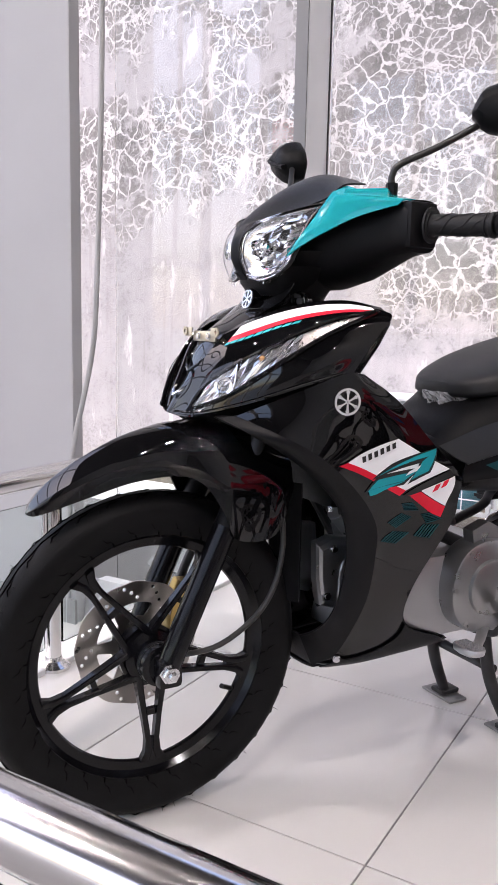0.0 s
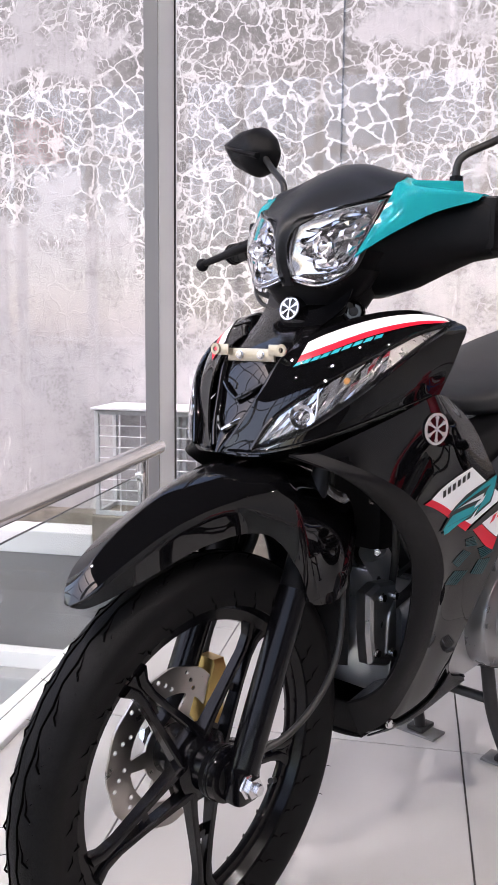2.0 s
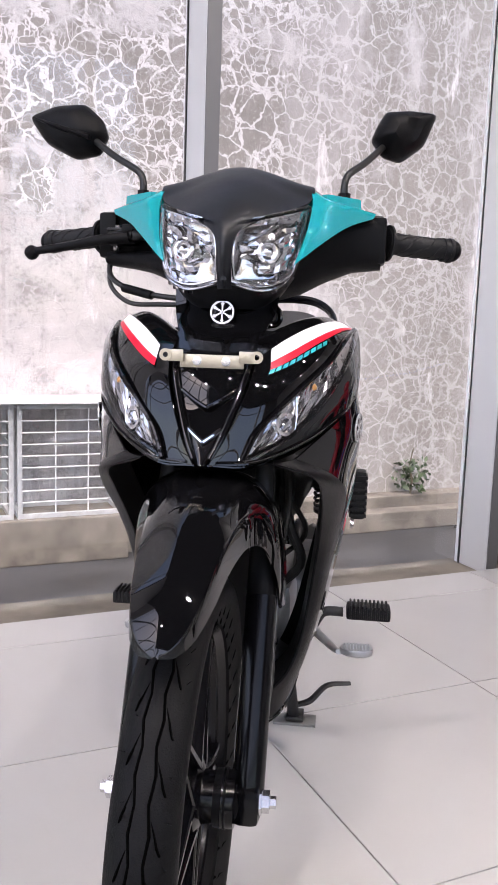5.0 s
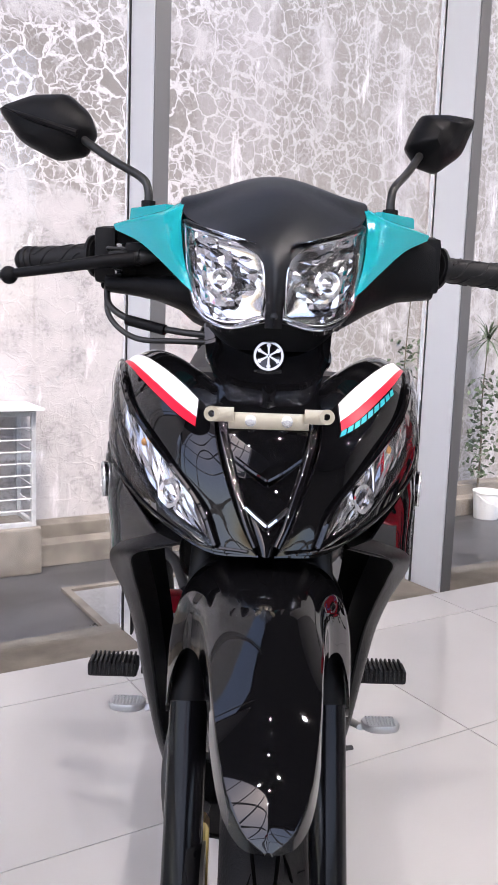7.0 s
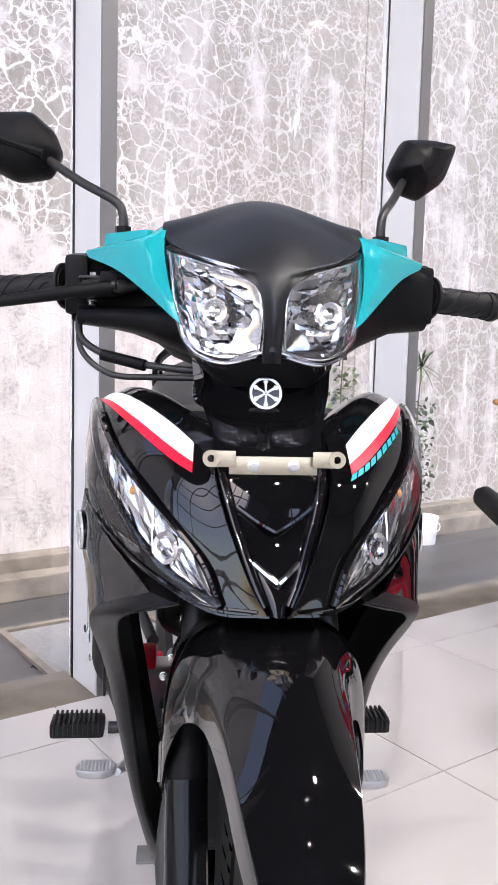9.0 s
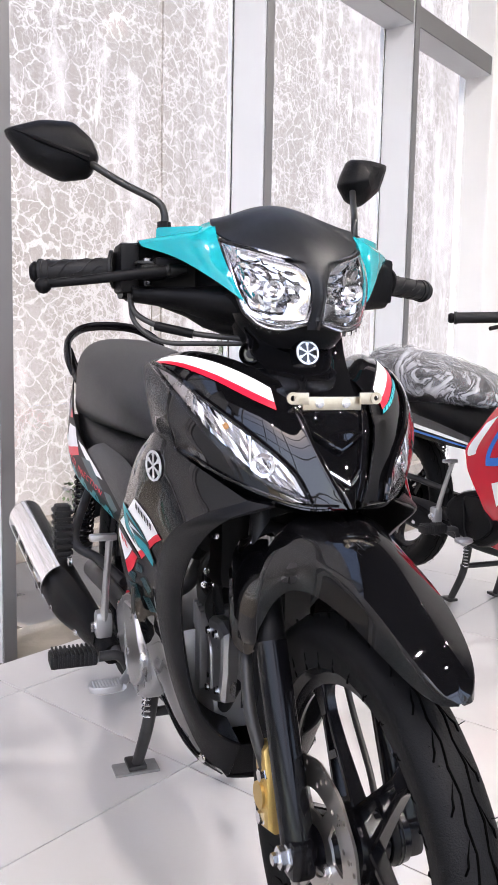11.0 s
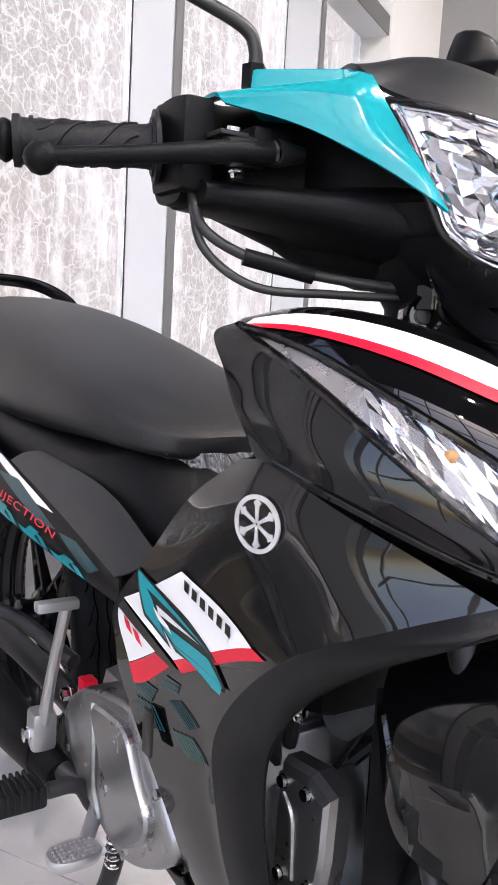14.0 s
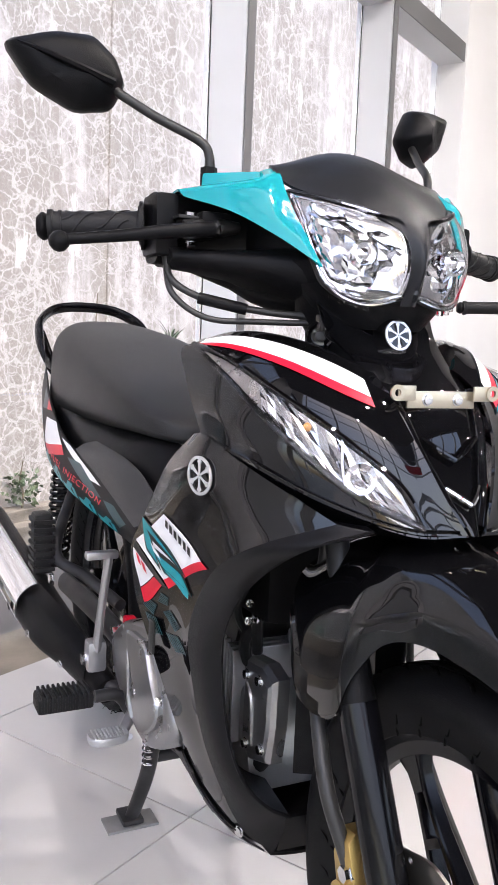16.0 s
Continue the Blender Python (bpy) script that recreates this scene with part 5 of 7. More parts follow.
for s in (1, -1):
    def H(u, v, G=surf(HL, s)):
        a, b = 2 * u - 1, 2 * v - 1
        return G(0.5 + 0.5 * a * math.sqrt(1 - 0.10 * b * b), 0.5 + 0.5 * b * math.sqrt(1 - 0.10 * a * a))

    out = (s * 0.35, -1, 0.25)
    lampu = P("headlamp", skin(B(), lambda u, v, H=H, s=s: H(u, v) + Vector((0, 0.030 * math.sin(math.pi * u) ** 0.6 * math.sin(math.pi * v) ** 0.6, 0)), 16, 14, 0.002, out), REFL, "clear headlamp with a faceted mirror reflector")
    rnd = random.Random(11)
    bm = B()
    net = []
    for i in range(15):
        net.append([])
        for j in range(17):
            uu, vv = 0.02 + 0.96 * i / 14, 0.03 + 0.94 * j / 16
            e = min(1.0, 6 * min(uu, 1 - uu, vv, 1 - vv) + 0.25)
            net[i].append(bm.verts.new(H(uu, vv) + Vector((rnd.uniform(-0.0010, 0.0010), e * (0.014 + 0.0022 * (i % 2) + 0.0012 * (j % 3) + rnd.uniform(-0.0026, 0.0026)) + 0.001, rnd.uniform(-0.001, 0.001)))))
    for i in range(14):
        for j in range(16):
            a, b, c, d = net[i][j], net[i + 1][j], net[i + 1][j + 1], net[i][j + 1]
            for f in ((a, b, c), (a, c, d)) if rnd.random() < 0.5 else ((a, b, d), (b, c, d)):
                bm.faces.new(f)
    part("reflector_facet", bm, REFL, lampu, smooth=False)
    bp_ = H(0.40, 0.46) + Vector((0, 0.010, 0))
    q = Vector((s * 0.1, -1, 0)).to_track_quat("Z", "Y").to_matrix().to_4x4()
    part("bulb_shield", lathe(B(), [(0.014, -0.004), (0.015, 0.004), (0.012, 0.006), (0.010, 0.0), (0.006, 0.004), (0.001, 0.006)], Matrix.Translation(bp_) @ q, 24), CHROME, lampu)
    g = part("lamp_lens", skin(B(), H, 20, 18, 0.002, out, 0.003), SMOKE, lampu, "clear bulging lens")
    g.visible_shadow = False
    loop = [(k / 8, 0.0) for k in range(8)] + [(1.0, k / 8) for k in range(8)] + [(1 - k / 8, 1.0) for k in range(8)] + [(0.0, 1 - k / 8) for k in range(9)]
    part("lamp_gasket", tube(B(), [H(a, b) + Vector((0, -0.0025, 0)) for a, b in loop], 0.0030, 8, 66, cap=False), SMOKE, lampu, "clear lens rim")
    part("inner_rim", tube(B(), [H(0.5 + (a - 0.5) * 0.92, 0.5 + (b - 0.5) * 0.92) + Vector((0, 0.002, 0)) for a, b in loop], 0.0016, 8, 66, cap=False), CHROME, lampu, "bright inner bezel")
    # black bead in place of the shade in the gap round the lens
    part("lamp_seal", tube(B(), [H(0.5 + (a - 0.5) * 1.035, 0.5 + (b - 0.5) * 1.035) + Vector((0, 0.004, 0)) for a, b in loop], 0.0032, 8, 66, cap=False), INK, lampu, "black gap round the lamp")
    for k in range(4):
        part("vent_tab", box(B(), H(0.35 + 0.15 * k, 0.0) + Vector((0, 0.004, -0.005)), (0.006, 0.006, 0.007), bev=0.0015), SMOKE, lampu)
    # teal side panel
    TP = [[(0.0895, 0.196, 0.940), (0.0985, 0.210, 0.966), (0.105, 0.230, 0.994), (0.1085, 0.250, 1.022), (0.107, 0.267, 1.042), (0.1015, 0.290, 1.054)],
          [(0.102, 0.205, 0.950), (0.109, 0.217, 0.972), (0.114, 0.236, 0.997), (0.1165, 0.252, 1.022), (0.115, 0.270, 1.042), (0.112, 0.300, 1.052)],
          [(0.128, 0.236, 0.974), (0.130, 0.243, 0.990), (0.131, 0.251, 1.008), (0.132, 0.259, 1.026), (0.133, 0.275, 1.036), (0.132, 0.320, 1.042)],
          [(0.160, 0.280, 1.000), (0.161, 0.283, 1.010), (0.162, 0.287, 1.020), (0.163, 0.292, 1.028), (0.164, 0.310, 1.033), (0.163, 0.350, 1.037)],
          [(0.196, 0.328, 1.018), (0.197, 0.330, 1.020), (0.198, 0.332, 1.022), (0.199, 0.334, 1.025), (0.198, 0.345, 1.028), (0.194, 0.375, 1.028)]]
    tp = P("teal_panel", skin(B(), surf(TP, s), 20, 20, 0.003, (s * 0.4, -0.6, 0.7)), TEAL, "glossy teal panel beside the headlamp")
    R = Matrix.Translation((s * 0.146, 0.288, 1.027)) @ Matrix.Rotation(s * math.radians(44), 4, "Z")
    part("panel_boss", box(B(), (s * 0.012, 0.036, 0.004), (0.072, 0.070, 0.028), R, bev=0.0035, taper=0.95), TEAL, tp)
    # black lower cover: half of the handlebar fairing
    secs = []
    deep = ((0.0, 0.305, 0.968, 0.085, 0.078, 2.6), (0.05, 0.308, 0.965, 0.084, 0.075, 2.6), (0.092, 0.338, 0.970, 0.060, 0.064, 2.6), (0.112, 0.366, 0.978, 0.034, 0.056, 2.8), (0.17, 0.380, 0.986, 0.022, 0.043, 3.2), (0.214, 0.372, 0.986, 0.026, 0.040, 3.6))
    full = ((0.0, 0.305, 0.968, 0.085, 0.078, 2.6), (0.05, 0.308, 0.965, 0.084, 0.075, 2.6), (0.095, 0.330, 0.968, 0.072, 0.064, 2.6), (0.13, 0.350, 0.976, 0.058, 0.052, 2.8), (0.17, 0.364, 0.984, 0.040, 0.043, 3.2), (0.214, 0.366, 0.986, 0.030, 0.040, 3.6))
    for x, cy, cz, ry, rz, e in (full if s > 0 else deep):      # the brake side is hollow round the lever's pump
        secs.append(oval((x * s, cy, cz), ry, rz, 28, e))
    hc = P("handlebar_cover", loft(B(), secs), MATTE, "matte black handlebar cover half")
    if s < 0:
        part("lower_shell", loft(B(), [oval((-x, y, z), a, b, 24, 2.6) for x, y, z, a, b in ((0.040, 0.286, 0.935, 0.074, 0.040), (0.085, 0.306, 0.940, 0.066, 0.028), (0.125, 0.326, 0.946, 0.054, 0.017), (0.165, 0.346, 0.950, 0.042, 0.013), (0.205, 0.358, 0.953, 0.032, 0.011))]), MATTE, hc, "curved lower shell under the lever pump")
    part("switch_block", box(B(), (s * 0.207, 0.364, 0.988), (0.028, 0.054, 0.070), bev=0.007), MATTE, hc)
    # grip, bar end
    gd = Vector((s * 0.102, 0.0375, -0.006))
    g0 = Vector((s * 0.222, 0.374, 0.988))
    grip = P("grip", tube(B(), [g0 + gd * t for t in (0, 0.06, 0.1, 0.5, 0.9, 0.95, 1.0)], [0.022, 0.022, 0.0165, 0.0165, 0.0165, 0.019, 0.019], 22, 40), GRIPM, "black rubber handlebar grip")
    part("grip_flange", tube(B(), [g0 + gd * 0.012, g0 + gd * 0.045], 0.0275, 26), GRIPM, grip)
    part("grip_end_ring", tube(B(), [g0 + gd * 0.86, g0 + gd * 0.89], 0.0182, 22), GRIPM, grip)
    e1 = Vector((0, 0, 1))
    e2 = gd.normalized().cross(e1)
    for k in range(10):
        run = []
        for i in range(9):
            t = 0.16 + 0.36 * (k % 2) + 0.32 * i / 8
            a = 0.628 * k + 0.9 * math.sin(math.pi * (i / 8 - 0.5))
            run.append(g0 + gd * t + (e1 * math.sin(a) + e2 * math.cos(a)) * 0.0166)
        part("grip_ridge", tube(B(), run, 0.0011, 6, 14), GRIPM, grip)
    part("bar_end", tube(B(), [g0 + gd * 1.0, g0 + gd * 1.06, g0 + gd * 1.12], [0.013, 0.016, 0.011], 18, 8), MATTE, grip)
    # mirror
    ex, ey, ez = (0.112, 0.074, 0.108) if s < 0 else (0.062, 0.130, 0.108)
    base = Vector((s * 0.1545, 0.350, 1.047))
    mr = P("mirror", tube(B(), [base + Vector((0, 0, -0.015)), base, base + Vector((0, 0, 0.022)), base + Vector((s * 0.09 * ex, 0.09 * ey, 0.040)), base + Vector((s * 0.5 * ex, 0.5 * ey, 0.068)), base + Vector((s * ex, ey, ez))], [0.0075, 0.0065, 0.0055, 0.0055, 0.0055, 0.0055], 12, 36), INK, "black rear-view mirror on a bent stem")
    part("stem_nut", tube(B(), [base + Vector((0, 0, -0.012)), base + Vector((0, 0, 0.010))], 0.0098, 6), MATTE, mr)
    face = [(0.054, 0.040), (0.010, 0.042), (-0.032, 0.037), (-0.046, 0.012), (-0.054, -0.010), (-0.034, -0.034), (-0.004, -0.041), (0.034, -0.012)] if s > 0 else [(0.072, 0.026), (0.020, 0.043), (-0.028, 0.044), (-0.056, 0.020), (-0.066, -0.006), (-0.052, -0.035), (-0.010, -0.042), (0.040, -0.018)]
    fine = []
    for k in range(8):
        a, b, c = [Vector((*face[(k + d) % 8], 0)) for d in (-1, 0, 1)]
        p, q = b + (a - b) * 0.18, b + (c - b) * 0.18
        fine += [p, (p + q + b * 2) / 4, q, b + (c - b) * 0.5]
    cx, cy, cz = (-0.300, 0.434, 1.160) if s < 0 else (0.247, 0.500, 1.172)
    yaw = 0.12 if s < 0 else 0.30
    secs = []
    for k, dy in ((0.30, -0.034), (0.62, -0.030), (0.90, -0.016), (1.0, 0.0), (1.0, 0.012), (0.95, 0.016)):
        secs.append([Vector((cx + s * p.x * k, cy + dy + p.x * yaw, cz + p.y * k)) for p in fine])
    part("mirror_head", loft(B(), secs), MATTE, mr)
    part("mirror_glass", loft(B(), [[Vector((cx + s * p.x * 0.9, cy + 0.0162 + p.x * yaw, cz + p.y * 0.9)) for p in fine], [Vector((cx + s * p.x * 0.9, cy + 0.0175 + p.x * yaw, cz + p.y * 0.9)) for p in fine]]), REFL, mr, "mirror glass")
    if s < 0:
        part("mirror_crease", tube(B(), [(cx - s * 0.045, cy - 0.036, cz - 0.014), (cx + s * 0.015, cy - 0.034, cz + 0.004), (cx + s * 0.058, cy - 0.010, cz + 0.022)], [0.009, 0.006, 0.002], 8, 12, flat=0.6), MATTE, mr)
# brake lever, master cylinder, cables on the right-hand side
lv = P("brake_lever", tube(B(), [(-0.165, 0.306, 0.982), (-0.21, 0.303, 0.976), (-0.27, 0.320, 0.967), (-0.324, 0.335, 0.960)], [0.009, 0.008, 0.0065, 0.006], 12, 20), MATTE, "black brake lever with a ball end")
part("ball_end", lathe(B(), [(0.001, -0.0115), (0.006, -0.010), (0.0105, -0.005), (0.0118, 0), (0.0105, 0.005), (0.006, 0.010), (0.001, 0.0115)], Matrix.Translation((-0.328, 0.336, 0.958)), 18), MATTE, lv)
part("lever_bracket", box(B(), (-0.178, 0.335, 0.984), (0.04, 0.032, 0.024), bev=0.006), MATTE, lv)
part("lever_sleeve", tube(B(), [(-0.196, 0.315, 0.980), (-0.176, 0.313, 0.983), (-0.174, 0.313, 0.983), (-0.158, 0.311, 0.985), (-0.156, 0.311, 0.985), (-0.132, 0.310, 0.987)], [0.0105, 0.0105, 0.0085, 0.0085, 0.0108, 0.006], 14, 26), INK, lv)
bolt(lv, (-0.185, 0.326, 0.9965), (0, -0.2, 1), 0.006, 0.005)
bolt(lv, (-0.186, 0.318, 0.9675), (0, -0.4, -1), 0.005, 0.006)
part("lever_hinge", box(B(), (-0.185, 0.326, 0.9945), (0.034, 0.022, 0.004), bev=0.0015), INK, lv)
part("reservoir", box(B(), (-0.160, 0.318, 0.994), (0.036, 0.022, 0.016), bev=0.005), MATTE, lv)
for k, (dz, r) in enumerate(((0, 0.0042), (-0.020, 0.0036))):
    P("control_cable", tube(B(), [(-0.205, 0.35, 0.955 + dz * 0.2), (-0.200, 0.335, 0.925 + dz * 0.7), (-0.165, 0.315, 0.905 + dz), (-0.11, 0.29, 0.895 + dz * 0.6), (-0.045, 0.265, 0.89 + dz * 0.3)], r, 10, 30), CABLE)
P("cable_sleeve", tube(B(), [(-0.175, 0.318, 0.907), (-0.125, 0.295, 0.896)], 0.0068, 10), MATTE)
P("steering_neck", loft(B(), [oval((0, 0.262, 0.83), 0.055, 0.055, 24, 2.4, "z"), oval((0, 0.262, 0.875), 0.056, 0.056, 24, 2.4, "z"), oval((0, 0.268, 0.91), 0.075, 0.07, 24, 2.4, "z"), oval((0, 0.285, 0.95), 0.10, 0.09, 24, 2.4, "z")]), MATTE, "matte black steering neck")
P("neck_cover", skin(B(), lambda u, v: Vector((0.066 * math.sin((u - 0.5) * 2.6), 0.262 - 0.066 * math.cos((u - 0.5) * 2.6), 0.875 + 0.035 * v)), 16, 6, 0.003, (0, -1, 0)), GLOSS)
for s in (1, -1):
    q = Matrix.Translation((s * 0.059 + 0.0025, 0.243, 0.870)) @ Vector((s * 0.55, -0.84, 0.05)).to_track_quat("Z", "Y").to_matrix().to_4x4()
    bs = P("screw_boss", lathe(B(), [(0.0175, -0.012), (0.0165, 0.004), (0.0140, 0.0065), (0.0115, 0.005), (0.0105, -0.001), (0.001, -0.001)], q, 28), GLOSS, "round recessed screw boss beside the neck")
    bolt(bs, q @ Vector((0, 0, 0.0)), (s * 0.55, -0.84, 0.05), 0.0055, 0.003, DARK)
P("inner_cowl", loft(B(), [oval((0, 0.235, 0.66), 0.10, 0.06, 24, 3, "z"), oval((0, 0.27, 0.78), 0.12, 0.07, 24, 3, "z"), oval((0, 0.285, 0.85), 0.10, 0.065, 24, 3, "z")]), MATTE)


# the whole steering head sits a touch off the body's middle
for ob in moto.children:
    if ob.name.split(".")[0] in ("visor", "lamp_base", "headlamp", "teal_panel"):
        ob.location.x = 0.0035


def lump(parent, name, secs, m, label="", n=24):
    """A body lofted through rounded sections (y, x, z, half width, half height, squareness)."""
    return part(name, loft(B(), [oval((x, y, z), a, b, n, e, "y") for y, x, z, a, b, e in secs]), m, parent, label)


def saddle(parent, m=SEATM):
    SE = [(0.604, 0.715, 0.040, 0.012), (0.618, 0.717, 0.078, 0.020), (0.66, 0.727, 0.112, 0.030), (0.75, 0.744, 0.138, 0.046), (0.90, 0.760, 0.148, 0.070), (1.05, 0.7715, 0.148, 0.0905), (1.20, 0.776, 0.143, 0.108), (1.35, 0.7765, 0.127, 0.1215), (1.43, 0.7875, 0.098, 0.104), (1.47, 0.803, 0.060, 0.060)]
    secs = []
    for k in range(41):
        y, z, w, h = [spline([(a[i], 0, 0) for a in SE], k / 40)[0] for i in range(4)]
        ring = []
        for q in oval((0, y, z), w, h, 36, 3.0, "y"):
            d = q - Vector((0, y, z))
            if d.z < 0:
                d.x *= 1.0 + 0.12 * (-d.z / h) ** 2 * 0
            ring.append(Vector((d.x * (1.0 + 0.10 * max(0, -d.z / h)), y, z + d.z)))
        secs.append(ring)
    st = part("seat", loft(B(), secs), m, parent, "black vinyl saddle, stepped towards the rear")
    for s in (1, -1):
        part("seam", tube(B(), [(s * a[2] * 0.97, a[0], a[1] - a[3] * 0.55) for a in SE[1:-1]], 0.0022, 6, 40), m, st)
    return st


def stand(parent):
    for s in (1, -1):
        lg = part("stand_leg", tube(B(), [(s * 0.075, 0.70, 0.22), (s * 0.085, 0.715, 0.12), (s * 0.096, 0.764, 0.012)], [0.013, 0.013, 0.012], 14, 14), DARK, parent, "black tubular main stand leg")
        part("stand_foot", box(B(), (s * 0.098, 0.768, 0.013), (0.038, 0.05, 0.010), bev=0.003), DARK, lg)
    part("stand_bar", tube(B(), [(-0.083, 0.725, 0.14), (0.083, 0.725, 0.14)], 0.010, 12), DARK, parent)
    part("stand_tang", tube(B(), [(0.096, 0.748, 0.045), (0.13, 0.755, 0.055), (0.165, 0.772, 0.085), (0.215, 0.785, 0.088)], [0.008, 0.010, 0.009, 0.007], 10, 20, flat=0.6), DARK, parent)
    part("stand_spring", tube(B(), [(-0.095 + 0.008 * math.cos(k * 1.2), 0.69 + 0.008 * math.sin(k * 1.2), 0.24 - 0.0022 * k) for k in range(44)], 0.0018, 6, 130), BOLT, parent)


def peg(parent, s, y=0.677, z=0.292):
    p = part("footpeg", box(B(), (s * 0.240, y, z), (0.088, 0.046, 0.026), bev=0.006), GRIPM, parent, "ribbed black rubber footpeg")
    for k in range(10):
        part("rubber_rib", box(B(), (s * (0.204 + 0.008 * k), y, z + 0.004), (0.0042, 0.050, 0.026), bev=0.0015), GRIPM, p, smooth=False)
    part("peg_bar", tube(B(), [(s * 0.19, y, z - 0.004), (s * 0.15, y, z - 0.008), (s * 0.12, y + 0.005, z - 0.05), (s * 0.06, y + 0.01, z - 0.065)], 0.010, 12, 18), DARK, parent)
    return p


def pedal(parent, s, pad, back, name, label):
    p = part(name, tube(B(), [back, ((back[0] + pad[0]) / 2, (back[1] + pad[1]) / 2, min(back[2], pad[2]) - 0.012), (pad[0] - s * 0.03, pad[1], pad[2] - 0.008)], [0.011, 0.009, 0.008], 12, 16, flat=0.7), ALU, parent, label)
    part("pad", loft(B(), [oval((pad[0], pad[1], pad[2] + h), 0.031 * k, 0.021 * k, 24, 2.6, "z") for h, k in ((-0.012, 0.7), (-0.008, 0.95), (0.0, 1.0), (0.003, 0.94))]), ALU, p)
    bm = B()
    for i in range(-4, 5):
        for j in range(-2, 3):
            box(bm, (pad[0] + 0.0055 * i, pad[1] + 0.0065 * j, pad[2] + 0.0036), (0.0032, 0.0036, 0.003), taper=0.5)
    part("pad_studs", bm, ALU, p, smooth=False)
    return p


def shock(parent, s):
    top, low = Vector((s * 0.128, 1.185, 0.610)), Vector((s * 0.132, 1.245, 0.350))
    sp = part("shock_absorber", tube(B(), [low, top], 0.011, 14), DARK, parent, "rear shock absorber with a black coil spring")
    d = top - low
    ax = d.normalized()
    e1 = ax.orthogonal().normalized()
    e2 = ax.cross(e1)
    n = 150
    part("coil_spring", tube(B(), [low + d * (0.12 + 0.78 * k / n) + (e1 * math.cos(k * 0.56) + e2 * math.sin(k * 0.56)) * 0.024 for k in range(n + 1)], 0.0042, 8, 300), ALLOYB, sp)
    for t in (0.08, 0.93):
        part("spring_seat", tube(B(), [low + d * (t - 0.015), low + d * (t + 0.02)], 0.027, 20), DARK, sp)


def muffler(parent, chrome=True):
    mf = part("muffler", tube(B(), [(-0.150, 0.74, 0.265), (-0.172, 0.85, 0.284), (-0.200, 1.00, 0.315), (-0.228, 1.22, 0.362), (-0.248, 1.46, 0.413)], [0.022, 0.032, 0.042, 0.046, 0.042], 28, 30), MATTE, parent, "matte black exhaust muffler")
    part("exhaust_pipe", tube(B(), [(-0.03, 0.36, 0.34), (-0.05, 0.40, 0.27), (-0.06, 0.48, 0.235), (-0.09, 0.64, 0.235), (-0.150, 0.75, 0.275)], 0.014, 14, 40), DARK, parent)
    guard = [[(-0.150, 0.775, 0.305), (-0.180, 0.775, 0.298), (-0.182, 0.773, 0.262), (-0.160, 0.775, 0.240)],
             [(-0.172, 0.860, 0.334), (-0.205, 0.860, 0.322), (-0.207, 0.858, 0.276), (-0.175, 0.860, 0.246)],
             [(-0.190, 0.950, 0.355), (-0.228, 0.950, 0.342), (-0.240, 0.945, 0.292), (-0.200, 0.950, 0.262)],
             [(-0.206, 1.040, 0.370), (-0.244, 1.040, 0.356), (-0.252, 1.085, 0.304), (-0.222, 1.055, 0.275)]]
    gs = surf(guard)
    part("muffler_guard", skin(B(), gs, 18, 16, 0.003, (-1, 0, 0)), MATTE, mf, "faceted matte black guard plate")
    for a, b in ((0.62, 0.30), (0.60, 0.70)):
        nn = normal(gs, a, b, (-1, 0, 0))
        bolt(mf, gs(a, b) + nn * 0.002, nn, 0.0065, 0.004)
    if chrome:
        def sh(u, v):
            y = 1.020 + 0.405 * u
            c = Vector((-0.207 - 0.037 * u, y, 0.327 + 0.079 * u))
            a = -0.35 + 1.75 * v
            return c + Vector((-math.cos(a), 0, math.sin(a))) * 0.053
        g = part("heat_shield", skin(B(), sh, 16, 14, 0.003, (-1, 0, 0.3)), CHROME, mf, "chrome heat shield with cut slots")
        bolt(g, sh(0.08, 0.16) + Vector((-0.003, 0, 0)), (-1, 0, -0.2), 0.008, 0.003, INK, name="guard_screw")
        for k in range(3):
            u0 = 0.22 + 0.24 * k
            part("slot", skin(B(), sh, 6, 3, 0.0, (-1, 0, 0.3), 0.0008, lambda u, v, u0=u0: (u0 + 0.17 * u, 0.20 + 0.10 * v)), INK, g)
    part("tail_pipe", tube(B(), [(-0.248, 1.45, 0.411), (-0.251, 1.50, 0.422)], 0.020, 18), DARK, mf)
    return mf


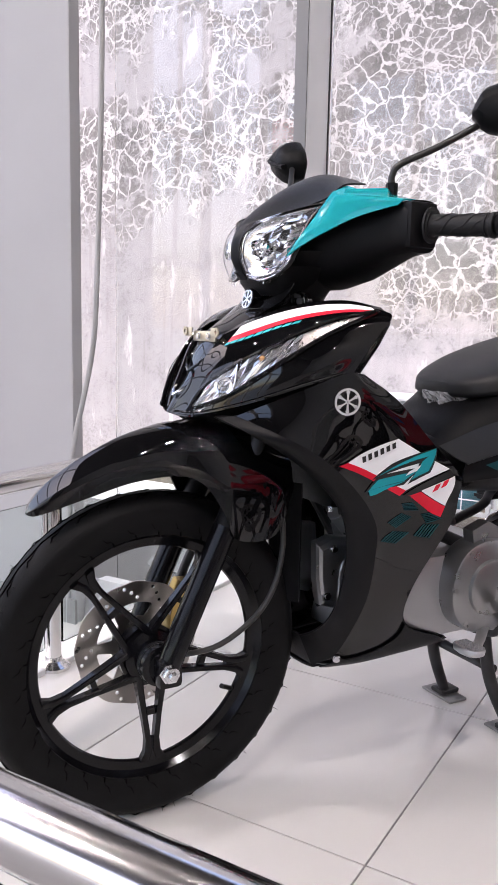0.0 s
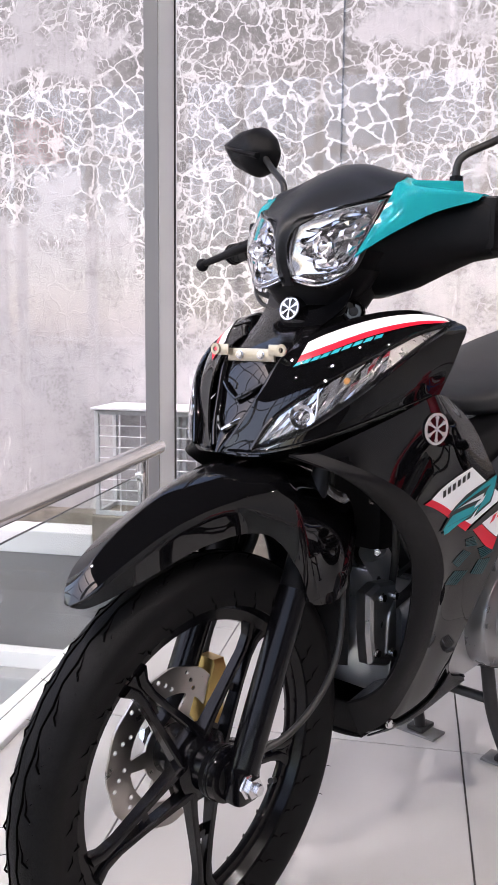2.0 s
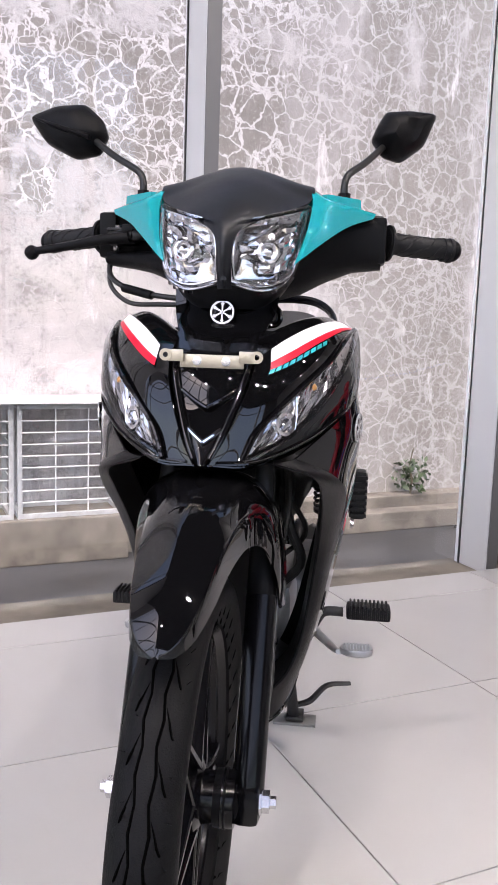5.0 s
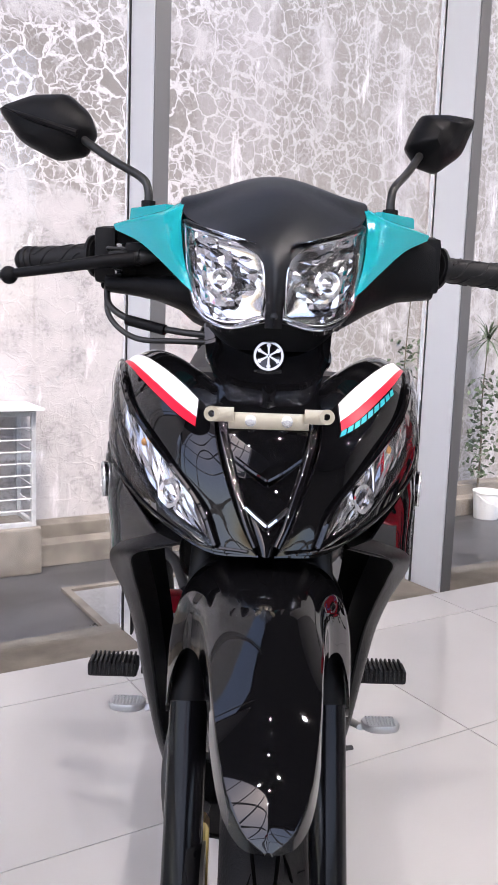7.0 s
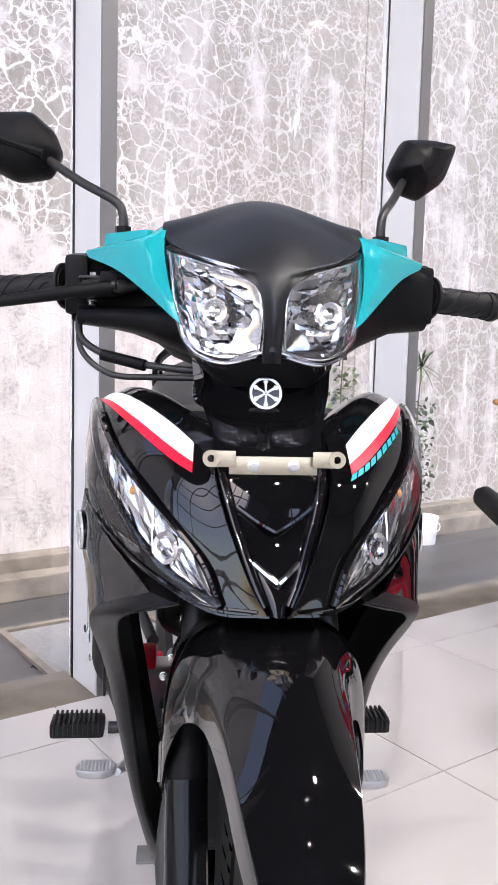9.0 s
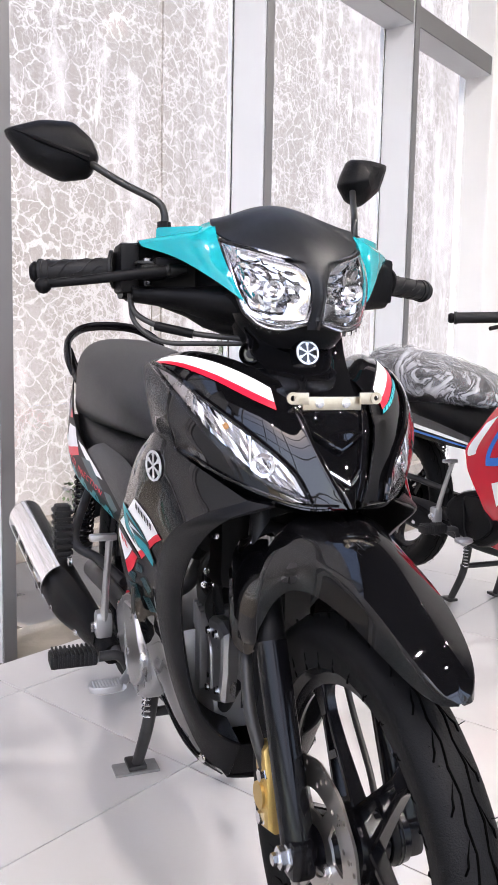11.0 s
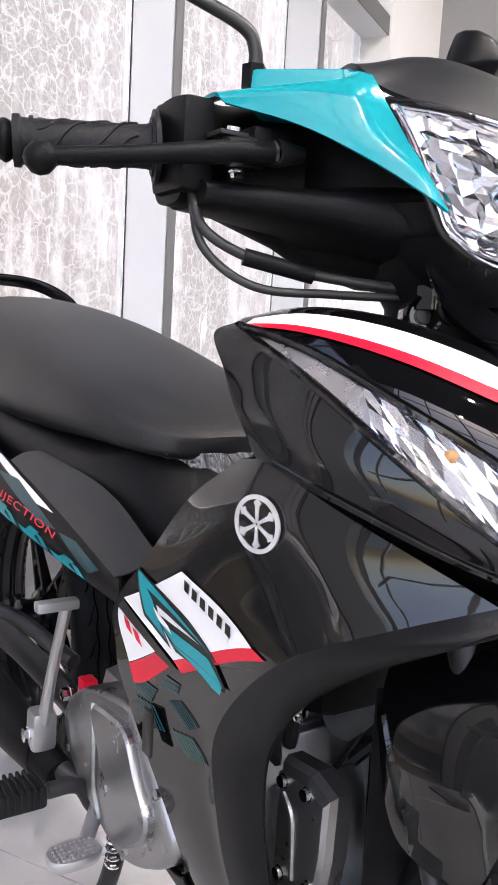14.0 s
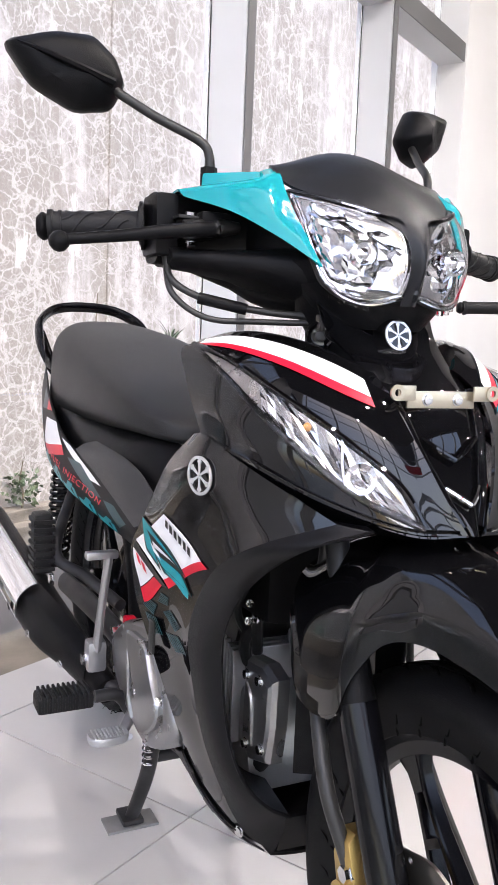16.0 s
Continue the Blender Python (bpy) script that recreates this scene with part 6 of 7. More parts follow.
def rear_frame(parent):
    part("swingarm", tube(B(), [(-0.085, 0.74, 0.30), (-0.10, 1.0, 0.315), (-0.105, 1.27, 0.300)], 0.018, 12, 20, flat=1.3), DARK, parent, "dark steel swingarm")
    part("swingarm", tube(B(), [(0.085, 0.74, 0.30), (0.10, 1.0, 0.315), (0.105, 1.27, 0.300)], 0.018, 12, 20, flat=1.3), DARK, parent)
    part("rear_axle", tube(B(), [(-0.12, 1.24, 0.300), (0.12, 1.24, 0.300)], 0.009, 12), BOLT, parent)
    part("chain_case", box(B(), (0.075, 0.98, 0.31), (0.035, 0.52, 0.075), bev=0.014), MATTE, parent)
    for s in (1, -1):
        shock(parent, s)
        br = part("passenger_peg_bracket", tube(B(), [(s * 0.12, 0.78, 0.40), (s * 0.15, 0.90, 0.42), (s * 0.19, 0.98, 0.45), (s * 0.135, 1.07, 0.56)], 0.011, 10, 20), DARK, parent, "dark steel passenger peg bracket")
        pg = part("passenger_peg", box(B(), (s * 0.216, 0.985, 0.470), (0.034, 0.05, 0.115), bev=0.008), GRIPM, br, "folded black passenger peg")
        for k in range(7):
            part("rubber_rib", box(B(), (s * 0.216, 0.985, 0.423 + 0.015 * k), (0.040, 0.056, 0.008), bev=0.001), GRIPM, pg, smooth=False)
        bolt(br, (s * 0.200, 0.955, 0.405), (s, 0, 0), 0.010, 0.008)
    part("rear_mudguard", skin(B(), lambda u, v: Vector(((2 * v - 1) * 0.062, 1.24 + 0.335 * math.cos(0.15 + 2.1 * u), 0.33 + 0.335 * math.sin(0.15 + 2.1 * u) - 0.02 * abs(2 * v - 1) ** 2)), 24, 8, 0.003, (0, 0, 1)), MATTE, parent, "matte black rear mudguard")


def engine(parent, cover, kick_tip):
    part("crankcase", box(B(), (0, 0.60, 0.325), (0.20, 0.30, 0.17), bev=0.03), ALU, parent, "cast aluminium crankcase")
    cyl = part("cylinder_head", box(B(), (0.0, 0.330, 0.415), (0.125, 0.085, 0.145), Matrix.Rotation(math.radians(-14), 4, "X"), bev=0.012), ALU, parent, "cast aluminium cylinder head")
    for k in range(6):
        part("cooling_fin", box(B(), (0, 0.405 + 0.014 * k, 0.385), (0.15 - 0.004 * k, 0.005, 0.13), bev=0.0015), ALU, cyl, smooth=False)
    for s in (1, -1):
        rim = [(0.288, 0.452), (0.318, 0.462), (0.364, 0.456), (0.370, 0.400), (0.372, 0.335), (0.352, 0.320), (0.300, 0.338), (0.290, 0.390)]
        hc = part("head_cover", loft(B(), [[Vector((s * x, 0.331 + (y - 0.331) * k, 0.393 + (z - 0.393) * k)) for y, z in rim] for x, k in ((0.050, 1.0), (0.066, 1.0), (0.073, 0.93), (0.076, 0.80))]), CASTL, cyl, "cast head cover with a diagonal rib", smooth=False)
        part("cover_rib", tube(B(), [(s * 0.0755, 0.355, 0.425), (s * 0.077, 0.338, 0.405), (s * 0.077, 0.334, 0.350)], 0.0035, 8, 16), CASTL, hc)
        for y, z in ((0.320, 0.441), (0.356, 0.436), (0.309, 0.356), (0.354, 0.344)):
            bolt(hc, (s * 0.0745, y, z), (s, 0, 0), 0.0058, 0.006)
            part("bolt_boss", tube(B(), [(s * 0.060, y, z), (s * 0.0755, y, z)], 0.0095, 16), CASTL, hc)
    # side covers: a long cast one on the kick-start side, a round one on the other
    OUT = [(0.750, 0.365), (0.690, 0.405), (0.614, 0.427), (0.549, 0.434), (0.508, 0.399), (0.470, 0.362), (0.446, 0.326), (0.490, 0.280), (0.568, 0.248), (0.654, 0.262), (0.723, 0.288), (0.757, 0.326)]
    INN = [(0.640, 0.402), (0.585, 0.415), (0.545, 0.412), (0.515, 0.375), (0.485, 0.340), (0.505, 0.305), (0.565, 0.272), (0.600, 0.300), (0.606, 0.345)]

    def ring(o, x, k, n=48):
        loop = [(0, *q) for q in o]
        c = Vector((0, sum(q[0] for q in o) / len(o), sum(q[1] for q in o) / len(o)))
        ext = loop[-2:] + loop + loop[:3]
        m = len(ext) - 1
        out = []
        for i in range(n):
            p = spline(ext, (2 + len(loop) * i / n) / m)
            out.append(Vector((x, c.y + (p.y - c.y) * k, c.z + (p.z - c.z) * k)))
        return out

    c = part("engine_cover", loft(B(), [ring(OUT, -x, k) for x, k in ((0.090, 1.0), (0.130, 1.0), (0.138, 0.975), (0.142, 0.93), (0.143, 0.80))]), cover, parent, "long cast engine side cover")
    part("cover_plate", loft(B(), [ring(INN, -x, k) for x, k in ((0.138, 1.0), (0.150, 1.0), (0.1535, 0.95), (0.154, 0.80))]), cover, c, "raised plate on the cover")
    part("cover_rib", tube(B(), [(-0.142, 0.655, 0.400), (-0.146, 0.640, 0.350), (-0.144, 0.640, 0.300), (-0.142, 0.625, 0.268)], 0.005, 8, 20), cover, c)
    bolt(c, (-0.153, 0.590, 0.326), (-1, 0, 0), 0.008, 0.003, cover, "filler_plug")
    for y, z in ((0.742, 0.350), (0.690, 0.395), (0.560, 0.424), (0.485, 0.372), (0.462, 0.325), (0.560, 0.258), (0.640, 0.268), (0.735, 0.305)):
        bolt(c, (-0.136, y, z), (-1, 0, 0), 0.0052, 0.007, cover)
    c = part("engine_cover", loft(B(), [oval((x, 0.640, 0.345), 0.092 * k, 0.092 * k, 48, 2.2, "x") for x, k in ((0.090, 1.0), (0.128, 1.0), (0.136, 0.97), (0.140, 0.90))]), cover, parent, "round cast magneto cover")
    part("cover_boss", loft(B(), [oval((x, 0.640, 0.345), 0.055 * k, 0.055 * k, 40, 2.0, "x") for x, k in ((0.138, 1.0), (0.147, 0.97), (0.150, 0.88))]), cover, c)
    part("sprocket_cover", plate(B(), [(0.700, 0.440), (0.640, 0.470), (0.600, 0.455), (0.610, 0.400), (0.700, 0.390)], 0.100, 0.126, Matrix(((0, 0, 1, 0), (1, 0, 0, 0), (0, 1, 0, 0), (0, 0, 0, 1)))), cover, c, smooth=False)
    for k in range(7):
        a = 0.4 + 2 * math.pi * k / 7
        bolt(c, (0.134, 0.640 + 0.085 * math.cos(a), 0.345 + 0.085 * math.sin(a)), (1, 0, 0), 0.005, 0.006, cover)
    # filling between the shields: frame tubes, air box, hoses, wiring
    part("frame_tube", tube(B(), [(0, 0.27, 0.80), (0, 0.40, 0.66), (0, 0.60, 0.55), (0, 0.80, 0.52)], 0.030, 16, 24), DARK, parent, "black steel frame spine")
    for s in (1, -1):
        part("frame_tube", tube(B(), [(s * 0.045, 0.42, 0.60), (s * 0.06, 0.50, 0.48), (s * 0.06, 0.66, 0.40)], 0.013, 12, 18), DARK, parent)
    part("air_box", box(B(), (0, 0.370, 0.575), (0.15, 0.12, 0.13), bev=0.02), MATTE, parent)
    part("throttle_body", tube(B(), [(0.03, 0.36, 0.50), (0.03, 0.40, 0.455)], 0.024, 18), ALU, parent)
    part("starter_motor", tube(B(), [(-0.06, 0.45, 0.47), (0.06, 0.45, 0.47)], 0.026, 20), DARK, parent)
    rnd = random.Random(21)
    for k in range(9):
        x, y, z = rnd.uniform(-0.09, 0.09), rnd.uniform(0.33, 0.38), rnd.uniform(0.49, 0.58)
        part("hose", tube(B(), [(x, y, z + 0.10), (x + rnd.uniform(-0.03, 0.03), y - 0.01, z + 0.04), (x + rnd.uniform(-0.04, 0.04), y + 0.015, z - 0.03), (x * 0.6, y + 0.05, z - 0.10)], rnd.choice((0.0045, 0.006, 0.008)), 8, 18), CABLE, parent)
    for k in range(6):
        bolt(parent, (rnd.choice((-1, 1)) * rnd.uniform(0.05, 0.105), 0.300 + rnd.uniform(0, 0.03), rnd.uniform(0.48, 0.60)), (rnd.uniform(-1, 1), -1, 0), 0.004, 0.006)
    part("radiator_fan_duct", skin(B(), lambda u, v: Vector(((2 * u - 1) * 0.055, 0.232 + 0.03 * abs(2 * u - 1), 0.345 + 0.215 * v)), 10, 10, 0.004, (0, -1, 0)), MATTE, parent, "black splash guard behind the front wheel")
    # kick lever
    kl = part("kick_lever", tube(B(), [(-0.163, 0.772, 0.325), (-0.166, 0.738, 0.405), (-0.169, 0.684, 0.516)], [0.0085, 0.007, 0.0068], 12, 14, flat=1.4), ALU, parent, "bare alloy kick-start lever")
    part("kick_pedal", box(B(), (kick_tip[0] - 0.004, kick_tip[1], kick_tip[2]), (0.052, 0.018, 0.013), bev=0.004), ALU, kl)
    part("kick_joint", box(B(), (-0.164, 0.776, 0.318), (0.034, 0.034, 0.055), bev=0.009), ALU, kl)
    bolt(kl, (-0.180, 0.778, 0.312), (-1, 0, 0), 0.010, 0.008)


engine(moto, CASTL, (-0.178, 0.681, 0.519))
P("red_cap", box(B(), (-0.112, 0.748, 0.374), (0.020, 0.026, 0.030), bev=0.004), RED, "small red plastic cap above the engine cover")
bolt(moto, (-0.118, 0.790, 0.352), (-1, 0, 0), 0.009, 0.014)
rear_frame(moto)
saddle(moto)
stand(moto)
muffler(moto)
for s in (1, -1):
    peg(moto, s)
pedal(moto, -1, (-0.200, 0.560, 0.280), (-0.13, 0.66, 0.262), "brake_pedal", "bare alloy brake pedal with a studded pad")
pedal(moto, 1, (0.215, 0.520, 0.275), (0.13, 0.64, 0.262), "gear_pedal", "bare alloy gear pedal with a studded pad")
P("connector", box(B(), (-0.125, 0.520, 0.470), (0.03, 0.035, 0.030), bev=0.005), RED, "red plastic connector")
P("tunnel", loft(B(), [oval((0, y, z), a, b, 28, 3.0, "y") for y, z, a, b in ((0.36, 0.600, 0.10, 0.050), (0.42, 0.580, 0.11, 0.055), (0.54, 0.575, 0.112, 0.060), (0.60, 0.60, 0.125, 0.085), (0.66, 0.635, 0.138, 0.085), (0.75, 0.645, 0.146, 0.070), (1.00, 0.660, 0.155, 0.060), (1.20, 0.690, 0.145, 0.055), (1.38, 0.725, 0.115, 0.045), (1.425, 0.74, 0.085, 0.03))]), MATTE, "matte black centre body under the saddle")
TAIL = [[(0.168, 0.530, 0.562), (0.176, 0.740, 0.570), (0.182, 0.960, 0.585), (0.170, 1.180, 0.615), (0.135, 1.400, 0.690)],
        [(0.176, 0.520, 0.580), (0.181, 0.745, 0.600), (0.186, 0.980, 0.622), (0.172, 1.190, 0.660), (0.132, 1.430, 0.730)],
        [(0.172, 0.530, 0.597), (0.172, 0.760, 0.635), (0.175, 0.990, 0.672), (0.160, 1.190, 0.720), (0.122, 1.440, 0.785)]]
for s in (1, -1):
    S = surf(TAIL, s)
    tl = P("tail_panel", skin(B(), S, 30, 14, 0.003, (s, 0, 0)), TAILB, "gloss black tail panel with teal, red and white decals")
    part("panel_return", skin(B(), lambda u, v, S=S, s=s: S(u, 0) + Vector((-s * 0.05 * v, 0, 0.008 * v)), 24, 3, 0.002, (0, 0, -1)), MATTE, tl)
    o = (s, 0, 0)

    def q4(a, b, c, d):
        def f(u, v):
            p = [a[i] + (b[i] - a[i]) * u for i in (0, 1)]
            q = [d[i] + (c[i] - d[i]) * u for i in (0, 1)]
            return tuple(p[i] + (q[i] - p[i]) * v for i in (0, 1))
        return f

    def patch(m, off, a, b, c, d, lab="", name="decal", n=8):
        part(name, skin(B(), S, n, n, 0.0, o, off, q4(*[uv_at(S, *q) for q in (a, b, c, d)])), m, tl, lab, False)

    def bar(m, off, quad, lab=""):
        part("decal", skin(B(), S, 4, 3, 0.0, o, off, q4(*quad)), m, tl, lab, False)

    patch(WHITE, 0.0012, (1.190, 0.690), (1.070, 0.702), (0.985, 0.655), (1.150, 0.640), "white decal field")
    patch(RED, 0.0013, (1.150, 0.640), (0.985, 0.655), (0.955, 0.640), (1.120, 0.622), "red band")
    patch(WHITE, 0.0012, (1.000, 0.668), (0.930, 0.662), (0.720, 0.622), (0.780, 0.622))
    patch(DTEAL, 0.0013, (0.930, 0.640), (0.850, 0.640), (0.700, 0.606), (0.750, 0.602), "dark teal field")
    patch(DTEAL, 0.0012, (0.690, 0.600), (0.640, 0.605), (0.570, 0.588), (0.600, 0.580))
    patch(DTEAL, 0.0012, (1.320, 0.745), (1.180, 0.740), (1.150, 0.710), (1.290, 0.702), "dark teal checks")
    patch(RED, 0.0018, (1.215, 0.728), (1.145, 0.722), (1.140, 0.706), (1.205, 0.704))
    for k in range(7):
        e = 0.985 - 0.128 * k
        bar(TEALD, 0.0012, ((e, 0.03), (e - 0.085, 0.03), (e - 0.055, 0.15), (e + 0.012, 0.15)), "slanted teal bar of print" if k == 0 else "")
        bar(TEALD, 0.0013, ((e - 0.02, 0.13), (e - 0.055, 0.13), (e - 0.085, 0.34), (e - 0.050, 0.34)))
        bar(TEALD, 0.0014, ((e - 0.085, 0.05), (e - 0.110, 0.05), (e - 0.095, 0.27), (e - 0.070, 0.27)))
    words = []
    for text in ("FUEL INJECTION", "FUEL", "INJECTION"):
        cu = bpy.data.curves.new("print", "FONT")
        cu.body = text
        cu.size, cu.extrude, cu.shear, cu.space_character = 0.026, 0.0004, 0.3, 1.15
        tmp = bpy.data.objects.new("print", cu)
        words.append(bpy.data.meshes.new_from_object(tmp))
        bpy.data.objects.remove(tmp)
    L, _, L2 = [max(v.co.x for v in me.vertices) for me in words]
    for me, start in ((words[1], 0.0), (words[2], L - L2)):
        for v in me.vertices:
            t = (v.co.x + start) / L
            k = 1 - t if s > 0 else t
            u = 0.585 - 0.395 * k
            w = 0.40 + 0.10 * k + v.co.y * 7.5
            v.co = S(u, w) + normal(S, u, w, o) * (0.0030 + max(0, v.co.z))
        me.materials.append(RED)
        tx = new("lettering", me)
        tx.parent = tl
        tx["label"] = "red raised lettering"
gr = P("grab_rail", tube(B(), [(-0.132, 1.404, 0.800), (-0.136, 1.435, 0.845), (-0.126, 1.490, 0.893), (-0.078, 1.540, 0.927), (0, 1.552, 0.936), (0.078, 1.540, 0.927), (0.126, 1.490, 0.893), (0.136, 1.435, 0.845), (0.132, 1.404, 0.800)], [0.002, 0.009, 0.0095, 0.0085, 0.0085, 0.0085, 0.0095, 0.009, 0.002], 14, 60, flat=1.8), ALLOYB, "black winged grab rail behind the saddle")
for s in (1, -1):
    part("grab_mount", tube(B(), [(s * 0.128, 1.470, 0.868), (s * 0.112, 1.440, 0.800), (s * 0.100, 1.40, 0.770)], [0.008, 0.012, 0.012], 10, 12, flat=1.4), GLOSS, gr)
    # satin panel between the tail and the leg shield
    P("inner_panel", skin(B(), surf([[(0.174, 0.530, 0.594), (0.166, 0.505, 0.606), (0.150, 0.480, 0.625)], [(0.171, 0.720, 0.628), (0.160, 0.690, 0.648), (0.140, 0.640, 0.662)], [(0.171, 0.900, 0.656), (0.160, 0.880, 0.668), (0.146, 0.850, 0.676)]], s), 10, 10, 0.003, (s, 0, 0), 0.004), VISOR, "satin charcoal inner side panel")
# protective film left at the saddle's front
P("protective_film", skin(B(), lambda u, v: Vector((-0.095 + 0.19 * u, 0.596 + 0.07 * abs(2 * u - 1) ** 2 + 0.004 * math.sin(u * 37 + v * 3) + 0.008 * v, 0.708 - 0.046 * v + 0.0025 * math.sin(u * 23 + v * 5) * v)), 40, 8, 0.001, (0, 0, 1)), PLASTW, "crumpled clear protective film under the saddle")
P("body_plug", box(B(), (-0.1785, 0.438, 0.47), (0.004, 0.018, 0.045), bev=0.002), INK)
# stand pads on the floor
for x in (0.098, -0.098):
    t = part("stand_pad", box(B(), (x, 0.766, 0.003), (0.092, 0.050, 0.0055), bev=0.0012), GREY, smooth=False)
    tagged(t, "small square grey tile offcut under the stand foot", "pad", "tile offcuts on the floor")
for u, n, r in ((-0.45, 1.24, 20), (-0.41, 1.30, 55)):
    t = part("tile_offcut", box(B(), (0, 0, 0), (0.11, 0.075, 0.006), bev=0.001), GREY, smooth=False)
    t.matrix_world = at(u, n, 0.0032 if r == 20 else 0.0092, r)
    tagged(t, "small grey tile offcut lying by the railing post", "offcut", "tile offcuts on the floor")

# ---- the red motorcycle ----
m2 = thing("motorcycle", Matrix.Translation((1.31, 0.79, 0)), "red sport underbone motorcycle with its saddle in clear plastic", "motorcycle")


def Q(name, bm, material, label="", parent=None, smooth=True):
    return part(name, bm, material, parent or m2, label, smooth)


wheel("front_wheel", 0, 0.279, 0.279, 0.070, m2, disc_side=-1, turn=0.5, groove=False)
wheel("rear_wheel", 1.24, 0.300, 0.288, 0.090, m2, disc_side=0, turn=0.2)
engine(m2, MATTE, (-0.178, 0.681, 0.519))
rear_frame(m2)
st2 = saddle(m2)
stand(m2)
muffler(m2, False)
for s in (1, -1):
    peg(m2, s)
pedal(m2, -1, (-0.200, 0.560, 0.280), (-0.13, 0.66, 0.262), "brake_pedal", "bare alloy brake pedal with a studded pad")
Q("tunnel", loft(B(), [oval((0, y, z), a, b, 28, 3.0, "y") for y, z, a, b in ((0.33, 0.68, 0.12, 0.085), (0.55, 0.625, 0.12, 0.075), (0.75, 0.640, 0.12, 0.075), (1.00, 0.690, 0.115, 0.075), (1.20, 0.745, 0.10, 0.06), (1.36, 0.775, 0.07, 0.035))]), MATTE, "matte black centre body under the saddle")
WR = [(0.588, 0.715, 0.050, 0.022), (0.608, 0.717, 0.090, 0.032), (0.65, 0.727, 0.124, 0.042), (0.75, 0.744, 0.150, 0.058), (0.90, 0.760, 0.159, 0.082), (1.05, 0.7715, 0.159, 0.102), (1.20, 0.776, 0.154, 0.120), (1.35, 0.7765, 0.138, 0.133), (1.44, 0.7875, 0.106, 0.112), (1.485, 0.803, 0.065, 0.066)]
secs = []
for k in range(41):
    y, z, w, h = [spline([(a[i], 0, 0) for a in WR], k / 40)[0] for i in range(4)]
    ring = []
    for i, q in enumerate(oval((0, y, z), w, h, 48, 2.3, "y")):
        d = q - Vector((0, y, z))
        wob = 1 + 0.035 * noise.noise(Vector((i * 0.9, k * 0.55, 2.0))) + 0.045 * noise.noise(Vector((i * 0.30 + k * 0.75, 7, k * 0.1)))
        ring.append(Vector((0, y, z)) + d * wob)
    secs.append(ring)
Q("plastic_wrap", loft(B(), secs), WRAP, "crinkled clear plastic wrap over the saddle")
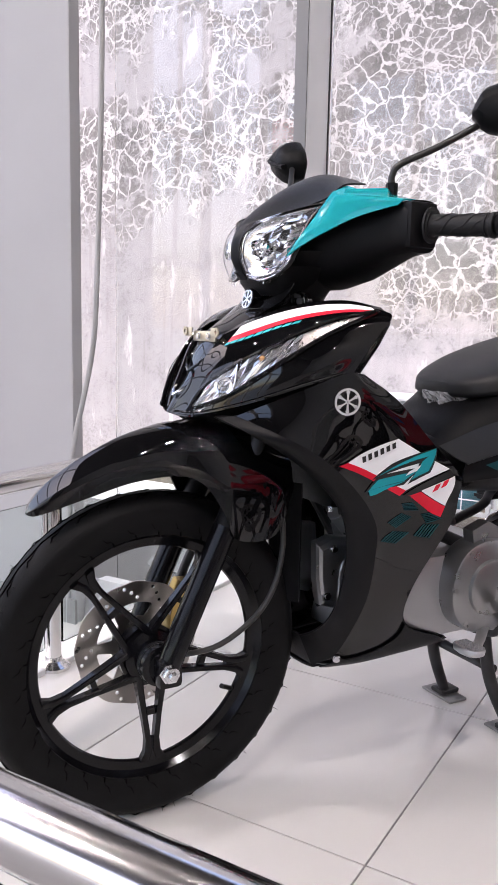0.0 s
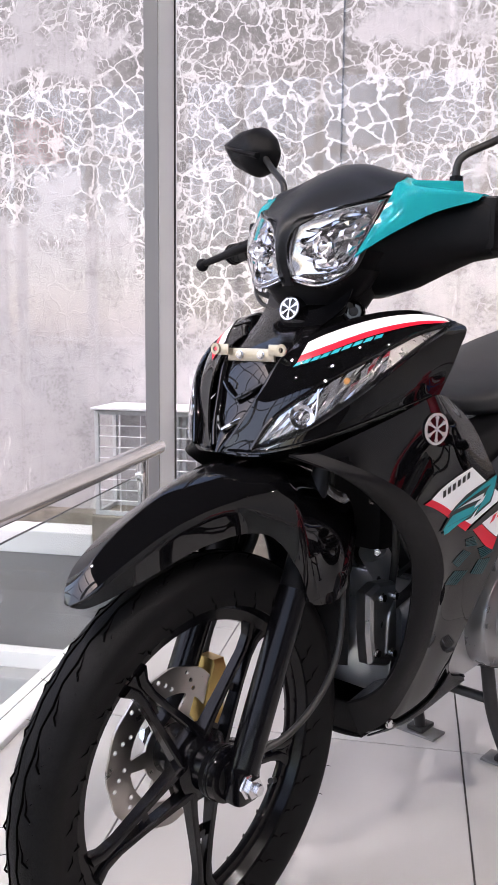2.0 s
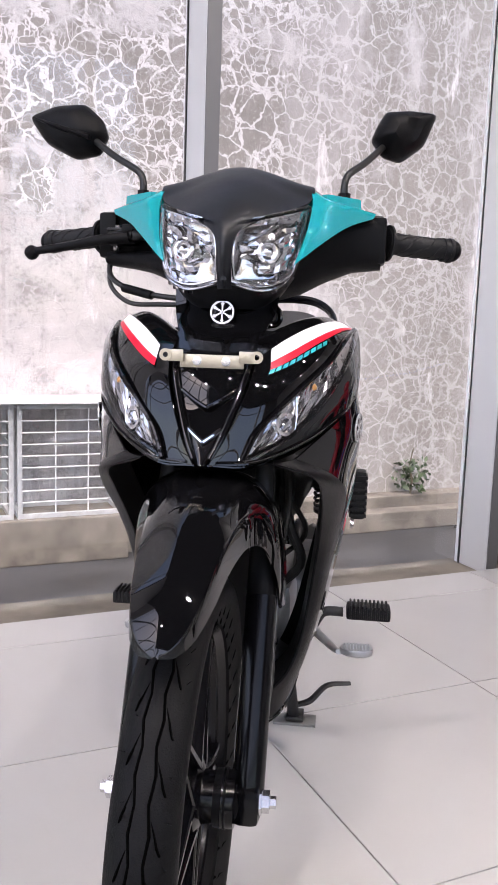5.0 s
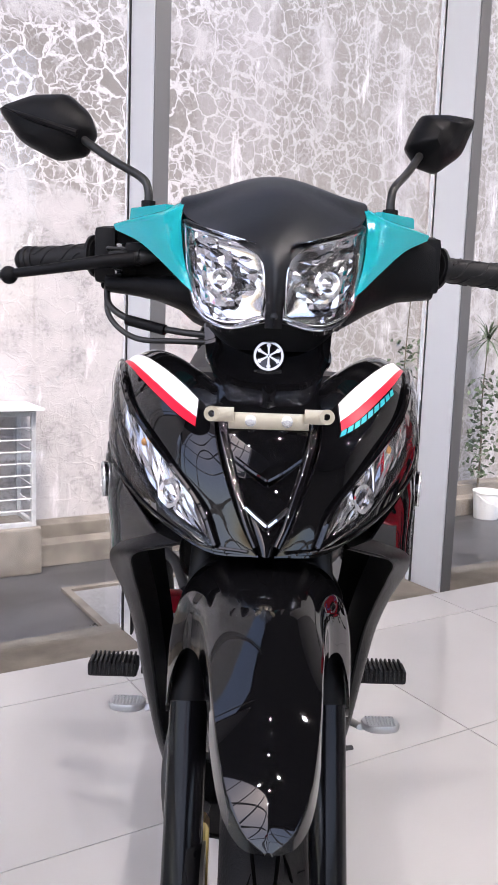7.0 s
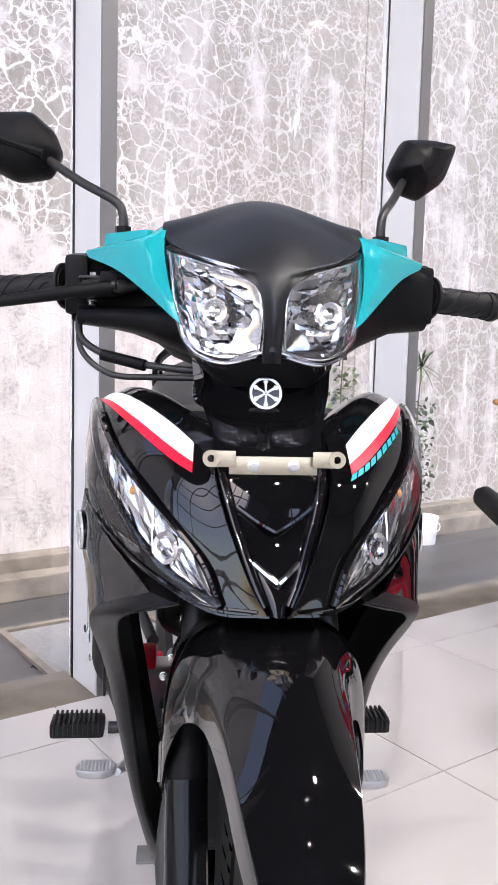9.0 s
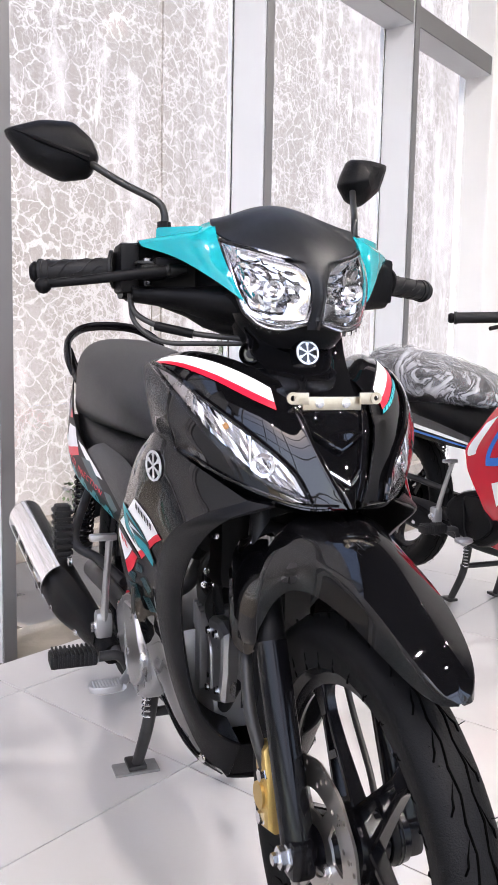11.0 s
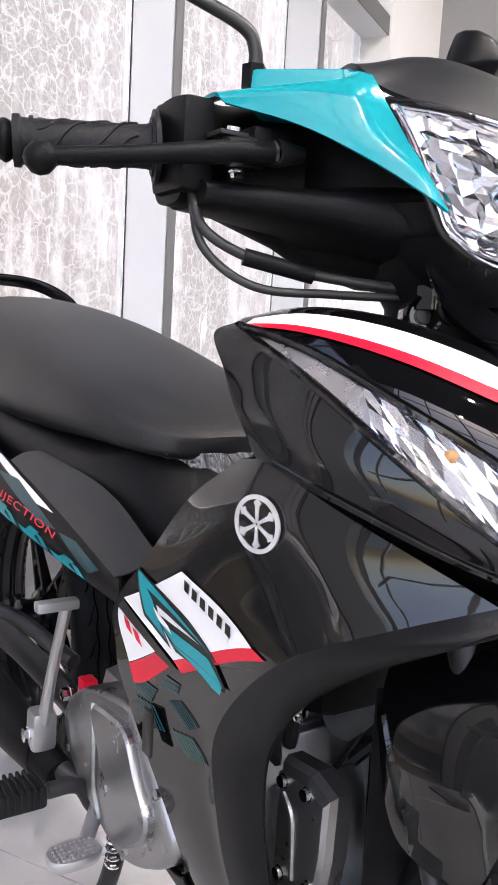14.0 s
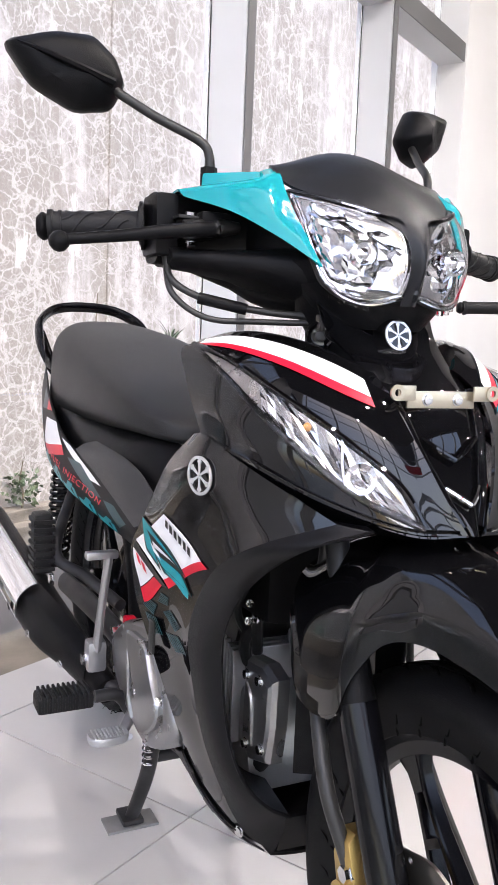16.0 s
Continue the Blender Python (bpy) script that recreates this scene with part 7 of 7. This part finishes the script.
for s in (1, -1):
    S = surf(TAIL, s)
    tl = Q("tail_panel", skin(B(), S, 24, 12, 0.003, (s, 0, 0)), GLOSS, "black tail panel with blue and white stripes")
    part("stripe", skin(B(), S, 16, 3, 0.0, (s, 0, 0), 0.0012, lambda u, v: (0.02 + 0.93 * u, 0.18 + 0.12 * v + 0.18 * u)), BLUE, tl, "blue stripe")
    part("stripe", skin(B(), S, 16, 3, 0.0, (s, 0, 0), 0.0013, lambda u, v: (0.05 + 0.88 * u, 0.42 + 0.16 * v + 0.15 * u)), WHITE, tl, "white stripe")
    S = surf(SHIELD, s)
    sh = Q("side_fairing", skin(B(), lambda u, v, S=S: S(u, v * 0.86) + Vector((0, 0.085, 0.0)), 20, 30, 0.004, (s, -0.2, 0)), REDP, "glossy red side fairing with white and blue shapes")
    F = lambda u, v, S=S: S(u, v * 0.86) + Vector((0, 0.085, 0.0))
    for m, off, (u0, u1, v0, v1, sl) in ((WHITE, 0.0014, (0.80, 0.95, 0.20, 0.45, 0.10)), (BLUE, 0.0018, (0.15, 0.60, 0.40, 0.46, 0.12)), (BLUE, 0.0018, (0.52, 0.60, 0.16, 0.46, 0.0)), (WHITE, 0.0014, (0.20, 0.50, 0.58, 0.70, 0.1))):
        part("decal", skin(B(), F, 8, 8, 0.0, (s, -0.2, 0), off, lambda u, v, u0=u0, u1=u1, v0=v0, v1=v1, sl=sl: (u0 + (u1 - u0) * u, v0 + (v1 - v0) * v + sl * (u - 0.5) * 0.5)), m, sh, "", False)
    gd = Vector((s * 0.125, 0.070, -0.004))
    g0 = Vector((s * 0.218, 0.392, 0.985))
    gp = Q("grip", tube(B(), [g0 + gd * t for t in (0, 0.06, 0.1, 0.5, 0.9, 0.95, 1.0)], [0.022, 0.022, 0.0165, 0.0165, 0.0165, 0.019, 0.019], 20, 30), GRIPM, "black rubber handlebar grip")
    part("bar_end", tube(B(), [g0 + gd, g0 + gd * 1.06, g0 + gd * 1.12], [0.013, 0.016, 0.011], 16, 6), MATTE, gp)
    Q("fork_leg", tube(B(), [(s * 0.079, 0.0, 0.279), (s * 0.072, 0.175, 0.655), (s * 0.07, 0.25, 0.85)], 0.021, 18), ALLOYB, "black fork leg")
    Q("rear_signal", loft(B(), [oval((s * x, 1.50, 0.745 + 0.12 * (x - 0.07)), 0.026 * k, 0.018 * k, 20, 2.2, "x") for x, k in ((0.07, 0.4), (0.12, 0.8), (0.17, 1.0), (0.215, 0.5))]), AMBER, "amber rear turn signal")
Q("handlebar", tube(B(), [(-0.22, 0.392, 0.985), (-0.1, 0.32, 0.96), (0, 0.30, 0.95), (0.1, 0.32, 0.96), (0.22, 0.392, 0.985)], 0.013, 14), DARK, "black handlebar")
Q("brake_lever", tube(B(), [(-0.175, 0.322, 0.976), (-0.26, 0.326, 0.960), (-0.318, 0.322, 0.948)], [0.009, 0.0065, 0.006], 12, 14), MATTE, "black brake lever")
lump(m2, "headlamp_cowl", [(0.16, 0, 0.93, 0.05, 0.05, 2.4), (0.22, 0, 0.95, 0.10, 0.08, 2.4), (0.30, 0, 0.96, 0.11, 0.09, 2.4), (0.38, 0, 0.96, 0.08, 0.06, 2.4)], REDP, "glossy red headlamp cowl")
lump(m2, "front_cowl", [(0.06, 0, 0.72, 0.03, 0.05, 2.4), (0.12, 0, 0.76, 0.11, 0.09, 2.4), (0.22, 0, 0.79, 0.15, 0.09, 2.6), (0.32, 0, 0.80, 0.14, 0.08, 2.6)], REDP, "glossy red front cowl")
part("front_fender", skin(B(), MG, 30, 30, 0.003, (0, -0.3, 1)), REDP, m2, "glossy red front mudguard")
